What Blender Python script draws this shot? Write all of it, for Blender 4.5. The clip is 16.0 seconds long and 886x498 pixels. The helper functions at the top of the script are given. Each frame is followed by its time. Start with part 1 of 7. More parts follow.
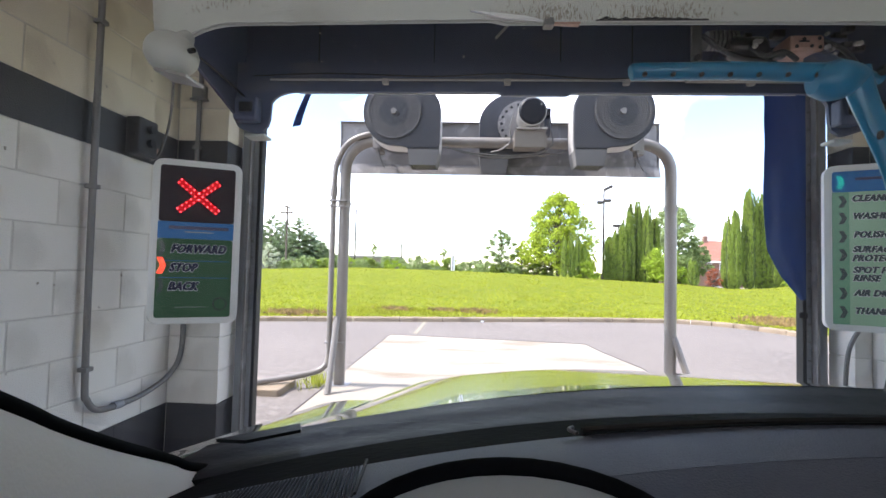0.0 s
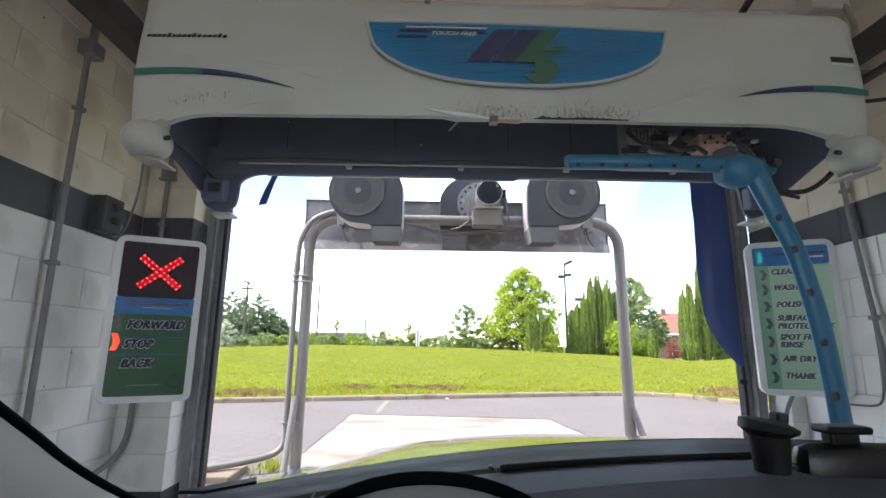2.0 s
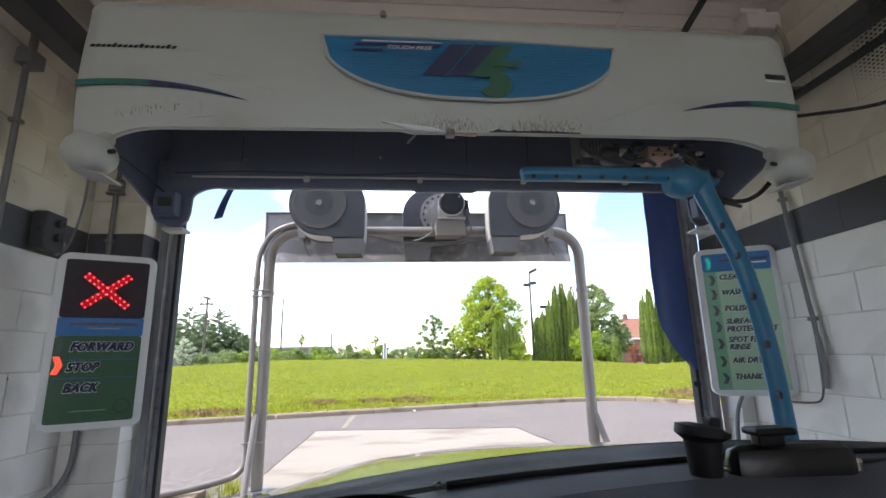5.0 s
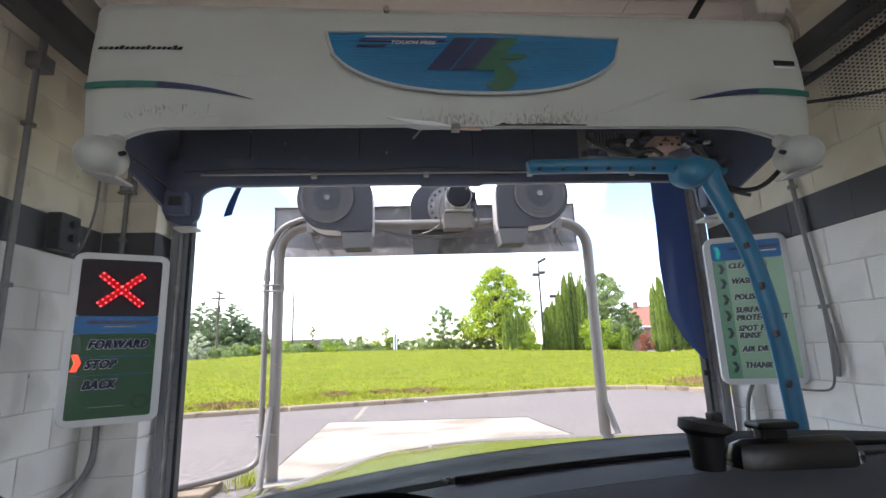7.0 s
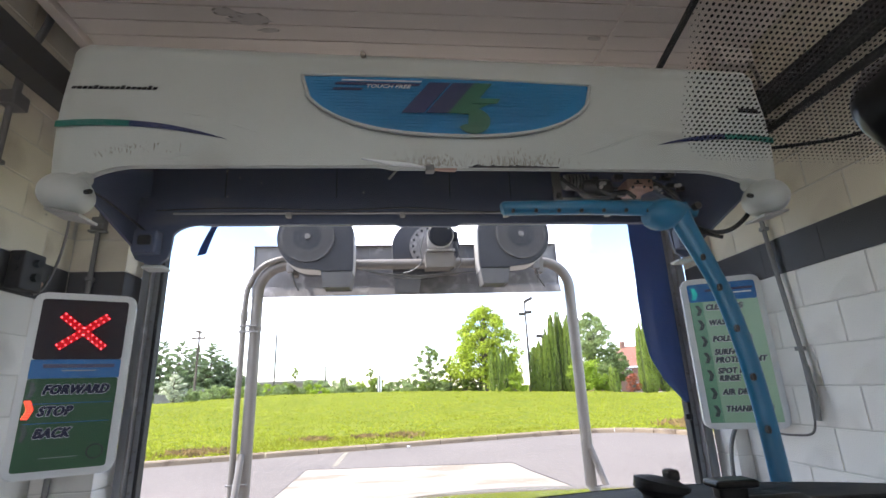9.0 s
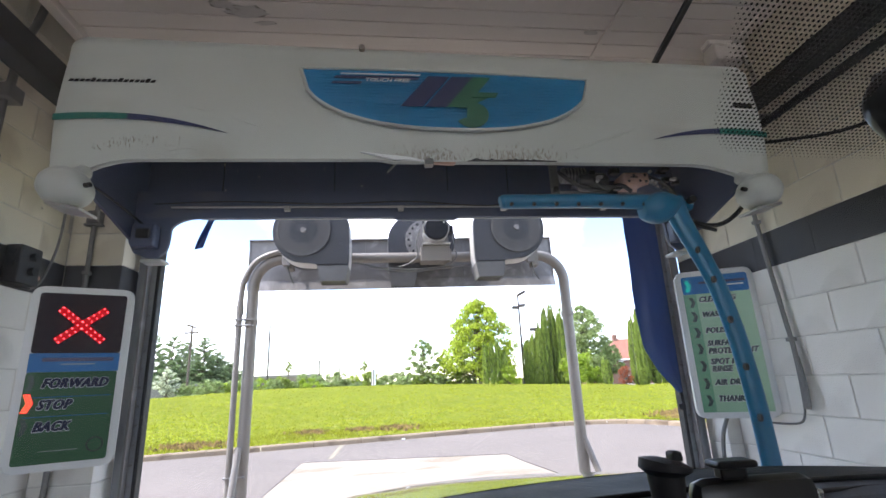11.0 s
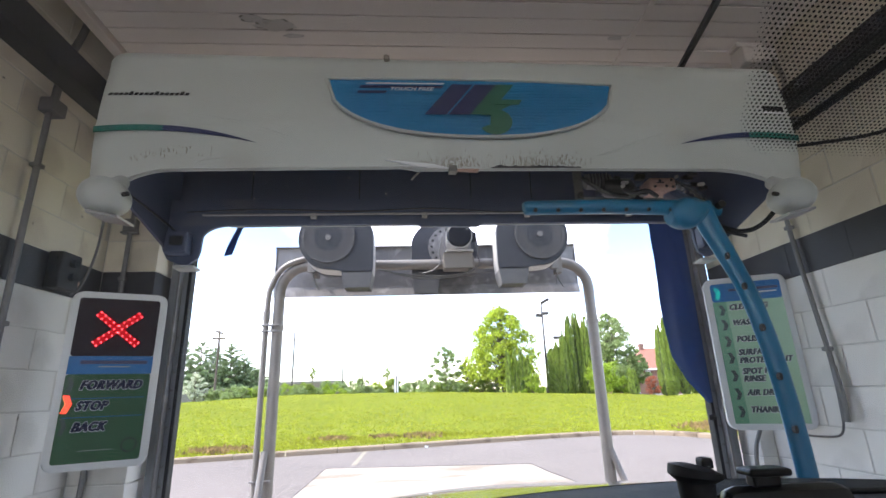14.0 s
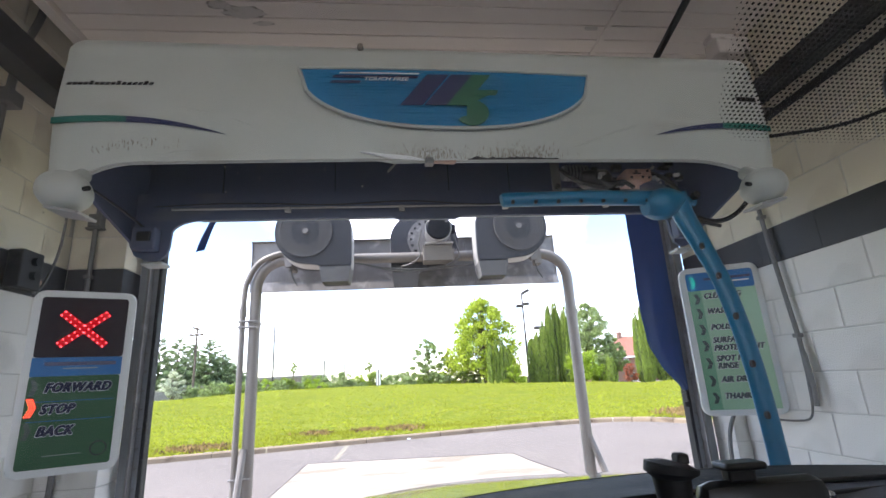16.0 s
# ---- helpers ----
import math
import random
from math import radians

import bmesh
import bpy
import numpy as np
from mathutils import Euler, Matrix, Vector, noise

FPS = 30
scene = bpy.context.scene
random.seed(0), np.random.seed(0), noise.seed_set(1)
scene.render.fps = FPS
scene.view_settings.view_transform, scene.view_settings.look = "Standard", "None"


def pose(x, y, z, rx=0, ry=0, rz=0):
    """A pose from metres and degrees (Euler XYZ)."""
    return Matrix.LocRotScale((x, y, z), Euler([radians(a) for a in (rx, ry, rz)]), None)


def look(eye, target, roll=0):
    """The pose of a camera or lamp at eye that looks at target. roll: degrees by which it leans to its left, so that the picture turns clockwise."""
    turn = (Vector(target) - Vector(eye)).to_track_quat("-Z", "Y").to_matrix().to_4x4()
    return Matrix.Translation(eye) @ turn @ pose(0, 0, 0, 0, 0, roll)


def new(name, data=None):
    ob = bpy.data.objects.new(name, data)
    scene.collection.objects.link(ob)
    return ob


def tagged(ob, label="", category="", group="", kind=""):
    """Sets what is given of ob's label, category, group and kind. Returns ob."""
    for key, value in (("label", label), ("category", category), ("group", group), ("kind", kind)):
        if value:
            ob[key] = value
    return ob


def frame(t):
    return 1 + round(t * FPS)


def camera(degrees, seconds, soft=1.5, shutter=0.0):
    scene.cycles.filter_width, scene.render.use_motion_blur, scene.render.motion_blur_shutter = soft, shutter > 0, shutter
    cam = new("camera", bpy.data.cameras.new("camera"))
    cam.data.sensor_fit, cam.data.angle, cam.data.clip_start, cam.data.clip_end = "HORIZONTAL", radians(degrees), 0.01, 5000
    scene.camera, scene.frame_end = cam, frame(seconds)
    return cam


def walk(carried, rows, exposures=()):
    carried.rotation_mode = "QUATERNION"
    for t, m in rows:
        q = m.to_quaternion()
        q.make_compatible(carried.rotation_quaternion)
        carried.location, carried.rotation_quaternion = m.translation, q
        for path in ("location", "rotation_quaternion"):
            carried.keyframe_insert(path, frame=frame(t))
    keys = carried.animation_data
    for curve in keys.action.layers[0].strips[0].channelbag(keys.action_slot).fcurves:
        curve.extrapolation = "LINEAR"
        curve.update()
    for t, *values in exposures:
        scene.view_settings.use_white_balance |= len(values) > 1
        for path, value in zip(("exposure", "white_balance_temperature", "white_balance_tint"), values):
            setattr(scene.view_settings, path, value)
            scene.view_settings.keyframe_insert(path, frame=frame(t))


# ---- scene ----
cam = camera(86.0, 16.0)
PATH = [
    (0, (-0.102, -0.066, 1.269), (-0.213, 1.929, 1.351), 1.4),
    (0.5, (-0.082, -0.039, 1.268), (-0.156, 1.958, 1.35), 1.9),
    (1, (-0.077, -0.096, 1.278), (-0.106, 1.897, 1.45), 2.5),
    (1.5, (-0.068, -0.203, 1.285), (-0.07, 1.768, 1.626), 1.2),
    (2, (-0.063, -0.189, 1.251), (-0.033, 1.771, 1.647), 0.6),
    (2.5, (-0.054, -0.189, 1.256), (0.005, 1.754, 1.725), 0.7),
    (3, (-0.036, -0.173, 1.257), (0.075, 1.766, 1.733), 0.2),
    (3.5, (-0.03, -0.169, 1.254), (0.124, 1.769, 1.723), -0.4),
    (4, (-0.035, -0.178, 1.255), (0.139, 1.761, 1.716), -0.7),
    (6.5, (-0.024, -0.207, 1.268), (0.121, 1.746, 1.672), -2.1),
    (7, (-0.027, -0.212, 1.271), (0.108, 1.742, 1.672), -2.0),
    (7.5, (-0.025, -0.214, 1.271), (0.103, 1.737, 1.692), -1.9),
    (8, (0.013, -0.214, 1.276), (0.142, 1.71, 1.81), -1.9),
    (8.5, (0.035, -0.204, 1.274), (0.181, 1.715, 1.82), -1.8),
    (9, (0.034, -0.194, 1.283), (0.226, 1.717, 1.841), -2.2),
    (11.5, (0.003, -0.218, 1.268), (0.223, 1.698, 1.797), -2.5),
    (12, (0.003, -0.226, 1.26), (0.193, 1.686, 1.817), -2.3),
    (12.5, (0.002, -0.229, 1.26), (0.165, 1.686, 1.815), -2.1),
    (13, (0.001, -0.226, 1.263), (0.145, 1.689, 1.821), -2.0),
    (13.5, (0.001, -0.222, 1.267), (0.132, 1.693, 1.829), -1.9),
    (14, (-0.001, -0.219, 1.268), (0.125, 1.695, 1.833), -1.8),
    (14.5, (0.004, -0.206, 1.271), (0.133, 1.706, 1.841), -1.8),
    (15, (0.013, -0.199, 1.276), (0.164, 1.714, 1.839), -2.2),
    (15.5, (0.014, -0.196, 1.276), (0.196, 1.717, 1.828), -2.6),
    (16, (0.016, -0.195, 1.279), (0.222, 1.722, 1.809), -3.1),
]
EXPOSURES = [(t, stops + 0.33, 6380 if t < 10 else 6250, 17.0) for t, stops in ((0.0, 1.55), (1.0, 1.5), (3.0, 1.45), (3.5, 1.36), (4.0, 0.92), (5.0, 1.2), (6.5, 1.5), (7.0, 1.42), (7.5, 1.33), (8.0, 1.5), (9.2, 1.54), (11.5, 1.54), (16.0, 1.55))]
walk(cam, [(t, look(eye, target, roll)) for t, eye, target, roll in PATH], EXPOSURES)

# ---- world and sun ----
SUN_ELEVATION, SUN_AZIMUTH = 56.0, -94.0      # degrees; azimuth from +y towards +x
world = bpy.data.worlds.new("sky")
scene.world = world
world.use_nodes = True
wn, wl = world.node_tree.nodes, world.node_tree.links
wn.clear()
sky = wn.new("ShaderNodeTexSky")
sky.sky_type, sky.sun_disc = "NISHITA", False
sky.sun_elevation, sky.sun_rotation = radians(SUN_ELEVATION), radians(SUN_AZIMUTH)
sky.air_density, sky.dust_density, sky.ozone_density = 1.0, 0.2, 2.0
wcoord, wmap = wn.new("ShaderNodeTexCoord"), wn.new("ShaderNodeMapping")
wmap.inputs["Scale"].default_value = (1.0, 1.0, 2.6)
cloud = wn.new("ShaderNodeTexNoise")
cloud.inputs["Scale"].default_value, cloud.inputs["Detail"].default_value = 2.3, 7.0
cramp = wn.new("ShaderNodeValToRGB")
cramp.color_ramp.elements[0].position, cramp.color_ramp.elements[1].position = 0.47, 0.66
cmix = wn.new("ShaderNodeMix")
cmix.data_type = "RGBA"
cmix.inputs["B"].default_value = (11.0, 11.3, 11.8, 1)
wback, wout = wn.new("ShaderNodeBackground"), wn.new("ShaderNodeOutputWorld")
wback.inputs["Strength"].default_value = 0.15
wl.new(wcoord.outputs["Generated"], wmap.inputs["Vector"])
wl.new(wmap.outputs["Vector"], cloud.inputs["Vector"])
wl.new(cloud.outputs["Fac"], cramp.inputs["Fac"])
wl.new(cramp.outputs["Color"], cmix.inputs["Factor"])
wl.new(sky.outputs["Color"], cmix.inputs["A"])
wl.new(cmix.outputs["Result"], wback.inputs["Color"])
wl.new(wback.outputs["Background"], wout.inputs["Surface"])

sun = new("sun", bpy.data.lights.new("sun", "SUN"))
sun.data.energy, sun.data.angle, sun.data.color = 2.6, radians(0.5), (1.0, 0.95, 0.86)
se, sa = radians(SUN_ELEVATION), radians(SUN_AZIMUTH)
SUN_DIR = Vector((math.sin(sa) * math.cos(se), math.cos(sa) * math.cos(se), math.sin(se)))
sun.matrix_world = look(SUN_DIR * 50, (0, 0, 0))


# ---- materials ----
def mat(name, col, rough=0.6, metal=0.0, var=0.15, scale=6.0, bump=0.15, fine=80.0, coat=0.0, stain=None, stain_at=0.62,
        stain_scale=2.5, stretch=(1, 1, 1), piece=0.0, emit=None, power=0.0, translucent=0.0, spec=0.5, ior=1.45, island=0.0):
    """A surface with broad and fine variation of its colour, gloss and relief."""
    m = bpy.data.materials.new(name)
    m.use_nodes = True
    n, l = m.node_tree.nodes, m.node_tree.links
    b = n["Principled BSDF"]
    co, mp = n.new("ShaderNodeTexCoord"), n.new("ShaderNodeMapping")
    mp.inputs["Scale"].default_value = stretch
    l.new(co.outputs["Object"], mp.inputs["Vector"])

    def noise_node(s, detail=4.0):
        t = n.new("ShaderNodeTexNoise")
        t.inputs["Scale"].default_value, t.inputs["Detail"].default_value = s, detail
        l.new(mp.outputs["Vector"], t.inputs["Vector"])
        return t

    def mixed(fac, a, c, blend="MIX"):
        x = n.new("ShaderNodeMix")
        x.data_type, x.blend_type = "RGBA", blend
        for sock, v in (("Factor", fac), ("A", a), ("B", c)):
            if hasattr(v, "links"):
                l.new(v, x.inputs[sock])
            else:
                x.inputs[sock].default_value = v
        return x.outputs["Result"]

    lo, hi = [tuple(min(1, c * k) for c in col) + (1,) for k in (1 - var, 1 + var)]
    broad, grain = noise_node(scale), noise_node(fine, 3.0)
    colour = mixed(broad.outputs["Fac"], lo, hi)
    colour = mixed(0.12 + 0.5 * var, colour, mixed(grain.outputs["Fac"], lo, hi))
    if piece:
        info, shade = n.new("ShaderNodeObjectInfo"), n.new("ShaderNodeMapRange")
        shade.inputs["To Min"].default_value, shade.inputs["To Max"].default_value = 1 - piece, 1 + piece
        l.new(info.outputs["Random"], shade.inputs["Value"])
        colour = mixed(1.0, colour, shade.outputs["Result"], "MULTIPLY")
    if island:
        geo, each = n.new("ShaderNodeNewGeometry"), n.new("ShaderNodeMapRange")
        each.inputs["To Min"].default_value, each.inputs["To Max"].default_value = 1 - island, 1 + island
        l.new(geo.outputs["Random Per Island"], each.inputs["Value"])
        colour = mixed(1.0, colour, each.outputs["Result"], "MULTIPLY")
    if stain:
        spots, ramp = noise_node(stain_scale, 8.0), n.new("ShaderNodeValToRGB")
        ramp.color_ramp.elements[0].position, ramp.color_ramp.elements[1].position = stain_at, min(1, stain_at + 0.12)
        l.new(spots.outputs["Fac"], ramp.inputs["Fac"])
        colour = mixed(ramp.outputs["Color"], colour, tuple(stain) + (1,))
    l.new(colour, b.inputs["Base Color"])
    gloss = n.new("ShaderNodeMapRange")
    gloss.inputs["To Min"].default_value, gloss.inputs["To Max"].default_value = max(0.02, rough * 0.8), min(1, rough * 1.2)
    l.new(broad.outputs["Fac"], gloss.inputs["Value"])
    l.new(gloss.outputs["Result"], b.inputs["Roughness"])
    b.inputs["Metallic"].default_value, b.inputs["Coat Weight"].default_value = metal, coat
    b.inputs["Coat Roughness"].default_value, b.inputs["Specular IOR Level"].default_value = 0.03, spec
    b.inputs["IOR"].default_value = ior
    if bump:
        bu = n.new("ShaderNodeBump")
        bu.inputs["Strength"].default_value, bu.inputs["Distance"].default_value = bump, 0.01
        l.new(grain.outputs["Fac"], bu.inputs["Height"])
        l.new(bu.outputs["Normal"], b.inputs["Normal"])
    if emit:
        b.inputs["Emission Color"].default_value, b.inputs["Emission Strength"].default_value = tuple(emit) + (1,), power
    if translucent:
        tr, add = n.new("ShaderNodeBsdfTranslucent"), n.new("ShaderNodeMixShader")
        l.new(colour, tr.inputs["Color"])
        add.inputs["Fac"].default_value = translucent
        l.new(b.outputs["BSDF"], add.inputs[1])
        l.new(tr.outputs["BSDF"], add.inputs[2])
        l.new(add.outputs["Shader"], n["Material Output"].inputs["Surface"])
    return m


def glass_mat(name, gloss=0.02):
    """A thin clear pane: it lets light straight through and mirrors a little."""
    m = bpy.data.materials.new(name)
    m.use_nodes = True
    n, l = m.node_tree.nodes, m.node_tree.links
    n.remove(n["Principled BSDF"])
    clear, shine, mix = (n.new("ShaderNode" + k) for k in ("BsdfTransparent", "BsdfGlossy", "MixShader"))
    clear.inputs["Color"].default_value = (0.97, 0.985, 0.98, 1)
    shine.inputs["Roughness"].default_value = gloss
    mix.inputs["Fac"].default_value = 0.014
    l.new(clear.outputs["BSDF"], mix.inputs[1])
    l.new(shine.outputs["BSDF"], mix.inputs[2])
    # Dusty film; its strength is set to veil the view with haze and lift blacks.
    dust_haze, film = n.new("ShaderNodeBsdfDiffuse"), n.new("ShaderNodeMixShader")
    dust_haze.inputs["Color"].default_value, film.inputs["Fac"].default_value = (0.8, 0.8, 0.8, 1), 0.068
    lit, both = n.new("ShaderNodeBsdfTranslucent"), n.new("ShaderNodeMixShader")
    lit.inputs["Color"].default_value, both.inputs["Fac"].default_value = (0.80, 0.80, 0.82, 1), 0.35
    l.new(dust_haze.outputs["BSDF"], both.inputs[1])
    l.new(lit.outputs["BSDF"], both.inputs[2])
    l.new(mix.outputs["Shader"], film.inputs[1])
    l.new(both.outputs["Shader"], film.inputs[2])
    l.new(film.outputs["Shader"], n["Material Output"].inputs["Surface"])
    return m


M_WHITE = mat("white_block_paint", (0.70, 0.672, 0.615), 0.55, var=0.07, scale=3, bump=0.4, fine=120, piece=0.045, stain=(0.53, 0.505, 0.455), stain_at=0.57)
M_CREAM = mat("cream_block_paint", (0.70, 0.64, 0.50), 0.6, var=0.08, scale=3, bump=0.35, fine=150, piece=0.05, stain=(0.52, 0.46, 0.35), stain_at=0.57)
M_BLACK = mat("black_block_paint", (0.025, 0.025, 0.03), 0.45, var=0.3, scale=4, bump=0.35, fine=150, piece=0.15)
M_JOINT_W = mat("white_mortar", (0.54, 0.52, 0.47), 0.9, var=0.15)
M_CONCRETE = mat("pale_concrete", (0.30, 0.265, 0.22), 0.85, var=0.10, scale=0.9, bump=0.3, fine=60, stain=(0.225, 0.185, 0.145), stain_at=0.52, stain_scale=1.4, ior=1.1, stretch=(0.5, 1.2, 1))
# Much paler than wet concrete, so the hidden floor reflects light onto the ceiling.
M_FLOOR = mat("wet_bounce_floor", (0.48, 0.46, 0.44), 0.4, var=0.2, scale=1.2, bump=0.2, fine=60)
M_ASPHALT = mat("worn_asphalt", (0.160, 0.140, 0.128), 0.9, var=0.5, scale=0.5, bump=1.0, fine=22, stain=(0.212, 0.188, 0.172), stain_at=0.50, stain_scale=11.0, ior=1.08)
M_TAR = mat("dark_tar_joint", (0.035, 0.030, 0.028), 0.8, var=0.3, scale=5, bump=0.3)
M_LINE = mat("faded_road_paint", (0.21, 0.185, 0.13), 0.8, var=0.3, scale=6, bump=0.3)
M_CURB = mat("concrete_kerb", (0.225, 0.17, 0.115), 0.85, var=0.3, scale=1.2, bump=0.4, fine=40, stain=(0.12, 0.085, 0.055), stain_at=0.54)
M_STEEL = mat("galvanised_steel", (0.22, 0.208, 0.205), 0.5, metal=0.4, var=0.2, scale=7, bump=0.05, fine=120, stain=(0.33, 0.315, 0.31), stain_at=0.54, stain_scale=9.0)
M_PIPE = mat("pale_painted_pipe", (0.195, 0.175, 0.158), 0.42, metal=0.2, var=0.16, scale=5, bump=0.05, stain=(0.30, 0.265, 0.23), stain_at=0.62)
M_CONDUIT = mat("grey_conduit", (0.16, 0.155, 0.15), 0.5, metal=0.3, var=0.15, scale=9, bump=0.08)
M_JAMB = mat("grey_steel_jamb", (0.27, 0.28, 0.295), 0.45, metal=0.1, var=0.18, scale=4, bump=0.08, stain=(0.14, 0.13, 0.12), stain_at=0.66)
M_RUBBER = mat("black_rubber", (0.012, 0.012, 0.014), 0.6, var=0.2, bump=0.1)
M_NAVY = mat("dark_navy_steel", (0.068, 0.085, 0.145), 0.4, var=0.35, scale=4, bump=0.06, stain=(0.12, 0.125, 0.155), stain_at=0.60, stain_scale=5.0, stretch=(0.35, 1, 1))
M_RAIL = mat("black_perforated_rail", (0.012, 0.012, 0.013), 0.5, var=0.3)
M_HOOD_WHITE = mat("aged_white_fairing", (0.50, 0.518, 0.49), 0.34, var=0.07, scale=1.6, bump=0.03, fine=50, stain=(0.455, 0.455, 0.42), stain_at=0.57, stain_scale=3.5)
M_SCUFF = mat("dark_scuffs", (0.30, 0.275, 0.235), 0.8, var=0.5, scale=30)
M_BADGE = mat("blue_badge", (0.014, 0.20, 0.43), 0.3, var=0.12, scale=2, bump=0.02)
M_BADGE_RIB = mat("blue_badge_line", (0.026, 0.255, 0.50), 0.3, var=0.10)
M_NAVY_INK = mat("navy_ink", (0.022, 0.028, 0.095), 0.4, var=0.3, scale=9, bump=0)
M_GREEN_INK = mat("green_ink", (0.028, 0.135, 0.075), 0.4, var=0.3, scale=9, bump=0)
M_TEAL_INK = mat("teal_ink", (0.02, 0.15, 0.12), 0.4, var=0.1, bump=0)
M_BLACK_INK = mat("black_ink", (0.01, 0.01, 0.012), 0.5, var=0.1, bump=0)
M_WHITE_INK = mat("white_ink", (0.75, 0.77, 0.78), 0.5, var=0.04, bump=0)
M_WORD_INK = mat("dark_navy_word_ink", (0.006, 0.009, 0.040), 0.5, var=0.1, bump=0, spec=0.2)
M_EDGE_INK = mat("lilac_grey_ink", (0.58, 0.60, 0.66), 0.5, var=0.05, bump=0)
M_GREY_INK = mat("grey_ink", (0.30, 0.33, 0.32), 0.5, var=0.05, bump=0)
M_SIGN_FRAME = mat("white_sign_plastic", (0.70, 0.71, 0.70), 0.35, var=0.04, scale=5, bump=0.02)
M_SIGN_DARK = mat("dark_display_panel", (0.024, 0.015, 0.021), 0.5, var=0.3, scale=5, bump=0, spec=0.15)
M_SIGN_BLUE = mat("blue_sign_print", (0.022, 0.15, 0.40), 0.4, var=0.10, scale=4, bump=0, spec=0.2)
M_SIGN_GREEN = mat("green_sign_print", (0.034, 0.105, 0.048), 0.45, var=0.35, scale=3, bump=0, spec=0.2)
M_SIGN_PALE = mat("pale_green_sign_print", (0.29, 0.48, 0.31), 0.3, var=0.14, scale=4, bump=0)
M_SIGN_SHADE = mat("dark_green_sign_print", (0.13, 0.33, 0.19), 0.3, var=0.14, scale=4, bump=0)
M_RED_LED = mat("red_led", (0.5, 0.01, 0.01), 0.3, var=0, bump=0, emit=(1.0, 0.055, 0.065), power=2.2)
M_AMBER_LED = mat("orange_led", (0.5, 0.05, 0.01), 0.3, var=0, bump=0, emit=(1.0, 0.20, 0.05), power=1.1)
# Two glowing backings that imitate the red halo round the LED dots.
M_RED_GLOW = mat("red_halo_backing", (0.3, 0.01, 0.01), 0.4, var=0, bump=0, emit=(1.0, 0.0, 0.004), power=0.22)
M_RED_DIM = mat("dim_red_halo_backing", (0.05, 0.002, 0.003), 0.4, var=0, bump=0, emit=(1.0, 0.0, 0.010), power=0.13, spec=0.1)
M_TEAL_LED = mat("teal_led", (0.01, 0.4, 0.3), 0.3, var=0, bump=0, emit=(0.0, 0.75, 0.40), power=0.42)
M_LED_OFF = mat("unlit_led_arrow", (0.03, 0.06, 0.05), 0.35, var=0.1, bump=0)
M_HEX = mat("unlit_led_field", (0.030, 0.016, 0.020), 0.5, var=0.1, bump=0, spec=0.12)
M_BLUE_ARM = mat("blue_arm_plastic", (0.011, 0.155, 0.29), 0.35, var=0.14, scale=6, bump=0.04, stain=(0.03, 0.12, 0.19), stain_at=0.6, stain_scale=7.0)
M_CURTAIN = mat("blue_vinyl_curtain", (0.060, 0.120, 0.30), 0.35, var=0.2, scale=4, bump=0.05, translucent=0.45)
M_YELLOW = mat("dirty_yellow_strip", (0.36, 0.25, 0.09), 0.7, var=0.25, scale=9, stain=(0.16, 0.11, 0.06), stain_at=0.55, stain_scale=6)
M_BLACKSTRIPE = mat("dirty_black_strip", (0.06, 0.045, 0.04), 0.7, var=0.3, scale=9)
M_DOOR = mat("white_door_panel", (0.80, 0.72, 0.655), 0.45, var=0.06, scale=2, bump=0.05, stain=(0.50, 0.43, 0.37), stain_at=0.66, stain_scale=1.6)
M_CEILING = mat("cream_ceiling_paint", (0.70, 0.64, 0.56), 0.8, var=0.08, scale=2)
M_BLOWER = mat("dark_blower_plastic", (0.064, 0.066, 0.076), 0.5, var=0.15, scale=5, bump=0.05, ior=1.25, stain=(0.09, 0.088, 0.09), stain_at=0.6)
M_BLOWER_SIDE = mat("pale_blower_rim", (0.50, 0.485, 0.47), 0.5, var=0.1, scale=5, bump=0.05)
M_GRILLE = mat("grey_inlet_mesh", (0.105, 0.102, 0.105), 0.6, metal=0.0, var=0.25, scale=12, bump=0.3, fine=260, ior=1.25)
M_OUTLET = mat("speckled_grey_outlet", (0.17, 0.168, 0.172), 0.6, var=0.25, scale=14, bump=0.1, ior=1.25)
M_MOTOR = mat("dark_motor_cap", (0.012, 0.013, 0.018), 0.45, metal=0.0, var=0.2, ior=1.25)
M_ALU = mat("cast_aluminium", (0.40, 0.385, 0.37), 0.35, metal=0.35, var=0.12)
M_SALMON = mat("salmon_gearbox_paint", (0.40, 0.24, 0.19), 0.5, var=0.2, scale=12)
M_CABLE = mat("black_cable", (0.012, 0.012, 0.012), 0.5, var=0.1, bump=0)
M_WHITECABLE = mat("grey_flexible_conduit", (0.10, 0.096, 0.092), 0.45, var=0.1, bump=0.2)
M_CAR_PAINT = mat("dark_green_grey_car_paint", (0.030, 0.036, 0.034), 0.22, metal=0.55, var=0.06, scale=20, bump=0.0, coat=1.0)
M_COWL = mat("black_cowl_plastic", (0.017, 0.021, 0.023), 0.5, var=0.3, scale=14, bump=0.15, fine=40, spec=0.3, ior=1.18, stain=(0.05, 0.054, 0.057), stain_at=0.62, stain_scale=18.0)
M_DASH = mat("dark_blue_grey_dash", (0.118, 0.133, 0.168), 0.55, var=0.12, scale=6, bump=0.3, fine=420, spec=0.4, ior=1.3)
M_DASH_BLACK = mat("black_dash_trim", (0.009, 0.010, 0.012), 0.6, var=0.2, bump=0.1, spec=0.12, ior=1.06)
M_TRIM_GREY = mat("pale_grey_pillar_cloth", (0.82, 0.80, 0.76), 0.85, var=0.05, scale=9, bump=0.06, fine=300)
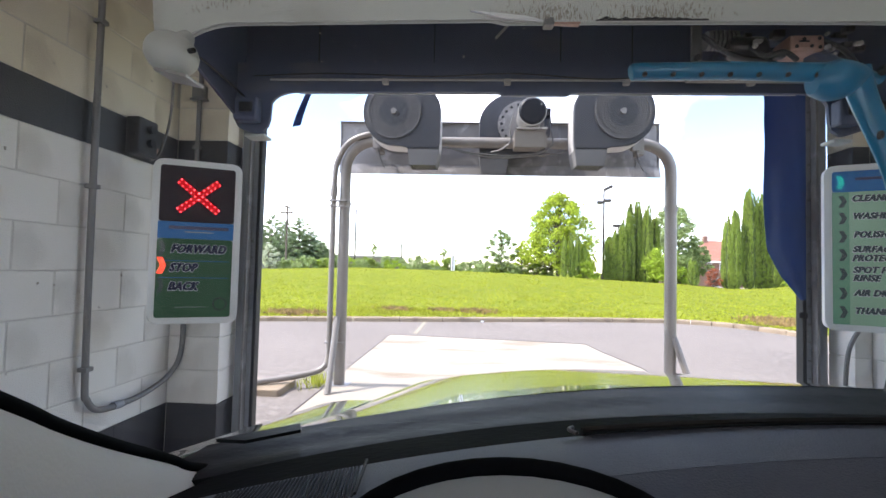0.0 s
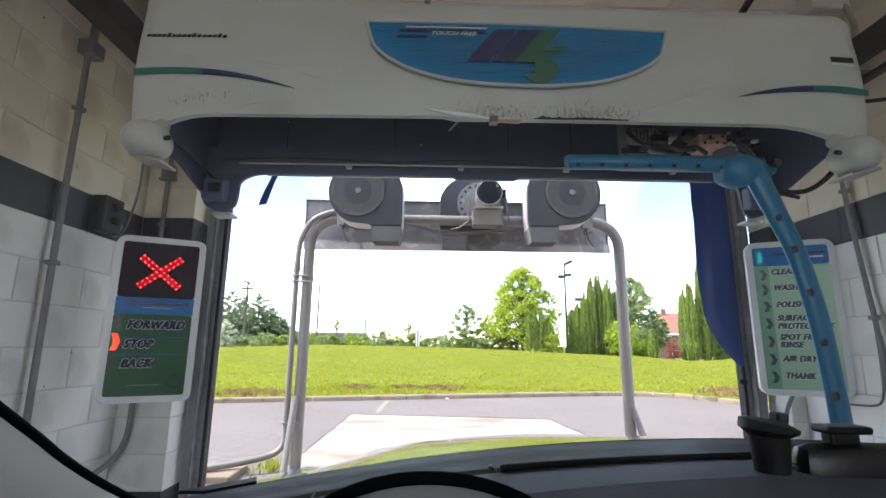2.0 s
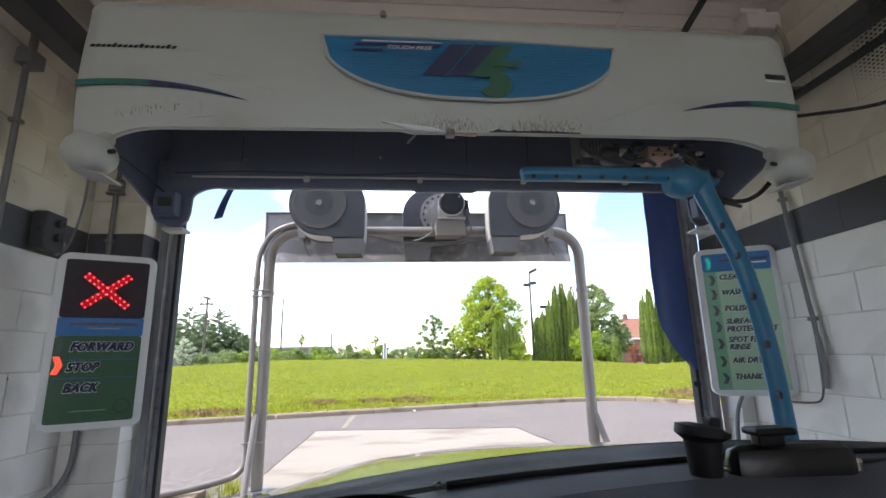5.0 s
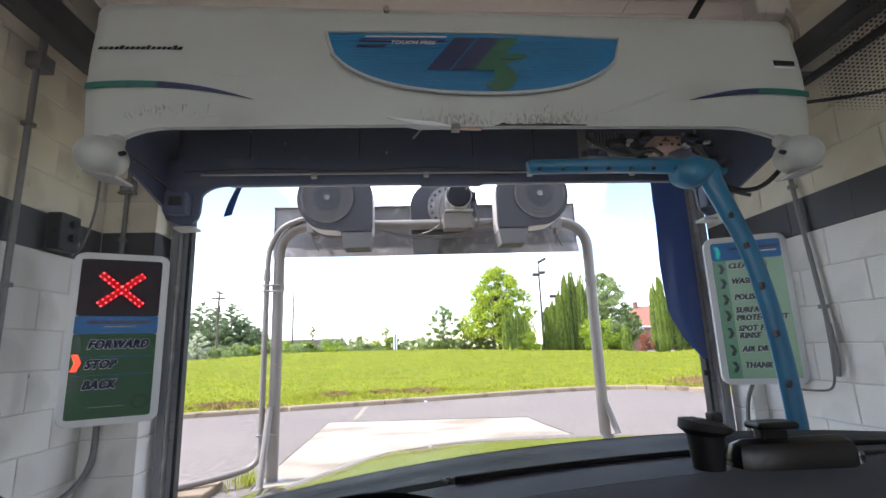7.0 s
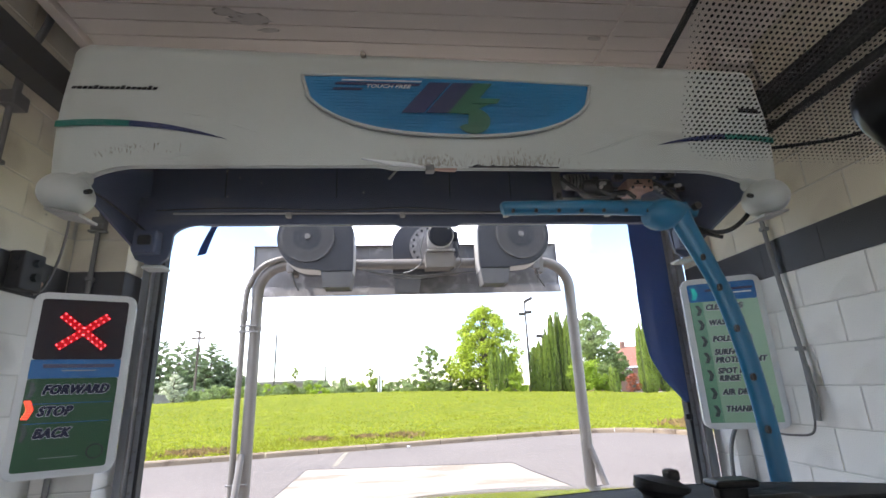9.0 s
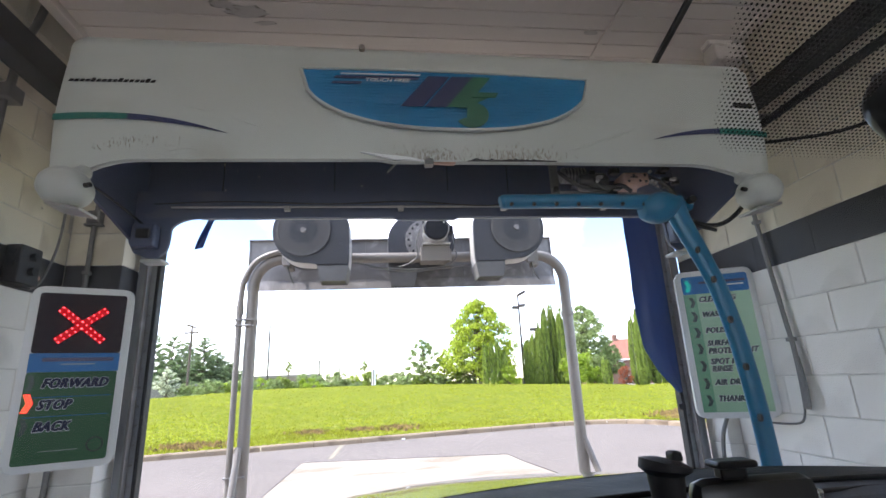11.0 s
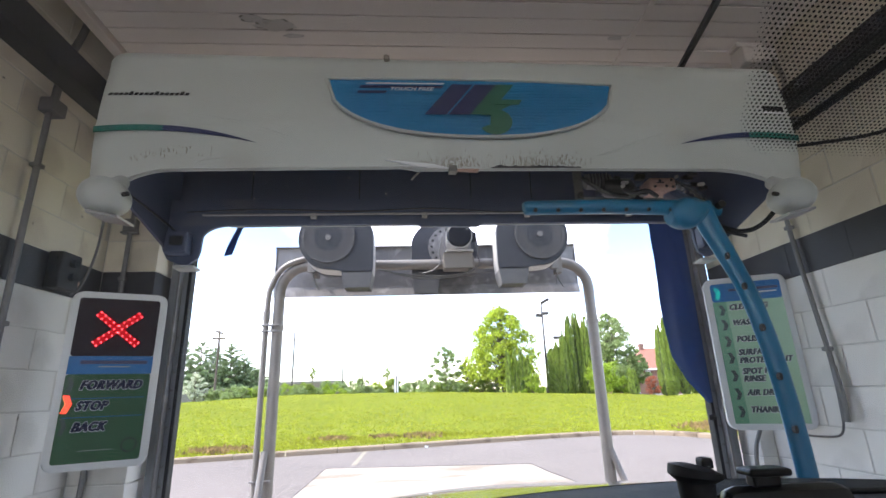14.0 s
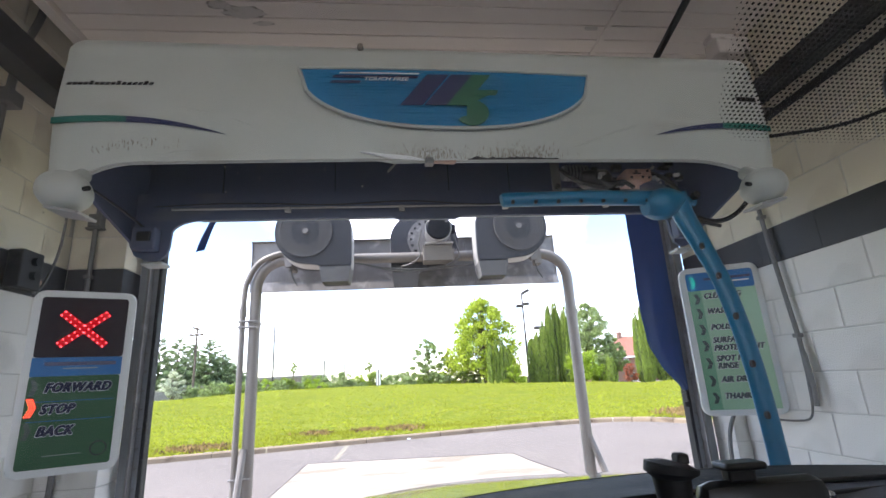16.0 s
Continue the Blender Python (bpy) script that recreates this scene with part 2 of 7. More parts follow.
M_CHROME = mat("satin_metal", (0.55, 0.56, 0.57), 0.25, metal=1.0, var=0.05, bump=0)
M_PHONE = mat("black_gloss_plastic", (0.010, 0.010, 0.011), 0.3, var=0.2, bump=0.05)
M_DIAL = mat("pale_gauge_face", (0.55, 0.55, 0.52), 0.5, var=0.05, bump=0)
M_FRIT = mat("black_ceramic_dots", (0.01, 0.01, 0.01), 0.6, var=0.0, bump=0)
M_WINDSHIELD = glass_mat("clear_windscreen")
M_MIRROR = mat("mirror_glass", (0.9, 0.9, 0.9), 0.02, metal=1.0, var=0, bump=0)
M_GRASS = mat("lawn_grass", (0.105, 0.130, 0.012), 0.9, var=0.5, scale=0.45, bump=1.0, fine=20, stain=(0.20, 0.21, 0.045), stain_at=0.50, stain_scale=6.0, ior=1.05)
M_BLADE = mat("grass_blades", (0.32, 0.345, 0.035), 0.8, var=0.3, scale=0.5, bump=0, translucent=0.45, ior=1.05, island=0.6)
M_WEED = mat("yellow_green_weeds", (0.26, 0.27, 0.03), 0.8, var=0.25, scale=1.5, bump=0, translucent=0.5, ior=1.05, island=0.4)
M_SOIL = mat("bare_soil", (0.185, 0.125, 0.055), 0.95, var=0.4, scale=4, bump=0.5, fine=30, ior=1.05, island=0.6)
M_BARK = mat("grey_brown_bark", (0.13, 0.10, 0.075), 0.9, var=0.25, scale=9, bump=0.5, stretch=(1, 1, 0.3))
M_LEAF = mat("bright_maple_leaves", (0.36, 0.44, 0.045), 0.5, var=0.25, scale=0.9, bump=0, translucent=0.45, ior=1.25, island=0.55)
M_LEAF_DULL = mat("grey_green_leaves", (0.28, 0.355, 0.14), 0.55, var=0.25, scale=0.8, bump=0, translucent=0.45, ior=1.25, island=0.5)
M_ARB = mat("cedar_foliage", (0.215, 0.285, 0.056), 0.7, var=0.25, scale=1.6, bump=0, translucent=0.4, ior=1.2, island=0.55)
M_PINE = mat("pine_foliage", (0.21, 0.28, 0.14), 0.7, var=0.3, scale=0.5, bump=0, translucent=0.4, ior=1.2, island=0.5)
M_SHRUB = mat("lime_shrub_leaves", (0.29, 0.40, 0.035), 0.5, var=0.25, scale=1.5, bump=0, translucent=0.4, ior=1.3, island=0.45)
M_BLOSSOM = mat("white_blossom", (0.52, 0.55, 0.40), 0.7, var=0.25, scale=1.5, bump=0, translucent=0.3, ior=1.15, island=0.4)
M_REDLEAF = mat("red_leaves", (0.36, 0.11, 0.06), 0.6, var=0.25, scale=2, bump=0, translucent=0.5, ior=1.15, island=0.35)
# The shade deep in the cedars, put into the colour of their cores.
M_CORE = mat("foliage_core_shade", (0.075, 0.10, 0.025), 0.9, var=0.3, scale=3, bump=0.3)
M_CLOVER = mat("pale_clover_heads", (0.44, 0.46, 0.22), 0.8, var=0.1, bump=0)
M_BOUNCE_APRON = mat("pale_bounce_concrete", (0.46, 0.43, 0.39), 0.85, var=0.15, scale=0.8, bump=0.2, fine=50)
M_FLAKE = mat("flaking_paint", (0.58, 0.53, 0.49), 0.7, var=0.2, scale=12, bump=0.2, stain=(0.34, 0.29, 0.25), stain_at=0.6, stain_scale=14.0)
M_FENCE = mat("grey_fence_boards", (0.20, 0.19, 0.18), 0.8, var=0.2, scale=2)
M_WOODPOLE = mat("weathered_pole_wood", (0.12, 0.095, 0.075), 0.85, var=0.2, scale=3, stretch=(1, 1, 0.1))
M_DARKPOLE = mat("bronze_lamp_pole", (0.05, 0.042, 0.04), 0.5, metal=0.3, var=0.1)
M_BRICK = mat("red_brown_brick", (0.21, 0.115, 0.09), 0.85, var=0.2, scale=2, bump=0.2)
M_ROOF = mat("terracotta_roof", (0.27, 0.115, 0.08), 0.8, var=0.15, scale=2, bump=0.2)
M_PANE = mat("dark_window_glass", (0.03, 0.035, 0.04), 0.08, var=0.1, bump=0)
M_FARROOF = mat("pale_far_roof", (0.24, 0.20, 0.18), 0.8, var=0.1)


# ---- building helpers ----
def part(name, bm, material, parent=None, label="", smooth=False):
    me = bpy.data.meshes.new(name)
    bmesh.ops.recalc_face_normals(bm, faces=bm.faces)
    bm.to_mesh(me)
    bm.free()
    me.materials.append(material)
    if smooth:
        me.polygons.foreach_set("use_smooth", [True] * len(me.polygons))
        me.set_sharp_from_angle(angle=radians(40))
    ob = new(name, me)
    ob.parent = parent
    return tagged(ob, label)


def raw(name, verts, faces, material, parent=None, label="", smooth=False):
    me = bpy.data.meshes.new(name)
    me.from_pydata(verts, [], faces)
    me.materials.append(material)
    if smooth:
        me.polygons.foreach_set("use_smooth", [True] * len(me.polygons))
    ob = new(name, me)
    ob.parent = parent
    return tagged(ob, label)


def thing(name, label, category, group="", kind="", at=(0, 0, 0)):
    ob = new(name)
    ob.empty_display_size = 0.1
    ob.location = at
    return tagged(ob, label, category, group, kind)


def box(bm, x0, x1, y0, y1, z0, z1, bevel=0.0, m=None):
    r = bmesh.ops.create_cube(bm, size=1.0)
    vs = r["verts"]
    for v in vs:
        v.co = Vector(((x0 + x1) / 2 + v.co.x * (x1 - x0), (y0 + y1) / 2 + v.co.y * (y1 - y0), (z0 + z1) / 2 + v.co.z * (z1 - z0)))
    if bevel:
        es = list({e for v in vs for e in v.link_edges})
        r = bmesh.ops.bevel(bm, geom=es, offset=bevel, segments=2, affect="EDGES", profile=0.5)
        vs = list({v for f in r["faces"] for v in f.verts} | {v for v in vs if v.is_valid})
    if m is not None:
        bmesh.ops.transform(bm, matrix=m, verts=[v for v in vs if v.is_valid])
    return bm


def boxed(x0, x1, y0, y1, z0, z1, bevel=0.0):
    return box(bmesh.new(), x0, x1, y0, y1, z0, z1, bevel)


def tube(bm, pts, r, seg=10, caps=True, flat=1.0):
    """A round bar along points; r is one radius or one for each point."""
    pts = [Vector(p) for p in pts]
    rs = r if isinstance(r, (list, tuple)) else [r] * len(pts)
    rings, side = [], None
    for i, p in enumerate(pts):
        d = (pts[min(i + 1, len(pts) - 1)] - pts[max(i - 1, 0)]).normalized()
        if side is None:
            side = d.orthogonal().normalized() if abs(d.y) > 0.9 else Vector((0, 1, 0)).cross(d).normalized()
        side = (side - d * side.dot(d)).normalized()
        up = d.cross(side)
        rings.append([bm.verts.new(p + rs[i] * (side * math.cos(a) + flat * up * math.sin(a))) for a in (2 * math.pi * k / seg for k in range(seg))])
    for a, b in zip(rings, rings[1:]):
        for k in range(seg):
            bm.faces.new((a[k], a[(k + 1) % seg], b[(k + 1) % seg], b[k]))
    if caps:
        bm.faces.new(rings[0][::-1])
        bm.faces.new(rings[-1])
    return bm


def curve_pts(pts, n=8):
    """Points on a smooth line through the given ones."""
    pts = [Vector(p) for p in pts]
    out = []
    for i in range(len(pts) - 1):
        a, b, c, d = pts[max(i - 1, 0)], pts[i], pts[i + 1], pts[min(i + 2, len(pts) - 1)]
        for k in range(n):
            t = k / n
            out.append(0.5 * ((2 * b) + (c - a) * t + (2 * a - 5 * b + 4 * c - d) * t * t + (3 * b - a - 3 * c + d) * t ** 3))
    return out + [pts[-1]]


def prism(bm, outline, y0, y1, m=None):
    """A plate with an outline in x and z, between two depths in y."""
    front = [bm.verts.new((x, y0, z)) for x, z in outline]
    back = [bm.verts.new((x, y1, z)) for x, z in outline]
    bm.faces.new(front)
    bm.faces.new(back[::-1])
    n = len(outline)
    for i in range(n):
        bm.faces.new((front[i], back[i], back[(i + 1) % n], front[(i + 1) % n]))
    if m is not None:
        bmesh.ops.transform(bm, matrix=m, verts=front + back)
    return bm


def disc(bm, c, r, y0, y1, seg=32, r2=None):
    """A round plate or ring facing y."""
    if r2 is None:
        return prism(bm, [(c[0] + r * math.cos(2 * math.pi * k / seg), c[1] + r * math.sin(2 * math.pi * k / seg)) for k in range(seg)], y0, y1)
    rows = [[bm.verts.new((c[0] + q * math.cos(2 * math.pi * k / seg), y, c[1] + q * math.sin(2 * math.pi * k / seg))) for k in range(seg)]
            for q, y in ((r, y0), (r, y1), (r2, y1), (r2, y0))]
    for i in range(4):
        a, b = rows[i], rows[(i + 1) % 4]
        for k in range(seg):
            bm.faces.new((a[k], b[k], b[(k + 1) % seg], a[(k + 1) % seg]))
    return bm


def rounded(x0, x1, z0, z1, r, n=6):
    out = []
    for cx, cz, a0 in ((x1 - r, z1 - r, 0), (x0 + r, z1 - r, 90), (x0 + r, z0 + r, 180), (x1 - r, z0 + r, 270)):
        out += [(cx + r * math.cos(radians(a0 + 90 * k / n)), cz + r * math.sin(radians(a0 + 90 * k / n))) for k in range(n + 1)]
    return out


def sheet(bm, f, nu, nv):
    """A grid of faces over f(u, v), u and v from 0 to 1."""
    g = [[bm.verts.new(f(u / nu, v / nv)) for u in range(nu + 1)] for v in range(nv + 1)]
    for v in range(nv):
        for u in range(nu):
            bm.faces.new((g[v][u], g[v][u + 1], g[v + 1][u + 1], g[v + 1][u]))
    return bm


def thick(bm, t):
    bmesh.ops.recalc_face_normals(bm, faces=bm.faces)
    bmesh.ops.solidify(bm, geom=bm.faces[:], thickness=t)
    return bm


def lettering(name, body, size, material, parent, m, shear=0.25, bold=0.0, depth=0.0008, width=1.0, label="", spacing=1.0, heavy=()):
    """Words as a thin mesh, in a plane that m turns into place (text runs along x, up is y); heavy: shifts by which the strokes are thickened."""
    cu = bpy.data.curves.new(name, "FONT")
    cu.body, cu.size, cu.shear, cu.offset, cu.extrude, cu.resolution_u, cu.space_character = body, size, shear, bold, depth, 3, spacing
    tmp = new(name, cu)
    bpy.context.view_layer.update()
    me = bpy.data.meshes.new_from_object(tmp.evaluated_get(bpy.context.evaluated_depsgraph_get()))
    bpy.data.objects.remove(tmp)
    bpy.data.curves.remove(cu)
    if heavy:
        once, bm = me.copy(), bmesh.new()
        for i, (dx, dy) in enumerate(((0, 0), *heavy)):
            layer = once.copy()
            layer.transform(Matrix.Translation((dx, dy, -0.00003 * i)))
            bm.from_mesh(layer)
        bm.to_mesh(me)
        bm.free()
    me.transform(m @ Matrix.Diagonal((width, 1, 1, 1)))
    me.materials.clear()
    me.materials.append(material)
    ob = new(name, me)
    ob.parent = parent
    return tagged(ob, label)


FACE = Matrix(((1, 0, 0, 0), (0, 0, -1, 0), (0, 1, 0, 0), (0, 0, 0, 1)))     # text upright, facing -y


def text_at(x, y, z):
    return Matrix.Translation((x, y, z)) @ FACE


# ---- the bay ----
XL, XR, YF, YB, ZC = -1.94, 2.20, 2.79, -4.2, 3.66      # side walls, front and back wall, ceiling
OL, OR, OT = -1.62, 2.106, 2.64                          # door opening
COURSE, BLOCK = 0.2032, 0.4064

part("floor", boxed(XL - 0.2, XR + 0.2, YB, YF + 0.21, -0.25, 0.006), M_FLOOR)
tagged(bpy.data.objects["floor"], "damp concrete floor of the wash bay, paled to bounce light upwards", "floor", kind="structure")
ceiling = part("ceiling", boxed(XL - 0.2, XR + 0.2, YB, YF + 0.2, ZC, ZC + 0.15), M_CEILING)
tagged(ceiling, "cream painted flat ceiling of the wash bay", "ceiling", kind="structure")


def block_paint(k):
    return M_BLACK if k == 9 or k < 2 else M_WHITE if k < 9 else M_CREAM


block_meshes = {}


def block(parent, x0, x1, y0, y1, z0, z1, material):
    """One block, a little proud of the mortar, with eased edges; alike blocks share a mesh."""
    key = (round(x1 - x0, 3), round(y1 - y0, 3), round(z1 - z0, 3), material.name)
    if key not in block_meshes:
        bm = boxed(-(x1 - x0) / 2, (x1 - x0) / 2, -(y1 - y0) / 2, (y1 - y0) / 2, -(z1 - z0) / 2, (z1 - z0) / 2)
        bmesh.ops.bevel(bm, geom=bm.edges[:], offset=0.003, segments=1, affect="EDGES")
        me = bpy.data.meshes.new("block")
        bm.to_mesh(me)
        bm.free()
        me.materials.append(material)
        block_meshes[key] = me
    ob = new("block", block_meshes[key])
    ob.parent, ob.location = parent, ((x0 + x1) / 2, (y0 + y1) / 2, (z0 + z1) / 2)
    return ob


def side_wall(name, x_face, sign, label, near):
    """A block wall along y; sign tells on which side of its face the wall's body lies."""
    a, b = sorted((x_face + sign * 0.004, x_face + sign * 0.2))
    wall = tagged(part(name, boxed(a, b, YB, YF + 0.2, 0, ZC), M_JOINT_W), label, "wall", kind="structure")
    rest = {}
    for k0, k1 in ((0, 2), (9, 10)):
        a2, b2 = sorted((x_face + sign * 0.002, x_face + sign * 0.02))
        part("black_joint", boxed(a2, b2, YB, YF, k0 * COURSE, k1 * COURSE), M_BLACK, wall)
    for k in range(18):
        start = 1.745 if k % 2 == 0 else 1.951
        y = start + BLOCK * 3
        while y > YB:
            y0, y1 = max(y - BLOCK, YB) + 0.003, min(y, YF) - 0.003
            if y1 - y0 > 0.04:
                x0, x1 = sorted((x_face, x_face + sign * 0.05))
                z0, z1 = k * COURSE + 0.003, min((k + 1) * COURSE, ZC) - 0.003
                if y1 > near:
                    block(wall, x0, x1, y0, y1, z0, z1, block_paint(k))
                else:
                    rest.setdefault(block_paint(k), bmesh.new())
                    box(rest[block_paint(k)], x0, x1, y0, y1, z0, z1)
            y -= BLOCK
    for material, bm in rest.items():
        tagged(part("far_blocks", bm, material, wall), kind="stuff")
    return wall


side_wall("wall_west", XL, -1, "painted block wall, white below and cream above a black band", 0.2)
rnd = random.Random(41)
west = bpy.data.objects["wall_west"]
for i in range(34):
    y, z, r = rnd.uniform(0.6, 2.7), rnd.uniform(0.45, 2.9), rnd.uniform(0.003, 0.010)
    ring = [(y + r * rnd.uniform(0.5, 1.2) * math.cos(a), z + r * rnd.uniform(0.5, 1.4) * math.sin(a)) for a in (k * math.pi / 4 for k in range(8))]
    part("chip", prism(bmesh.new(), ring, 0, 1, Matrix(((0, 0.0015, 0, XL), (1, 0, 0, 0), (0, 0, 1, 0), (0, 0, 0, 1)))), M_SCUFF, west, "small dark chip in the paint")
side_wall("wall_east", XR, 1, "painted block wall, white below, cream above a black band", 0.2)


def front_wall():
    bm = bmesh.new()
    box(bm, XL - 0.2, OL - 0.006, YF + 0.004, YF + 0.196, 0, ZC)
    box(bm, OR + 0.006, XR + 0.2, YF + 0.004, YF + 0.196, 0, ZC)
    box(bm, OL - 0.006, OR + 0.006, YF + 0.004, YF + 0.196, OT + 0.006, ZC)
    wall = tagged(part("wall_north", bm, M_JOINT_W), "block front wall with a wide open doorway", "wall", kind="structure")
    for k0, k1 in ((0, 2), (9, 10)):
        for x0, x1 in ((XL, OL - 0.002), (OR + 0.002, XR)):
            part("black_joint", boxed(x0, x1, YF + 0.002, YF + 0.198, k0 * COURSE, k1 * COURSE), M_BLACK, wall)
    for k in range(18):
        z0, z1 = k * COURSE + 0.003, min((k + 1) * COURSE, ZC) - 0.003
        block(wall, XL + 0.001, OL, YF, YF + 0.2, z0, z1, block_paint(k))
        block(wall, OR, XR - 0.001, YF, YF + 0.2, z0, z1, block_paint(k))
        if z0 > OT - 0.01:
            x = OL + 0.003 + (BLOCK / 2 if k % 2 else 0)
            while x < OR - 0.05:
                block(wall, x, min(x + BLOCK - 0.006, OR - 0.003), YF, YF + 0.2, z0, z1, block_paint(k))
                x += BLOCK
    return wall


front_wall()
# back wall with the open way in
bm = bmesh.new()
box(bm, XL - 0.2, -1.75, YB - 0.2, YB, 0, ZC)
box(bm, 2.05, XR + 0.2, YB - 0.2, YB, 0, ZC)
box(bm, -1.75, 2.05, YB - 0.2, YB, 3.2, ZC)
# Unseen slab, added as a reflector that throws sunlight into the bay.
tagged(part("back_apron", boxed(-6, 7, -16, YB - 0.0, -0.2, 0.004), M_BOUNCE_APRON), "unseen pale concrete apron added behind the bay to bounce light in", "pavement", kind="structure")
tagged(part("wall_south", bm, M_WHITE), "white block back wall with the open way in", "wall", kind="structure")
tagged(part("roof_slab", boxed(XL - 0.4, XR + 0.4, YB - 0.3, YF + 0.3, ZC + 0.15, ZC + 0.4), M_FARROOF), "flat pale roof slab over the bay", "roof", kind="structure")


def door_jamb(name, x0, x1, seal_x, label):
    t = thing(name, label, "door frame", kind="structure")
    bm = bmesh.new()
    box(bm, x0, x1, YF + 0.202, YF + 0.222, 0, 2.75, 0.003)
    part("flange", bm, M_JAMB, t)
    inner = x1 if seal_x > 0 else x0
    bm = bmesh.new()
    a, b = (inner - 0.05, inner - 0.035) if seal_x > 0 else (inner + 0.035, inner + 0.05)
    box(bm, a, b, YF + 0.150, YF + 0.202, 0, 2.75, 0.002)
    part("guide_rail", bm, M_STEEL, t, "galvanised door guide")
    bm = bmesh.new()
    a, b = (inner - 0.005, inner + 0.018) if seal_x > 0 else (inner - 0.018, inner + 0.005)
    box(bm, a, b, YF + 0.196, YF + 0.26, 0, 2.75, 0.004)
    part("rubber_seal", bm, M_RUBBER, t, "black rubber edge seal")
    bm = bmesh.new()
    for i in range(24):
        z = 0.1 + i * 0.11
        disc(bm, ((a + b) / 2 + (-0.03 if seal_x > 0 else 0.03), z), 0.007, YF + 0.19, YF + 0.203, 8)
    part("bolt_row", bm, M_STEEL, t)
    return t


door_jamb("door_frame_1", -1.624, -1.505, 1, "grey steel door jamb with a black edge seal")
door_jamb("door_frame_2", 1.972, 2.104, -1, "grey steel door jamb with a perforated guide rail")
tagged(part("door_header", boxed(-1.62, 2.10, YF + 0.1, YF + 0.19, 2.58, 2.66, 0.004), M_JAMB), "grey steel header over the doorway", "door header", kind="structure")


def overhead_door():
    t = thing("overhead_door", "raised white sectional door with ribbed panels under the ceiling", "door", kind="structure")
    z, y = 3.22, 2.62
    for i in range(23):
        y0 = y - 0.118 * (i + 1)
        bm = boxed(-1.66, 2.12, y0 + 0.004, y0 + 0.114, z, z + 0.04, 0.004)
        part("panel", bm, M_DOOR, t)
    part("backing", boxed(-1.65, 2.11, y - 0.118 * 23, y, z + 0.012, z + 0.05), M_SCUFF, t)
    rnd = random.Random(31)
    for cx, cy, rx, ry in ((-0.74, 1.99, 0.13, 0.05), (-0.86, 1.94, 0.07, 0.03), (-0.66, 2.07, 0.06, 0.02), (-1.25, 1.70, 0.10, 0.03), (0.30, 1.55, 0.08, 0.02), (1.55, 1.60, 0.12, 0.04), (1.20, 2.05, 0.05, 0.02)):
        for lift, grow, material in ((0.0012, 1.08, M_SCUFF), (0.003, 1.0, M_FLAKE)):
            ring = [(cx + rx * grow * q * math.cos(a), cy + ry * grow * q * math.sin(a)) for a, q in ((k * math.pi / 11, rnd.uniform(0.62, 1.0)) for k in range(22))]
            part("paint_flake", prism(bmesh.new(), ring, 0, 1, Matrix(((1, 0, 0, 0), (0, 0, 1, 0), (0, 0.0011, 0, z - lift), (0, 0, 0, 1)))), material, t, "flaking patch of paint")
    for x in (-1.72, 2.14):
        bm = boxed(x - 0.02, x + 0.04, -0.4, 2.75, z - 0.02, z + 0.06, 0.003)
        part("track", bm, M_DOOR, t, "white painted door track")
    bm = bmesh.new()
    box(bm, 1.28, 1.31, 1.2, 2.6, z - 0.01, z + 0.0, 0.002)
    part("panel_strut", bm, M_DOOR, t)
    return t


overhead_door()


def header_flap():
    t = thing("header_flap", "dirty yellow and black striped strip hanging from the header", "warning strip")
    part("backing", boxed(-1.18, 1.93, 2.945, 2.953, 2.500, 2.60), M_YELLOW, t)
    n = 44
    for i in range(n):
        x = -1.00 + i * 2.86 / n
        zl = 2.498 + (0.012 if i % 7 == 3 else 0) - (0.008 if i > 36 else 0)
        part("black_stripe" if i % 2 else "yellow_stripe", boxed(x, x + 0.062, 2.938, 2.944, zl, 2.578), M_BLACKSTRIPE if i % 2 else M_YELLOW, t)
    bm = bmesh.new()
    prism(bm, [(1.84, 2.49), (1.95, 2.50), (1.96, 2.60), (1.90, 2.63), (1.83, 2.60)], 2.925, 2.937)
    prism(bm, [(1.90, 2.46), (1.94, 2.47), (1.95, 2.52), (1.89, 2.52)], 2.918, 2.926)
    part("torn_end", bm, M_YELLOW, t, "crumpled torn yellow end")
    return t


header_flap()


def vinyl_curtain():
    t = thing("curtain", "torn dark blue vinyl curtain gathered beside the doorway", "curtain")
    edge = [(0.0, 1.70), (0.15, 1.72), (0.35, 1.722), (0.50, 1.715), (0.64, 1.715), (0.79, 1.742), (0.90, 1.815), (1.0, 1.935)]

    def left(v):
        for (a, xa), (b, xb) in zip(edge, edge[1:]):
            if v <= b:
                return xa + (xb - xa) * (v - a) / (b - a)
        return edge[-1][1]

    def f(u, v):
        x = left(v) + u * (1.965 - left(v))
        fold = 0.012 * math.sin(u * 6 + 2.5 * v) * (0.3 + v * 0.7) * (1 - 0.5 * u) + 0.003 * noise.noise(Vector((u * 4, v * 7, 0))) * 3
        return (x, 2.97 + fold, 2.56 - 1.43 * v)

    part("curtain_sheet", thick(sheet(bmesh.new(), f, 36, 40), 0.003), M_CURTAIN, t, smooth=True)
    bm = bmesh.new()
    box(bm, 1.70, 1.965, 2.955, 2.975, 2.555, 2.585, 0.003)
    part("hanging_rail", bm, M_JAMB, t)
    bm = boxed(1.905, 1.955, 2.94, 2.96, 1.02, 1.055, 0.006)
    part("clip", bm, M_RUBBER, t, "black clip on the jamb")
    return t


vinyl_curtain()


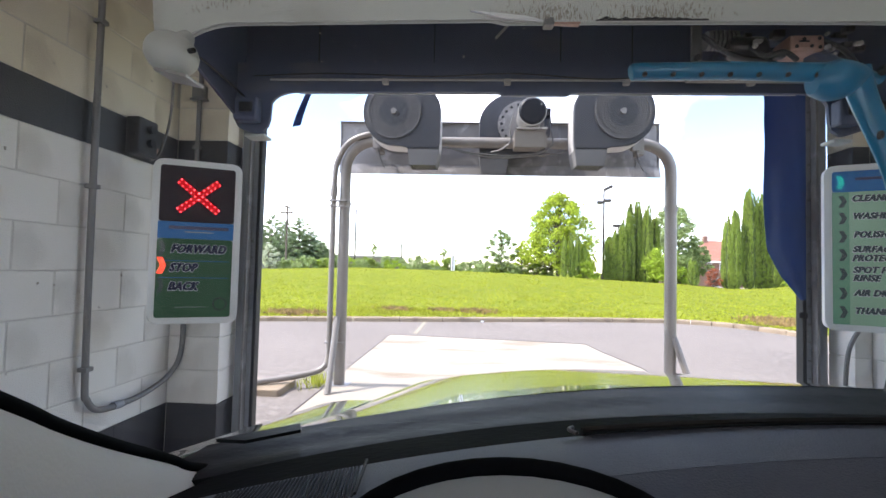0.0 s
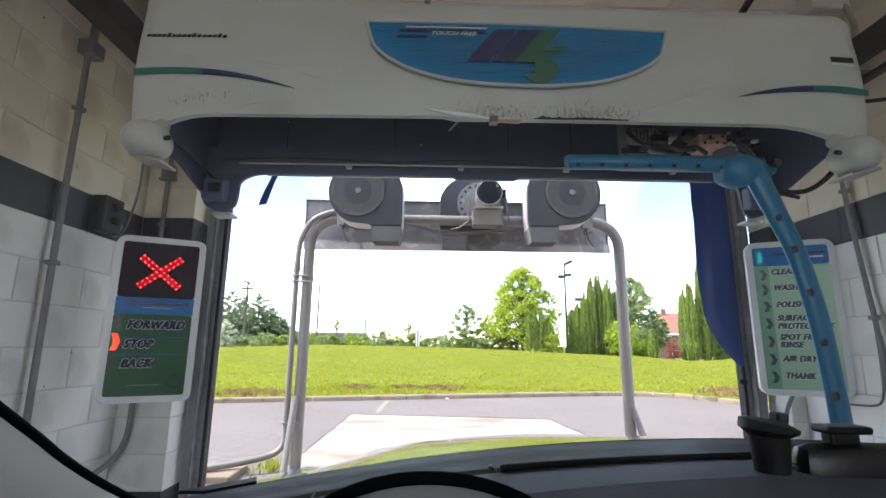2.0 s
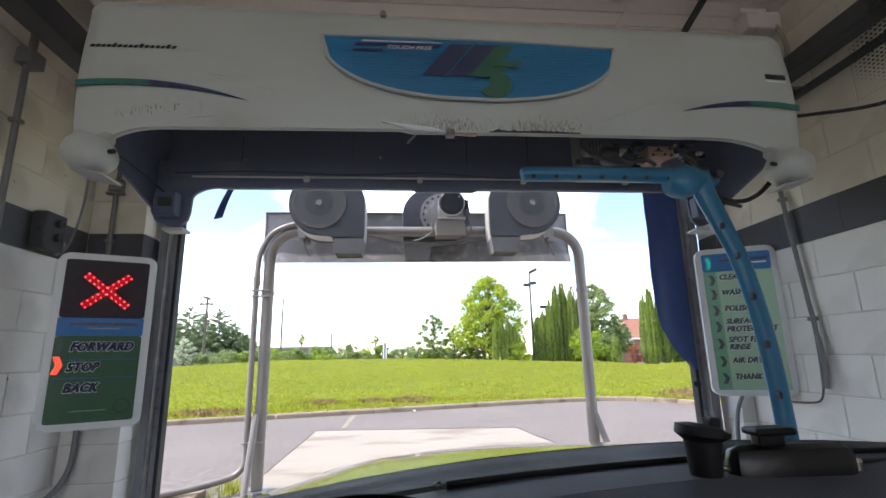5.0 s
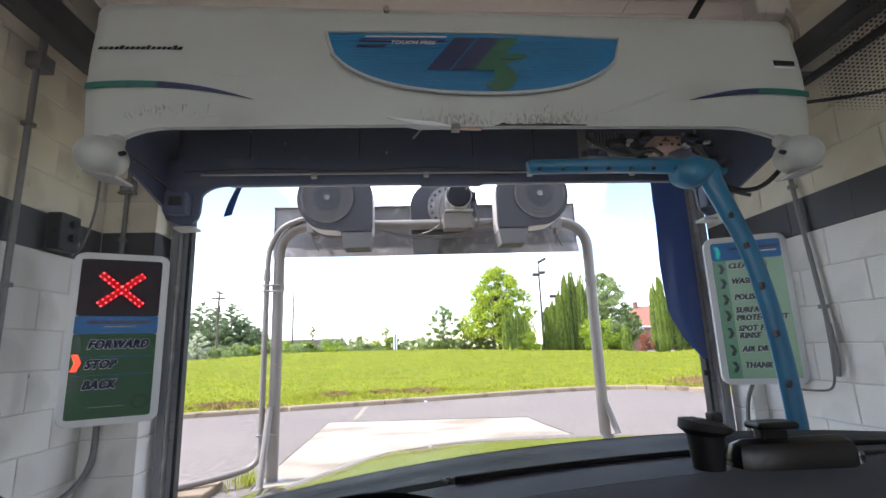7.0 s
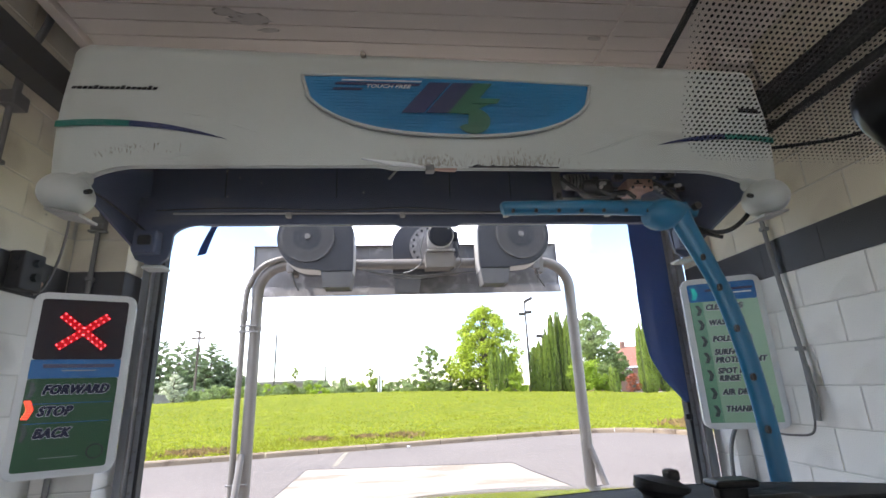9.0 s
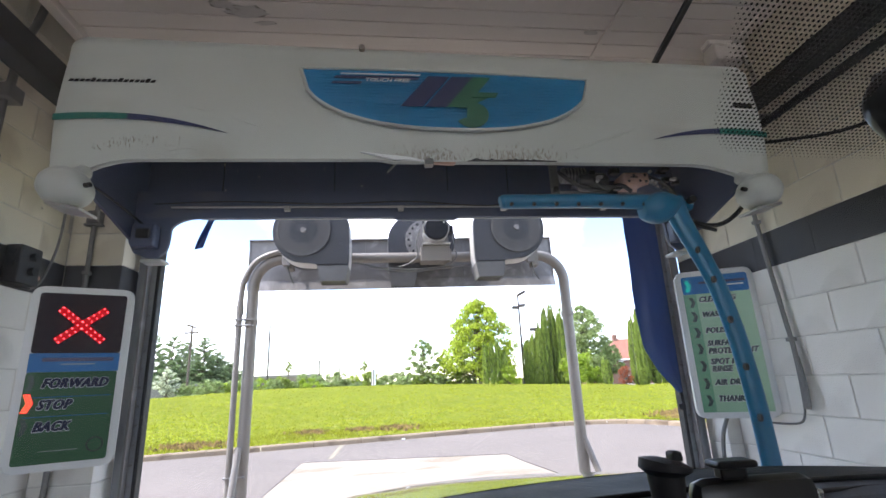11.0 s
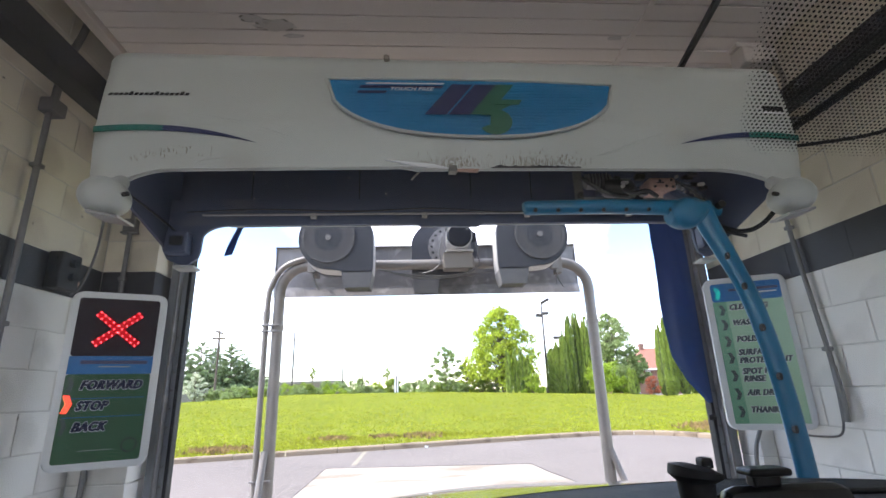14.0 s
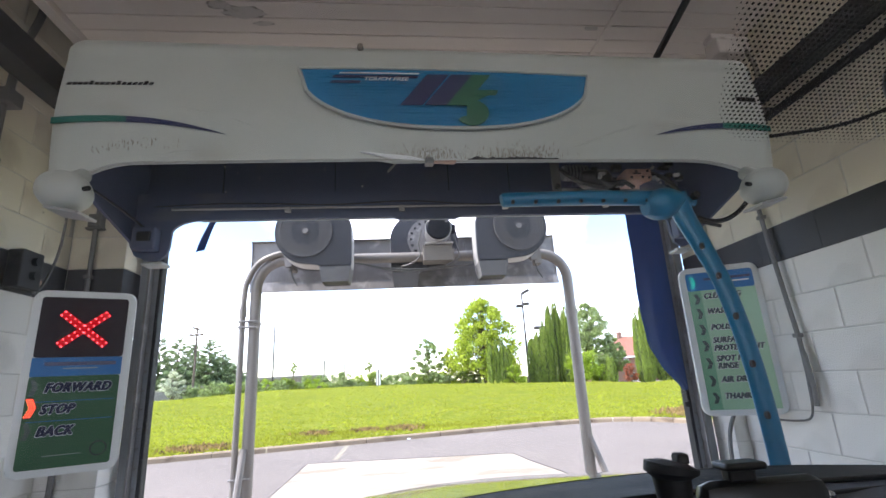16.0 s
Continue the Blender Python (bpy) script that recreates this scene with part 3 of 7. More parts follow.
def torn_strip():
    t = thing("torn_strip", "torn remnant of dark blue curtain hanging from the header", "curtain")

    def f(u, v):
        x = -1.10 - 0.135 * v ** 0.7 - 0.02 * v + (u - 0.5) * (0.075 - 0.03 * v)
        return (x, 2.965 + 0.015 * math.sin(5 * v + u * 2), 2.55 - 0.37 * v + 0.02 * (u - 0.5))

    part("strip", thick(sheet(bmesh.new(), f, 4, 14), 0.003), M_CURTAIN, t, smooth=True)
    rnd = random.Random(4)
    bm = bmesh.new()
    prism(bm, [(-1.31, 2.60), (-1.08, 2.60), (-1.10, 2.53), (-1.17, 2.545), (-1.20, 2.50), (-1.24, 2.53), (-1.285, 2.49), (-1.29, 2.55)], 2.956, 2.961)
    for i in range(5):
        x = -1.29 + i * 0.035
        tube(bm, curve_pts([(x, 2.958, 2.52), (x + rnd.uniform(-0.02, 0.02), 2.955, 2.49), (x + rnd.uniform(-0.02, 0.03), 2.958, 2.45 + rnd.uniform(-0.03, 0.03))], 3), 0.006, 5)
    part("tatters", bm, M_CURTAIN, t, "ragged dark tatters")
    return t


torn_strip()


# ---- conduits and boxes on the walls ----
def pipe(name, pts, r, label, clamps=(), material=None, category="conduit"):
    t = thing(name, label, category)
    part("run", tube(bmesh.new(), pts, r, 10), material or M_CONDUIT, t, smooth=True)
    for c in clamps:
        c = Vector(c)
        bm = boxed(c.x - r * 1.5, c.x + r * 1.5, c.y - r * 1.5, c.y + r * 1.5, c.z - 0.011, c.z + 0.011, 0.003)
        part("clamp", bm, M_CONDUIT, t)
    return t


pipe("conduit", curve_pts([(-1.905, 2.09, 2.75), (-1.905, 2.092, 2.3), (-1.905, 2.095, 1.6), (-1.905, 2.11, 0.72), (-1.905, 2.13, 0.60), (-1.905, 2.20, 0.535), (-1.905, 2.36, 0.52),
                           (-1.90, 2.55, 0.535), (-1.87, 2.70, 0.60), (-1.84, 2.755, 0.72), (-1.835, 2.76, 0.95)], 6), 0.0155,
     "grey electrical conduit running down the wall and up under a sign", [(-1.905, 2.093, 1.62), (-1.905, 2.11, 0.75), (-1.905, 2.092, 2.42)])
part("coupling", tube(bmesh.new(), [(-1.905, 2.30, 0.524), (-1.905, 2.36, 0.521)], 0.021, 10), M_JAMB, bpy.data.objects["conduit"], "pale pipe coupling", smooth=True)
pipe("conduit", [(-1.80, 2.765, 1.80), (-1.80, 2.765, 2.29)], 0.014, "grey conduit rising from a sign to a junction box", [(-1.80, 2.765, 1.98)])
pipe("conduit", [(-1.795, 2.765, 2.35), (-1.79, 2.765, 3.2)], 0.014, "grey conduit rising above a junction box")
jb = thing("junction_box", "small grey junction box on a conduit", "junction box")
part("body", boxed(-1.835, -1.76, 2.735, 2.788, 2.29, 2.37, 0.006), M_CONDUIT, jb)
part("cover", boxed(-1.83, -1.765, 2.731, 2.736, 2.296, 2.364, 0.002), M_CONDUIT, jb)
part("hub", boxed(-1.85, -1.75, 2.74, 2.785, 2.275, 2.289, 0.004), M_CONDUIT, jb)
jb2 = thing("junction_box", "grey box at the top of a wall conduit", "junction box")
part("body", boxed(-1.937, -1.86, 2.05, 2.15, 2.72, 2.80, 0.006), M_CONDUIT, jb2)
pipe("conduit", curve_pts([(-1.90, 2.10, 2.80), (-1.90, 2.12, 3.05), (-1.90, 2.2, 3.35), (-1.90, 2.22, 3.64)], 5), 0.02, "grey conduit running up to the ceiling")
pipe("conduit", curve_pts([(-1.87, 2.14, 3.0), (-1.86, 2.25, 3.06), (-1.80, 2.45, 3.0), (-1.76, 2.6, 2.9)], 6), 0.018, "flexible grey conduit arching over the rail", material=M_WHITECABLE)
pipe("wire", curve_pts([(-1.885, 2.46, 1.83), (-1.89, 2.55, 1.9), (-1.885, 2.62, 2.15), (-1.88, 2.60, 2.5), (-1.87, 2.45, 2.85)], 6), 0.007, "thin grey wire looping up the wall", material=M_CONDUIT, category="wire")

sw = thing("switch_box", "black wall switch box with two round buttons", "switch")
part("body", boxed(-1.938, -1.86, 2.33, 2.48, 1.84, 2.04, 0.008), M_RUBBER, sw)
for z in (1.985, 1.91):
    bm = bmesh.new()
    tube(bm, [(-1.865, 2.36 + 0.05, z), (-1.835, 2.36 + 0.05, z)], 0.022, 12)
    part("button", bm, M_COWL, sw)
part("reset_button", tube(bmesh.new(), [(-1.88, 2.479, 1.89), (-1.88, 2.492, 1.89)], 0.018, 12), M_SALMON, sw, "faded red button")
for z in (2.0, 1.945):
    part("knob", tube(bmesh.new(), [(-1.90, 2.34, z), (-1.90, 2.322, z)], 0.016, 12), M_COWL, sw)

pipe("conduit", curve_pts([(2.17, 2.27, 2.75), (2.17, 2.265, 2.14), (2.17, 2.22, 1.55), (2.17, 2.205, 1.38), (2.17, 2.205, 1.2), (2.17, 2.215, 1.05)], 6), 0.0125,
     "grey electrical conduit on the block wall", [(2.17, 2.208, 1.41), (2.17, 2.262, 2.1)])
pipe("conduit", curve_pts([(2.165, 2.19, 1.32), (2.155, 2.17, 1.15), (2.15, 2.175, 1.05)], 5), 0.012, "short cable joining a conduit fitting", material=M_CONDUIT)
pipe("conduit", curve_pts([(2.165, 2.215, 1.06), (2.165, 2.25, 0.985), (2.165, 2.36, 0.965), (2.15, 2.5, 0.97), (2.12, 2.6, 1.02)], 6), 0.006, "pale flexible conduit curving under a sign", material=M_WHITECABLE)
pipe("cable", curve_pts([(2.09, 2.74, 0.98), (2.05, 2.76, 0.86), (2.04, 2.775, 0.65), (2.04, 2.775, 0.3)], 6), 0.012, "grey cable dropping from a sign", category="cable")


# ---- the two signs ----
def sign_case(name, label, w, h, place, turn):
    t = thing(name, label, "sign")
    t.matrix_basis = pose(*place, 0, 0, turn)
    bm = bmesh.new()
    prism(bm, rounded(0, w, 0, h, 0.045, 8), 0.0, 0.075)
    es = [e for e in bm.edges if all(abs(v.co.y) < 1e-6 for v in e.verts)]
    bmesh.ops.bevel(bm, geom=es, offset=0.012, segments=3, affect="EDGES", profile=0.5)
    part("case", bm, M_SIGN_FRAME, t, smooth=True)
    bm = boxed(w / 2 - 0.05, w / 2 + 0.05, 0.075, 0.12, h * 0.2, h * 0.85, 0.004)
    part("bracket", bm, M_JAMB, t, "grey steel mounting bracket")
    return t


def arrow(cx, cz, w, h):
    return [(cx - w / 2, cz + h / 2), (cx + w * 0.1, cz + h / 2), (cx + w / 2, cz), (cx + w * 0.1, cz - h / 2), (cx - w / 2, cz - h / 2), (cx - w * 0.1, cz)]


def led_arrow(parent, cx, cz, y, material, w=0.042, h=0.075):
    bm = bmesh.new()
    for row in range(8):
        z = cz + h * (0.5 - row / 7)
        off = w * 0.36 * (1 - abs(row - 3.5) / 3.5)
        for k in range(3):
            disc(bm, (cx - w * 0.35 + off + k * w * 0.24, z), 0.0022, y - 0.003, y, 8)
    return part("lit_arrow", bm, material, parent, "lit LED arrow")


W, H = 0.434, 0.88
stop = sign_case("guidance_sign", "white framed stop and go sign with a lit red cross", W, H, (-1.775, 2.33, 0.94), 26)
part("led_panel", prism(bmesh.new(), rounded(0.036, W - 0.034, 0.545, 0.846, 0.016), -0.004, 0.004), M_SIGN_DARK, stop, "dark LED display panel")
part("led_field", prism(bmesh.new(), [(0.222 + 0.115 * math.cos(radians(22.5 + 45 * k)), 0.685 + 0.115 * math.sin(radians(22.5 + 45 * k))) for k in range(8)], -0.0055, -0.0035), M_HEX, stop, "unlit field of the display")
part("blue_band", boxed(0.034, W - 0.034, -0.004, 0.004, 0.455, 0.545), M_SIGN_BLUE, stop, "blue printed band")
part("green_panel", prism(bmesh.new(), rounded(0.034, W - 0.036, 0.034, 0.4549, 0.014), -0.004, 0.004), M_SIGN_GREEN, stop, "green printed panel")
part("logo_bar", boxed(0.085, 0.375, -0.0055, -0.0035, 0.505, 0.523), M_NAVY_INK, stop, "small dark printed bar")
part("logo_bar", boxed(0.16, 0.30, -0.0055, -0.0035, 0.489, 0.494), M_GREY_INK, stop, "small pale printed bar")
bm = bmesh.new()
for s in (-1, 1):
    for i in range(10):
        d = (i / 9 - 0.5) * 2
        for q in (-1, 1):
            disc(bm, (0.222 + d * 0.092 - s * q * 0.0075, 0.685 + s * d * 0.078 + q * 0.0085), 0.0034, -0.009, -0.005, 8)
part("lit_cross", bm, M_RED_LED, stop, "lit red LED cross")
for s in (-1, 1):
    a = math.atan2(0.078 * s, 0.092)
    # Added glowing bar: the halo along one stroke of the cross.
    part("cross_glow", box(bmesh.new(), -0.128, 0.128, -0.0012, 0.0012, -0.0185, 0.0185, 0.001, pose(0.222, -0.0062 - 0.0003 * s, 0.685, 0, -math.degrees(a), 0)), M_RED_DIM, stop, "added plate glowing red as the halo of the LEDs")
BOLD = ((-0.0042, 0), (-0.0028, 0.0010), (-0.0014, -0.0010), (0.0014, 0.0010), (0.0028, -0.0010), (0.0042, 0), (0, 0.0018), (0, -0.0018))
RING = tuple((0.0062 * math.cos(radians(a)), 0.0042 * math.sin(radians(a))) for a in range(0, 360, 30)) + BOLD
for words, z, x in (("FORWARD", 0.381, 0.100), ("STOP", 0.281, 0.096), ("BACK", 0.181, 0.094)):
    lettering("words_edge", words, 0.060, M_EDGE_INK, stop, text_at(x - 0.0005, -0.0045, z - 0.0005), 0.3, 0.0012, 0.0004, 0.82, spacing=1.12, heavy=RING)
    lettering("words", words, 0.060, M_WORD_INK, stop, text_at(x, -0.0062, z), 0.3, 0.0010, 0.0005, 0.82, spacing=1.12, heavy=BOLD)
    if words != "STOP":
        part("arrow", prism(bmesh.new(), arrow(0.058, z + 0.022, 0.034, 0.075), -0.0055, -0.0035), M_LED_OFF, stop, "unlit arrow")
part("arrow_glow", prism(bmesh.new(), arrow(0.060, 0.310, 0.044, 0.088), -0.0055, -0.0035), M_RED_GLOW, stop, "added plate glowing red as the halo of the LEDs")
led_arrow(stop, 0.055, 0.310, -0.006, M_AMBER_LED)
for z in (0.335, 0.245):
    part("rule", boxed(0.05, W - 0.05, -0.0048, -0.0038, z, z + 0.003), M_SIGN_BLUE, stop)
part("emblem", disc(bmesh.new(), (0.345, 0.105), 0.036, -0.0055, -0.0035, 20, 0.029), M_BLACK_INK, stop, "round dark emblem")
part("print_line", boxed(0.13, 0.28, -0.005, -0.0038, 0.088, 0.091), M_GREY_INK, stop)

steps = sign_case("wash_step_sign", "white framed green sign listing the wash steps", W, H, (1.807, 2.60, 0.992), -26)
part("blue_band", prism(bmesh.new(), rounded(0.034, W - 0.034, 0.735, 0.846, 0.016), -0.004, 0.004), M_SIGN_BLUE, steps, "blue printed band")
part("pale_panel", boxed(0.105, W - 0.034, -0.004, 0.004, 0.034, 0.7349), M_SIGN_PALE, steps, "pale green printed panel")
part("green_margin", boxed(0.034, 0.1049, -0.004, 0.004, 0.034, 0.7349), M_SIGN_SHADE, steps, "dark green printed margin")
part("logo_bar", boxed(0.13, 0.385, -0.0055, -0.0035, 0.795, 0.810), M_NAVY_INK, steps, "small dark printed bar")
part("logo_bar", boxed(0.25, 0.375, -0.0055, -0.0035, 0.775, 0.783), M_WHITE_INK, steps, "small pale printed bar")
M_STEP_INK = mat("dark_slate_ink", (0.04, 0.06, 0.065), 0.5, var=0.05, bump=0)
for words, fz, x in (("CLEANING", 0.185, 0.115), ("WASHING", 0.30, 0.118), ("POLISHING", 0.42, 0.122), ("SURFACE", 0.515, 0.118), ("PROTECTANT", 0.572, 0.116),
                     ("SPOT FREE", 0.648, 0.118), ("RINSE", 0.700, 0.118), ("AIR DRYING", 0.795, 0.122), ("THANK YOU", 0.910, 0.122)):
    z = 0.846 - fz * 0.812 - 0.012
    lettering("words_edge", words, 0.045, M_SIGN_FRAME, steps, text_at(x - 0.0005, -0.0045, z - 0.0007), 0.3, 0.0008, 0.0003, 0.84, spacing=1.1, heavy=tuple((p * 0.72, q * 0.72) for p, q in RING))
    lettering("words", words, 0.045, M_STEP_INK, steps, text_at(x, -0.0057, z), 0.3, 0.0008, 0.0004, 0.84, spacing=1.1, heavy=tuple((p * 0.75, q * 0.75) for p, q in BOLD))
for fz in (0.20, 0.31, 0.43, 0.55, 0.675, 0.80, 0.92):
    part("arrow", prism(bmesh.new(), arrow(0.078, 0.846 - fz * 0.812, 0.036, 0.062), -0.0055, -0.0035), M_LED_OFF, steps, "unlit arrow")
led_arrow(steps, 0.066, 0.786, -0.006, M_TEAL_LED, 0.036, 0.062)


# ---- the wash gantry ----
gantry = thing("wash_gantry", "white fairing of an overhead car wash gantry with a blue badge", "car wash gantry")
GX0, GX1, GY = -1.395, 1.85, 1.735


def lip(x):
    """The lower edge of the fairing."""
    a = (x - GX0) / 0.34 if x < 0 else (GX1 - x) / 0.44
    s = min(max((a - 0.20) / 0.8, 0), 1)
    return 2.135 + (0.100 if x < 0 else 0.088) * (1 - (1 - s) ** 2.2) + 0.008 * math.sin(x * 1.2 + 1.0)


def fairing(u, v):
    x = GX0 + (GX1 - GX0) * u
    zt = 2.835 - 0.055 * u
    z = lip(x) + (zt - lip(x)) * min(1.0, v * 1.06)
    y = GY + 0.02 * (1 - v) - 0.045 * math.sin(math.pi * min(v * 1.25, 1)) * 0.6
    y += 0.05 * max(0.0, v - 0.88) / 0.12 + (0.10 * max(0.0, v - 0.94) / 0.06)
    y += 0.05 * max(0, abs(u - 0.5) - 0.485) / 0.015 * 0.5
    d = z - (2.45 - 0.34 * (abs(u - 0.48) - 0.22))
    y -= 0.006 / (1 + (d / 0.012) ** 2) if 0.2 < abs(u - 0.48) < 0.42 else 0
    return (x, y, z)


part("front_fairing", thick(sheet(bmesh.new(), fairing, 110, 44), -0.012), M_HOOD_WHITE, gantry, "scuffed off-white front fairing", smooth=True)


def fairing_y(x, z):
    u = (x - GX0) / (GX1 - GX0)
    v = (z - lip(x)) / (2.835 - 0.055 * u - lip(x)) / 1.06
    return GY + 0.02 * (1 - v) - 0.027 * math.sin(math.pi * min(max(v, 0) * 1.25, 1))


for x0, x1 in ((GX0, GX0 + 0.012), (GX1 - 0.012, GX1)):
    part("side_panel", prism(bmesh.new(), [(1.79, 2.14), (2.36, 2.30), (2.36, 2.80), (1.87, 2.81)], 0, 1,
                             Matrix(((0, x1 - x0, 0, x0), (1, 0, 0, 0), (0, 0, 1, 0), (0, 0, 0, 1)))), M_HOOD_WHITE, gantry, "white side panel")
part("top_panel", boxed(GX0 + 0.02, GX1 - 0.02, 1.88, 2.36, 2.74, 2.755), M_NAVY, gantry)
part("back_plate", boxed(GX0 + 0.05, GX1 - 0.05, 2.36, 2.38, 2.195, 2.74), M_NAVY, gantry, "dark navy back plate")
# lip along the fairing's lower edge
part("lower_trim", tube(bmesh.new(), [(x, GY + 0.034, lip(x) + 0.004) for x in [GX0 + 0.03 + i * (GX1 - GX0 - 0.06) / 60 for i in range(61)]], 0.008, 8), M_HOOD_WHITE, gantry, smooth=True)


def badge_outline(grow=0.0, z_add=0.0):
    pts = []
    x0, x1, zt = -0.378 - grow, 0.952 + grow, 2.664 + grow
    n = 40
    for i in range(n + 1):
        u = i / n
        x = x0 + (x1 - x0) * u
        pts.append((x, zt - 0.022 * u + 0.012 * math.sin(math.pi * u)))
    for i in range(n + 1):
        u = 1 - i / n
        x = x0 + (x1 - x0) * u
        depth = 0.287 * (1 - abs(2 * u - 1) ** 2.4) ** 0.40
        pts.append((x, min(zt - 0.022 * u - 0.012, zt - 0.022 * u - depth - grow * 0.9 * (depth / 0.287))))
    return pts


def on_fairing(bm, lift):
    for v in bm.verts:
        v.co.y += fairing_y(v.co.x, v.co.z) - lift
    return bm


def draped(outline, lift, t=0.004):
    bm = prism(bmesh.new(), outline, 0, t)
    bmesh.ops.triangulate(bm, faces=[f for f in bm.faces if len(f.verts) > 4])
    return on_fairing(bm, lift)


part("badge_surround", draped(badge_outline(0.026), 0.020, 0.02), M_HOOD_WHITE, gantry, "raised white surround of the badge")
rim = [Vector((x, fairing_y(x, z) - 0.030, z)) for x, z in badge_outline(0.008)]
part("badge_rim", tube(bmesh.new(), rim + rim[:1], 0.0085, 8), M_HOOD_WHITE, gantry, "raised white rim round the badge", smooth=True)
badge = part("badge", draped(badge_outline(), 0.026, 0.01), M_BADGE, gantry, "blue oval badge with fine lines")
for i in range(16):
    z = 2.655 - i * 0.0165
    half = 0.66 * max(0.05, (1 - ((2.66 - z) / 0.285) ** 1.6)) ** 0.5
    part("badge_line", on_fairing(boxed(0.29 - half, 0.29 + half, 0, 0.002, z, z + 0.004), 0.0275), M_BADGE_RIB, badge)
slant = lambda x, z, w, h, k: [(x, z), (x + w, z), (x + w + k, z + h), (x + k, z + h)]  # noqa: E731
part("badge_mark", draped(slant(0.06, 2.475, 0.10, 0.165, 0.13), 0.031), M_NAVY_INK, badge, "navy slanted mark")
part("badge_mark", draped(slant(0.17, 2.475, 0.10, 0.165, 0.13), 0.032), M_NAVY_INK, badge, "navy slanted mark")
part("badge_mark", draped(slant(0.27, 2.475, 0.085, 0.165, 0.13), 0.033), M_GREEN_INK, badge, "green slanted mark")
bowl = [(0.385 + r * 1.25 * math.cos(radians(a)), 2.437 + r * math.sin(radians(a))) for r, span in ((0.062, range(-150, 121, 15)), (0.030, range(120, -151, -15))) for a in span]
part("badge_mark", draped(bowl, 0.036), M_GREEN_INK, badge, "green rounded mark")
part("badge_mark", draped([(0.315, 2.470), (0.36, 2.470), (0.385, 2.525), (0.50, 2.525), (0.515, 2.552), (0.345, 2.552)], 0.0365), M_GREEN_INK, badge, "green angled mark")
part("badge_bar", draped(slant(-0.24, 2.617, 0.38, 0.013, 0.010), 0.033), M_NAVY_INK, badge, "dark printed bar")
part("badge_bar", draped(slant(-0.21, 2.640, 0.36, 0.006, 0.005), 0.033), M_WHITE_INK, badge, "pale printed bar")
part("badge_bar", draped(slant(-0.25, 2.588, 0.13, 0.012, 0.008), 0.032), M_NAVY_INK, badge, "dark printed bar")
lettering("badge_words", "TOUCH FREE", 0.025, M_WHITE_INK, badge, text_at(-0.10, GY - 0.063, 2.588), 0.3, 0.0004, 0.0004, 1.35)
for i in range(16):
    x = -1.355 + i * 0.0222
    part("address_bar", draped(slant(x, 2.576, 0.015, 0.013 + 0.006 * (i % 5 == 4), 0.006), 0.018, 0.003), M_BLACK_INK, gantry)


def stripe(x0, x1, z0, rise, tip):
    up, down = [], []
    n = 24
    for i in range(n + 1):
        u = i / n
        x = x0 + (x1 - x0) * u
        z = z0 + rise * math.sin(math.pi * 0.5 * u * 0.9) * (1 - u) * 1.2 + (tip - z0) * u ** 2.4
        w = 0.020 * (1 - u ** 3)
        up.append((x, z + w))
        down.append((x, z - w * 0.4))
    return up + down[::-1]


for n0, n1, material in ((0.0, 0.45, M_TEAL_INK), (0.45, 1.0, M_NAVY_INK)):
    for args in ((GX0 + 0.012, -0.69, 2.392, 0.045, 2.342), (GX1 - 0.012, 1.26, 2.356, 0.055, 2.338)):
        full = stripe(*args)
        k0, k1 = int(n0 * 24), int(n1 * 24)
        top, bottom = full[:25], full[25:][::-1]
        part("stripe", draped(top[k0:k1 + 1] + bottom[k0:k1 + 1][::-1], 0.024, 0.003), material, gantry, "curved green to blue stripe")
part("maker_plate", draped([(1.70, 2.515), (1.80, 2.510), (1.80, 2.535), (1.70, 2.540)], 0.020, 0.003), M_BLACK_INK, gantry, "small dark data plate")
part("maker_plate", draped([(1.70, 2.500), (1.80, 2.495), (1.80, 2.503), (1.70, 2.508)], 0.017, 0.003), M_WHITE_INK, gantry)
# two long moulded ridges over the fairing; the two short ones imitate highlights by shape
for ends in (((-1.139, 2.49), (-0.858, 2.464), (-0.61, 2.396), (-0.36, 2.30)), ((0.652, 2.257), (0.896, 2.299), (1.18, 2.392), (1.443, 2.475)),
             ((-1.034, 2.232), (-0.93, 2.262), (-0.83, 2.276), (-0.727, 2.286)), ((-0.135, 2.28), (-0.04, 2.268), (0.05, 2.25), (0.142, 2.226))):
    line = curve_pts([(x, 0.0, z) for x, z in ends], 8)
    n = len(line)
    part("ridge", tube(bmesh.new(), [Vector((p.x, fairing_y(p.x, p.z) - 0.001, p.z)) for p in line], [0.003 + 0.012 * math.sin(math.pi * i / (n - 1)) for i in range(n)], 8), M_HOOD_WHITE, gantry, "moulded ridge or raised highlight wedge on the fairing", smooth=True)
# scuffs and the broken edge of the lip
rnd = random.Random(11)
bm = bmesh.new()
for i in range(520):
    x = (rnd.gauss(0.18, 0.09) if i % 2 else rnd.gauss(0.60, 0.11)) if i < 475 else rnd.gauss(-1.08, 0.09)
    z = lip(x) + (0.008 + abs(rnd.gauss(0, 0.028)) if i < 475 else rnd.uniform(0.05, 0.10))
    w, h = rnd.uniform(0.001, 0.0032), rnd.uniform(0.003, 0.013)
    k = [(x + w * math.cos(a) * rnd.uniform(0.5, 1), z + h * math.sin(a) * rnd.uniform(0.5, 1)) for a in (0, 1.05, 2.1, 3.14, 4.2, 5.2)]
    prism(bm, k, 0, 0.002)
tagged(part("scuff_marks", on_fairing(bm, 0.0145), M_SCUFF, gantry, "brown scuff marks"), kind="stuff")
bm = bmesh.new()
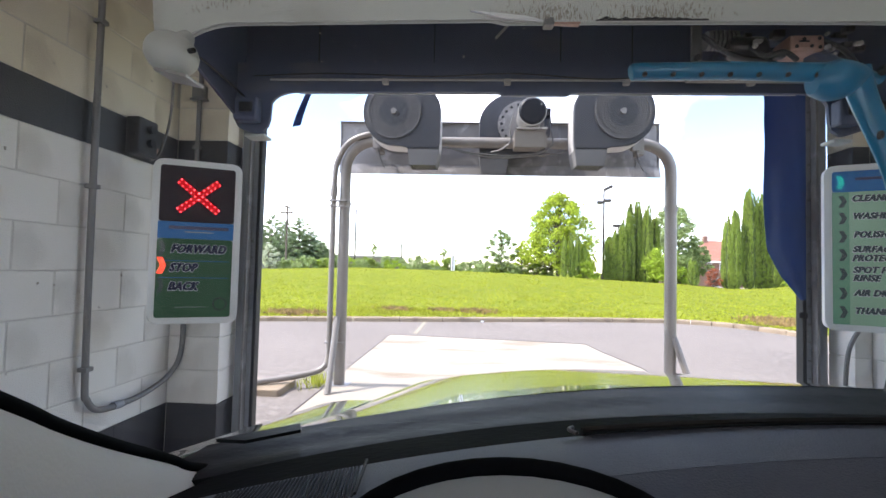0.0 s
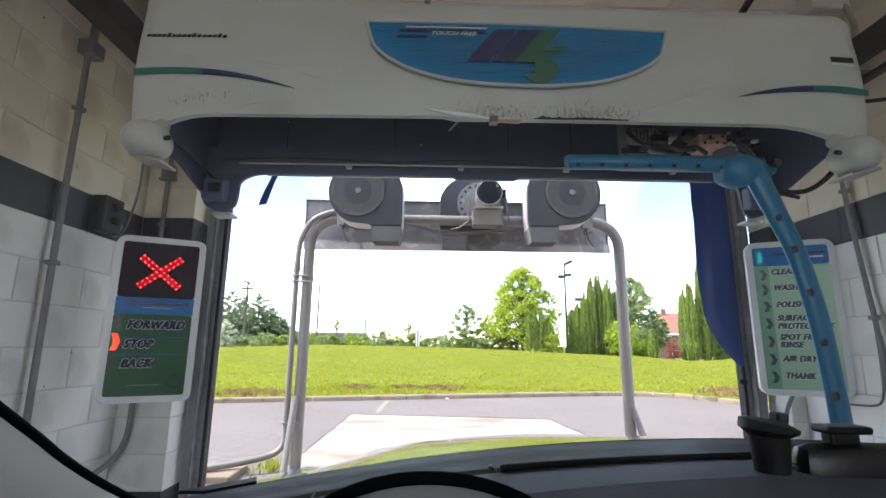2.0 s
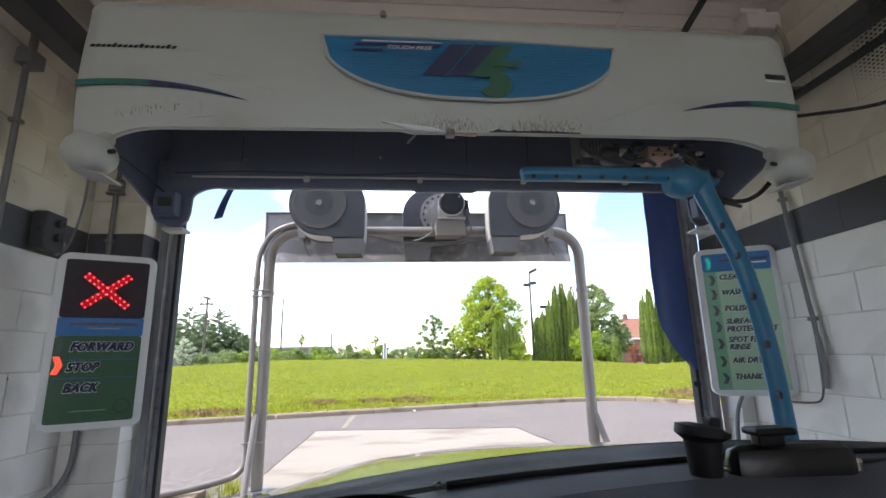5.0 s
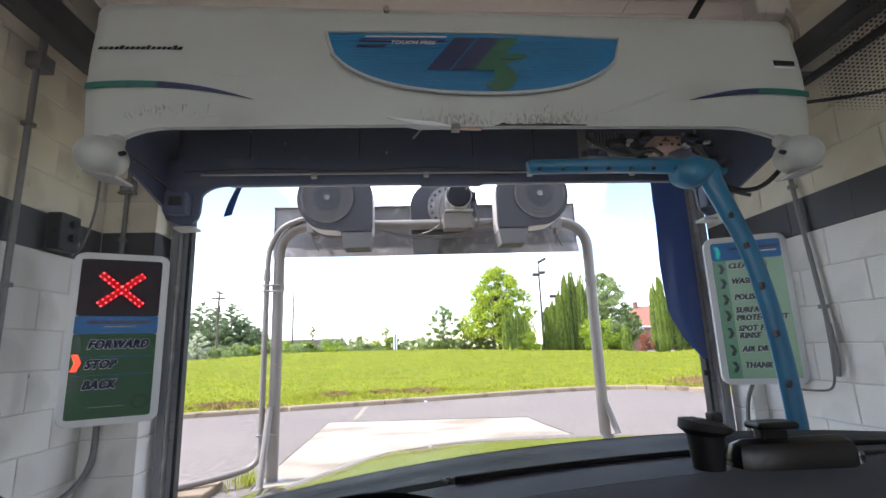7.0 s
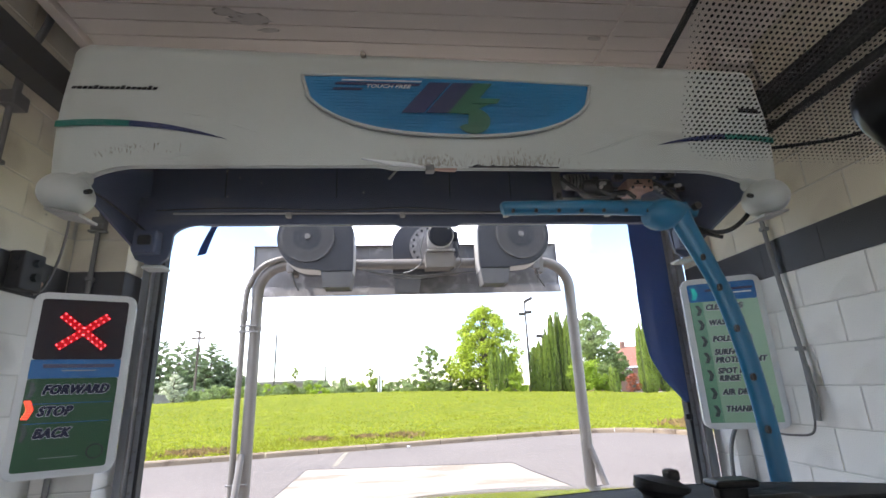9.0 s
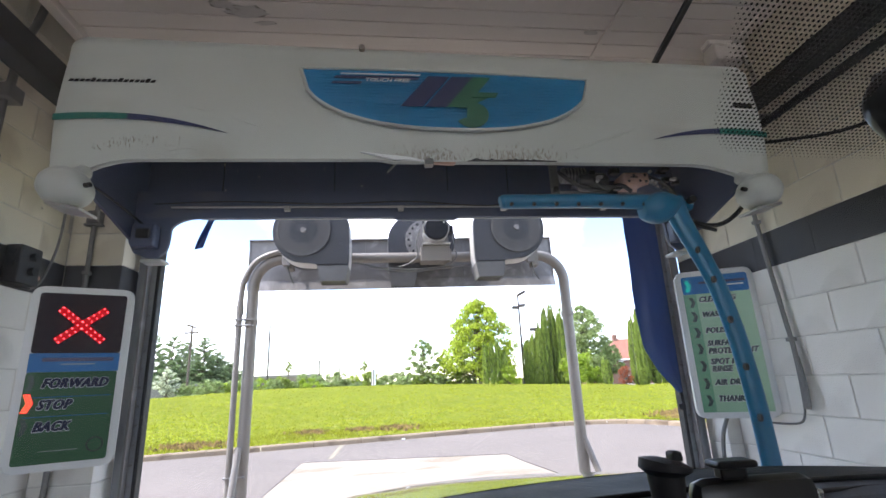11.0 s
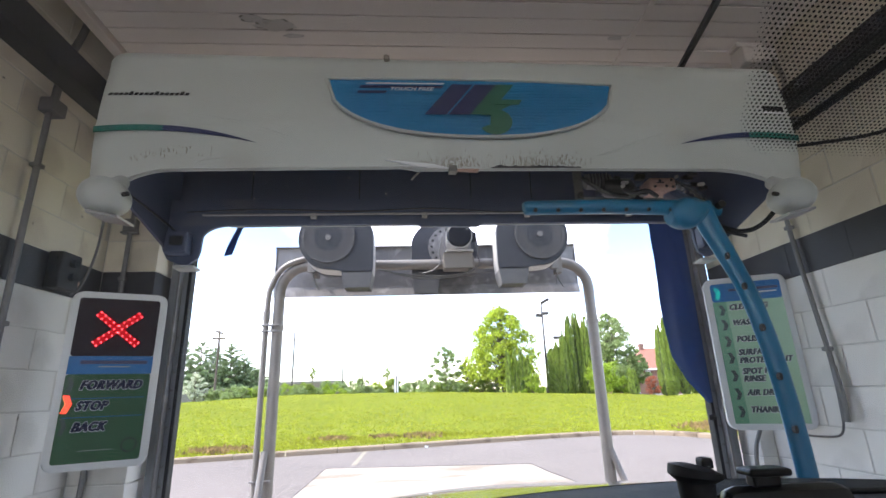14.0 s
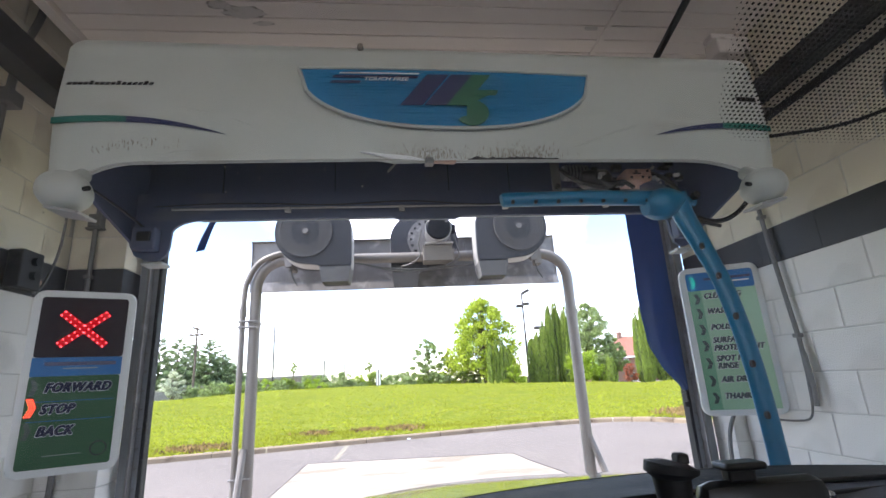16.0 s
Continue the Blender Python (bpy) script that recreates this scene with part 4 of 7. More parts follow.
up = [(0.36 + 0.42 * i / 30, lip(0.5) + 0.001 + 0.012 * rnd.random() ** 2 * (1 - i / 40) + 0.004 * math.sin(math.pi * i / 30)) for i in range(31)]
prism(bm, up + [(0.78, lip(0.5) - 0.002), (0.36, lip(0.5) - 0.002)], 0, 0.004)
part("crack", on_fairing(bm, 0.018), M_BLACK_INK, gantry, "ragged black crack in the lip")
# The highlight on the bent lip, put in as a whiter wedge.
bm = bmesh.new()
prism(bm, [(-0.12, lip(0) + 0.034), (0.10, lip(0) + 0.012), (0.16, lip(0) - 0.004), (0.02, lip(0) + 0.004)], 0, 0.012)
part("bent_lip", on_fairing(bm, 0.028), M_WHITE_INK, gantry, "bent flap of the lip, whitened as its highlight")
part("torn_patch", draped([(0.17, 2.225), (0.30, 2.218), (0.31, 2.236), (0.18, 2.243)], 0.008, 0.02), M_SALMON, gantry, "faded pink patch")
bm = bmesh.new()
tube(bm, curve_pts([(0.98, 1.80, 2.765), (1.02, 1.77, 2.772), (1.05, 1.765, 2.762), (1.10, 1.77, 2.768), (1.18, 1.775, 2.762), (1.3, 1.775, 2.755)], 4), 0.004, 5)
part("scribble", bm, M_BLACK_INK, gantry, "thin dark scratch")
part("top_knob", tube(bmesh.new(), [(-0.116, 1.74, 2.80), (-0.116, 1.71, 2.80)], 0.014, 8), M_SCUFF, gantry)


def gantry_frame():
    """The dark rear arch with its two hanging ends."""
    y0, y1 = 2.27, 2.29
    zb, ends = 2.150, (-1.325, -1.13, 1.60, 1.775)
    r = 0.14
    out = [(ends[0], 2.30), (ends[0], 2.02), (ends[0] + 0.03, 1.965), (ends[0] + 0.10, 1.935), (ends[1] - 0.05, 1.935), (ends[1] - 0.01, 1.97), (ends[1], 2.01)]
    out += [(ends[1] + r - r * math.cos(radians(a)), zb - r * 0.55 + r * 0.55 * math.sin(radians(a))) for a in range(15, 91, 15)]
    out += [(0.02, zb - 0.0), (0.05, zb - 0.016), (0.36, zb - 0.016), (0.39, zb)]
    out += [(ends[2] - r + r * math.sin(radians(a)), zb - r * 0.55 + r * 0.55 * math.cos(radians(a))) for a in range(0, 76, 15)]
    out += [(ends[2], 2.01), (ends[2] + 0.01, 1.97), (ends[2] + 0.05, 1.945), (ends[3] - 0.10, 1.945), (ends[3] - 0.03, 1.97), (ends[3], 2.02), (ends[3], 2.30)]
    part("rear_arch", prism(bmesh.new(), out, y0, y1), M_NAVY, gantry, "dark navy arch with rounded inner corners")
    for x0, x1 in ((ends[0] + 0.05, ends[1] - 0.01), (ends[2] + 0.01, ends[3] - 0.05)):
        part("end_cap", boxed(x0 + 0.01, x1 - 0.015, 2.272, 2.365, 1.917, 1.9345, 0.008), M_HOOD_WHITE, gantry, "white foot cap")
        part("end_bracket", boxed(x0 - 0.01, x1 - 0.03, 2.20, 2.268, 1.98, 2.10, 0.01), M_NAVY, gantry)
        part("sensor", boxed(x0 + 0.02, x1 - 0.05, 2.185, 2.202, 2.02, 2.07, 0.005), M_PHONE, gantry, "small dark sensor window")
        bm = bmesh.new()
        for dz in (0.02, 0.07):
            tube(bm, [(x0 + 0.03, 2.262, 1.99 + dz), (x0 + 0.03, 2.25, 1.99 + dz)], 0.008, 6)
        part("bolt", bm, M_STEEL, gantry)
    part("white_edge", boxed(ends[1] + r, ends[2] - r, 2.292, 2.298, zb - 0.003, zb + 0.003, 0.001), M_HOOD_WHITE, gantry, "thin white edge behind the arch")
    part("guide_bar", boxed(-1.12, 1.58, 2.225, 2.24, 2.192, 2.200, 0.002), M_ALU, gantry, "pale guide bar")
    for x in (-0.55, 0.05, 0.62, 1.20):
        part("bar_clip", boxed(x, x + 0.03, 2.218, 2.245, 2.172, 2.20, 0.002), M_ALU, gantry)
    for x0, x1 in ((-1.322, -1.308), (1.757, 1.771)):
        part("gusset", prism(bmesh.new(), [(1.785, 2.165), (2.268, 2.03), (2.268, 2.304), (2.358, 2.304), (2.358, 2.72), (1.80, 2.72)], 0, 1,
                             Matrix(((0, x1 - x0, 0, x0), (1, 0, 0, 0), (0, 0, 1, 0), (0, 0, 0, 1)))), M_NAVY, gantry, "dark navy side gusset")
    bm = bmesh.new()
    tube(bm, curve_pts([(-1.32, 1.80, 2.18), (-1.30, 2.0, 2.165), (-1.26, 2.2, 2.12), (-1.2, 2.24, 2.06)], 6), 0.006, 6)
    tube(bm, curve_pts([(-1.2, 2.22, 2.21), (-0.8, 2.2, 2.215), (-0.3, 2.21, 2.205), (0.1, 2.2, 2.215), (0.5, 2.2, 2.19), (0.8, 2.21, 2.21), (1.2, 2.2, 2.205)], 6), 0.004, 6)
    part("cable", bm, M_CABLE, gantry)
    bm = bmesh.new()
    tube(bm, curve_pts([(1.56, 2.15, 2.16), (1.64, 2.05, 2.03), (1.70, 1.95, 1.99), (1.77, 1.88, 2.05), (1.80, 1.82, 2.16)], 6), 0.012, 8)
    tube(bm, curve_pts([(1.52, 2.16, 2.13), (1.62, 2.05, 2.02), (1.69, 1.98, 1.965)], 6), 0.009, 8)
    part("loose_cable", bm, M_CABLE, gantry, "loose black cable loop")


gantry_frame()
# the carriage that carries the spray arm
part("carriage_plate", boxed(1.02, 1.50, 2.02, 2.20, 2.28, 2.30, 0.004), M_NAVY, gantry)
part("motor", tube(bmesh.new(), [(0.98, 2.0, 2.24), (1.00, 2.0, 2.24), (1.12, 2.0, 2.24), (1.14, 2.0, 2.24)], [0.035, 0.05, 0.05, 0.035], 14), M_PHONE, gantry, "black electric motor", smooth=True)
part("gearbox", boxed(1.20, 1.34, 1.93, 2.05, 2.20, 2.27, 0.014), M_SALMON, gantry, "salmon pink gearbox")
bm = bmesh.new()
rnd = random.Random(3)
for i in range(26):
    x, z, s = rnd.uniform(0.99, 1.52), rnd.uniform(2.17, 2.30), rnd.uniform(0.012, 0.04)
    y = rnd.uniform(1.94, 2.08)
    box(bm, x, x + s * 1.3, y, y + s, z, z + s * 0.8, 0.003)
part("gear_parts", bm, M_PHONE, gantry)
bm = bmesh.new()
for i in range(9):
    x, z = rnd.uniform(1.05, 1.48), rnd.uniform(2.18, 2.27)
    tube(bm, [(x, 1.93, z), (x, 1.915, z)], rnd.uniform(0.006, 0.012), 8)
part("bolt", bm, M_ALU, gantry)
part("cross_tube", boxed(0.89, 1.46, 2.10, 2.15, 2.195, 2.235, 0.005), M_ALU, gantry, "pale carriage rail")
part("lower_rail", boxed(0.89, 1.46, 2.16, 2.19, 2.165, 2.195, 0.003), M_CONDUIT, gantry, "grey lower rail")
strap = part("strap", boxed(0.835, 0.880, 2.0, 2.012, 2.10, 2.345, 0.003), M_CONDUIT, gantry, "grey steel strap")
part("strap_bolt", tube(bmesh.new(), [(0.857, 2.001, 2.20), (0.857, 1.985, 2.20)], 0.014, 8), M_CABLE, strap)
part("drive_motor", tube(bmesh.new(), [(0.90, 2.02, 2.285), (0.905, 2.02, 2.285), (1.03, 2.02, 2.285), (1.035, 2.02, 2.285)], [0.030, 0.040, 0.040, 0.028], 14), M_CONDUIT, gantry, "dark ribbed drive motor", smooth=True)
for i in range(6):
    part("motor_rib", tube(bmesh.new(), [(0.918 + i * 0.018, 2.02, 2.285), (0.924 + i * 0.018, 2.02, 2.285)], 0.0435, 14), M_PHONE, gantry)
for dx, dz in ((0.025, 0.018), (0.055, 0.050), (0.085, 0.020), (0.115, 0.052), (0.118, 0.016)):
    part("gear_hole", disc(bmesh.new(), (1.20 + dx, 2.20 + dz), 0.0075, 1.927, 1.9295, 10), M_CABLE, gantry)
part("gear_slot", boxed(1.235, 1.275, 1.926, 1.9295, 2.236, 2.243, 0.001), M_CABLE, gantry)
for pts in (((1.05, 1.96, 2.24), (1.10, 1.93, 2.18), (1.18, 1.94, 2.20), (1.24, 1.95, 2.17)), ((1.34, 1.96, 2.26), (1.40, 1.92, 2.20), (1.46, 1.93, 2.14), (1.50, 1.95, 2.05)), ((0.88, 2.0, 2.30), (0.95, 1.97, 2.22), (1.05, 1.98, 2.19), (1.15, 2.0, 2.20))):
    part("hose", tube(bmesh.new(), curve_pts(pts, 5), 0.011, 8), M_CABLE, gantry, smooth=True)
part("stay_rod", tube(bmesh.new(), [(-0.005, 2.02, 2.30), (0.055, 2.0, 2.36)], 0.006, 6), M_ALU, gantry, "thin pale stay rod")
part("lip_bracket", boxed(0.165, 0.205, GY + 0.005, GY + 0.05, 2.215, 2.262, 0.004), M_CONDUIT, gantry, "small grey bracket at the lip")
for x in (-0.92, -0.31, 0.34, 0.70):
    part("plate_seam", boxed(x, x + 0.006, 2.356, 2.3595, 2.17, 2.73), M_RUBBER, gantry)
rnd2 = random.Random(19)
for i in range(16):
    x, z = rnd2.uniform(-1.1, 0.75), rnd2.uniform(2.22, 2.60)
    part("rivet", disc(bmesh.new(), (x, z), rnd2.uniform(0.003, 0.006), 2.354, 2.3595, 8), M_ALU, gantry)

def dome_lamp(name_at, side):
    t = thing("spot_lamp", "white dome lamp housing hanging from the gantry end", "lamp", "gantry end lamps", at=name_at)
    bm = bmesh.new()
    bmesh.ops.create_uvsphere(bm, u_segments=24, v_segments=16, radius=0.094)
    for v in bm.verts:
        v.co.x *= 1.02
        v.co.z = max(v.co.z * (0.93 if v.co.z > 0 else 0.85), -0.078)
        v.co.x += 0.25 * side * v.co.z * 0.5
    part("housing", bm, M_HOOD_WHITE, t, smooth=True)
    part("lens_plate", box(bmesh.new(), -0.055, 0.075, -0.06, 0.06, -0.006, 0.006, 0.003, pose(0.025 * -side, 0, -0.088, 0, -12 * side, 0)), M_ALU, t, "scratched clear lens plate")
    part("neck", tube(bmesh.new(), [(0.0, 0.02, 0.05), (0.0, 0.05, 0.08), (0.0, 0.09, 0.11)], [0.04, 0.032, 0.032], 14), M_HOOD_WHITE, t, smooth=True)
    part("screw", tube(bmesh.new(), [(-0.085 * side, -0.03, 0.0), (-0.112 * side, -0.04, 0.0)], 0.010, 8), M_CABLE, t)
    return t


dome_lamp((-1.256, 1.66, 2.06), -1)
dome_lamp((1.69, 1.66, 2.045), 1)


def spray_arm():
    t = thing("spray_arm", "blue L-shaped spray arm with a row of nozzles", "spray arm")
    y = 1.78
    bm = tube(bmesh.new(), [(0.505, y, 2.045), (0.515, y, 2.047), (0.9, y, 2.052), (1.24, y, 2.045)], [0.026, 0.033, 0.034, 0.036], 14)
    part("upper_bar", bm, M_BLUE_ARM, t, smooth=True)
    hub = tube(bmesh.new(), curve_pts([(1.18, y, 2.005), (1.24, y, 2.01), (1.30, y, 2.025), (1.37, y, 2.035), (1.43, y, 2.02)], 4), [0.02 + 0.055 * math.sin(math.pi * min(1, (i + 2) / 15)) for i in range(17)], 14)
    part("hub", hub, M_BLUE_ARM, t, "blue moulded elbow", smooth=True)
    pts = curve_pts([(1.335, y, 2.06), (1.365, y, 1.95), (1.425, y, 1.80), (1.485, y, 1.63), (1.530, y, 1.40), (1.556, y, 1.15), (1.567, y, 0.9), (1.57, y, 0.62)], 6)
    n = len(pts)
    part("drop_arm", tube(bmesh.new(), pts, [0.058 - 0.014 * min(1, i / (n * 0.35)) for i in range(n)], 14, flat=0.6), M_BLUE_ARM, t, smooth=True)
    for i in range(7):
        x = 0.55 + i * 0.105
        bm = disc(bmesh.new(), (x, 2.026), 0.009, y - 0.034, y - 0.024, 10)
        part("nozzle", bm, M_CABLE, t)
    for i in range(6):
        p = pts[min(n - 1, 12 + int(i * (n - 12) / 6))]
        part("nozzle", prism(bmesh.new(), [(p.x - 0.024 + 0.008 * math.cos(a), p.z + 0.016 * math.sin(a)) for a in (k * math.pi / 5 for k in range(10))], y - 0.038, y - 0.018), M_CABLE, t)
    part("pivot_bolt", tube(bmesh.new(), [(1.40, y - 0.07, 2.035), (1.40, y - 0.04, 2.035)], 0.018, 10), M_CABLE, t)
    part("pivot_shaft", tube(bmesh.new(), [(1.34, y + 0.02, 2.04), (1.34, 2.0, 2.2)], 0.04, 12), M_NAVY, t)
    return t


spray_arm()


def rail(name, x0, x1, z0, z1, label):
    t = thing(name, label, "rail")
    part("beam", boxed(x0, x1, YB + 0.3, YF - 0.02, z0, z1, 0.004), M_RAIL, t)
    bm = bmesh.new()
    for i in range(90):
        for k, dx in enumerate((0.3, 0.7)):
            yy = -0.4 + i * 0.035
            x = x0 + (x1 - x0) * dx
            r = 0.0045
            vs = [bm.verts.new((x + r * math.cos(a), yy + r * math.sin(a), z0 - 0.0015)) for a in (j * math.pi / 3 for j in range(6))]
            bm.faces.new(vs)
    part("hole_pattern", thick(bm, 0.001), M_CONDUIT, t)
    for yy in (-3.0, 0.0, 2.6):
        part("hanger", boxed((x0 + x1) / 2 - 0.02, (x0 + x1) / 2 + 0.02, yy, yy + 0.05, z1, 3.66), M_RAIL, t)
    return t


rail("gantry_rail", -1.72, -1.60, 2.735, 2.88, "black perforated overhead rail along the wall")
rail("gantry_rail", 2.04, 2.14, 2.70, 2.80, "black overhead rail along the wall")
pipe("supply_pipe", [(2.12, -3, 2.605), (2.12, 2.2, 2.605)], 0.022, "black supply pipe under the rail", [(2.12, -2, 2.64), (2.12, 0, 2.64), (2.12, 2.0, 2.64)], material=M_RAIL, category="pipe")
pipe("cable", curve_pts([(1.86, 1.9, 2.42), (1.95, 1.75, 2.36), (2.1, 1.5, 2.30), (2.17, 1.1, 2.30), (2.17, 0.4, 2.34)], 6), 0.009, "black cable hanging beside the gantry", category="cable", material=M_CABLE)
swing = thing("hose_boom", "black hose boom pivoting under the ceiling", "hose boom")
part("bar", boxed(-0.014, 0.014, 0.0, 1.72, -0.012, 0.012, 0.003), M_RAIL, swing)
part("pivot", tube(bmesh.new(), [(0, 0, -0.02), (0, 0, 0.73)], 0.02, 10), M_RAIL, swing)
swing.matrix_basis = pose(1.167, 0.27, 2.92, 0, 0, -10.6)
lampbox = thing("ceiling_bracket", "peeling beige bracket box under the ceiling beside the rail", "bracket")
part("body", boxed(1.975, 2.185, 2.05, 2.17, 3.075, 3.19, 0.012), M_FLAKE, lampbox)
part("plate", boxed(1.96, 2.195, 2.07, 2.15, 3.19, 3.225, 0.006), M_FLAKE, lampbox)
part("tail", tube(bmesh.new(), curve_pts([(2.15, 2.06, 3.10), (2.165, 2.04, 3.0), (2.16, 2.03, 2.90), (2.12, 2.03, 2.80)], 6), 0.014, 8), M_SCUFF, lampbox, "brown cable", smooth=True)

# ---- the dryer arch outside ----
AY = 5.0
arch = thing("dryer_arch", "pale grey steel pipe arch that carries the dryer blowers", "pipe arch")
ax0, ax1, az, ar = -1.462, 1.990, 2.627, 0.30
pts = [(ax0, AY, -0.02), (ax0, AY, az - ar)] + [(ax0 + ar - ar * math.cos(radians(a)), AY, az - ar + ar * math.sin(radians(a))) for a in range(10, 91, 10)]
pts += [(ax1 - ar + ar * math.sin(radians(a)), AY, az - ar + ar * math.cos(radians(a))) for a in range(0, 91, 10)] + [(ax1, AY, -0.02)]
part("pipe", tube(bmesh.new(), pts, 0.058, 16), M_PIPE, arch, smooth=True)
for x in (ax0, ax1):
    part("base_plate", boxed(x - 0.11, x + 0.11, AY - 0.11, AY + 0.11, -0.01, 0.012, 0.003), M_STEEL, arch)
    part("collar", tube(bmesh.new(), [(x, AY, 1.925), (x, AY, 1.965)], 0.068, 14), M_PIPE, arch)
part("brace", tube(bmesh.new(), [(ax0 - 0.03, AY - 0.05, 0.72), (ax0 + 0.0, AY - 0.42, 0.0)], 0.034, 10), M_PIPE, arch)
part("brace", tube(bmesh.new(), [(ax1 + 0.02, AY - 0.04, 0.62), (ax1 + 0.17, AY - 0.22, 0.0)], 0.034, 10), M_PIPE, arch)
for x in (-1.12, 1.62, 0.62):
    part("hanger_plate", boxed(x, x + 0.07, AY - 0.07, AY + 0.07, 2.50, 2.70, 0.004), M_PIPE, arch)
power = thing("power_conduit", "pale conduit strapped beside the arch and run along the ground", "conduit")
part("run", tube(bmesh.new(), curve_pts([(-1.08, AY - 0.06, 2.69), (-1.22, AY - 0.06, 2.69), (-1.42, AY - 0.06, 2.60), (-1.53, AY - 0.06, 2.42), (-1.565, AY - 0.06, 2.2), (-1.568, AY - 0.06, 1.5),
                                       (-1.568, AY - 0.06, 0.6), (-1.57, AY - 0.06, 0.32), (-1.61, AY - 0.08, 0.20), (-1.75, AY - 0.15, 0.14), (-2.1, AY - 0.35, 0.10), (-2.7, AY - 0.7, 0.08)], 6), 0.030, 12), M_PIPE, power, smooth=True)
for z in (1.90, 1.96, 0.45):
    part("strap", boxed(-1.61, -1.42, AY - 0.10, AY - 0.045, z, z + 0.016, 0.003), M_STEEL, power)
part("coupling", tube(bmesh.new(), [(-1.568, AY - 0.06, 2.02), (-1.568, AY - 0.06, 2.12)], 0.038, 12), M_PIPE, power)
stub = thing("concrete_block", "low weathered concrete block beside the doorway", "concrete block")
part("block_body", boxed(-2.75, -1.90, 4.45, 4.92, -0.02, 0.065, 0.015), M_CURB, stub)
board = thing("splash_board", "galvanised steel board behind the blowers", "steel board")
part("sheet_upper", boxed(-1.60, 1.955, 5.24, 5.25, 2.43, 2.915, 0.002), M_STEEL, board)
part("sheet_lower", box(bmesh.new(), -1.585, 1.965, -0.004, 0.004, -0.12, 0.0, 0.002, pose(0, 5.235, 2.435, -14, 0, 0)), M_STEEL, board, "mottled lower flange")
for x in (-1.60, -0.30, 0.86, 1.70, 1.945):
    part("seam", boxed(x, x + 0.014, 5.222, 5.239, 2.33, 2.915, 0.002), M_STEEL, board)
part("top_fold", boxed(-1.60, 1.955, 5.20, 5.239, 2.905, 2.916, 0.002), M_STEEL, board)
for x in (-1.15, 1.60):
    part("support_strut", tube(bmesh.new(), [(x, AY, 2.62), (x, 5.23, 2.70)], 0.02, 8), M_STEEL, board)


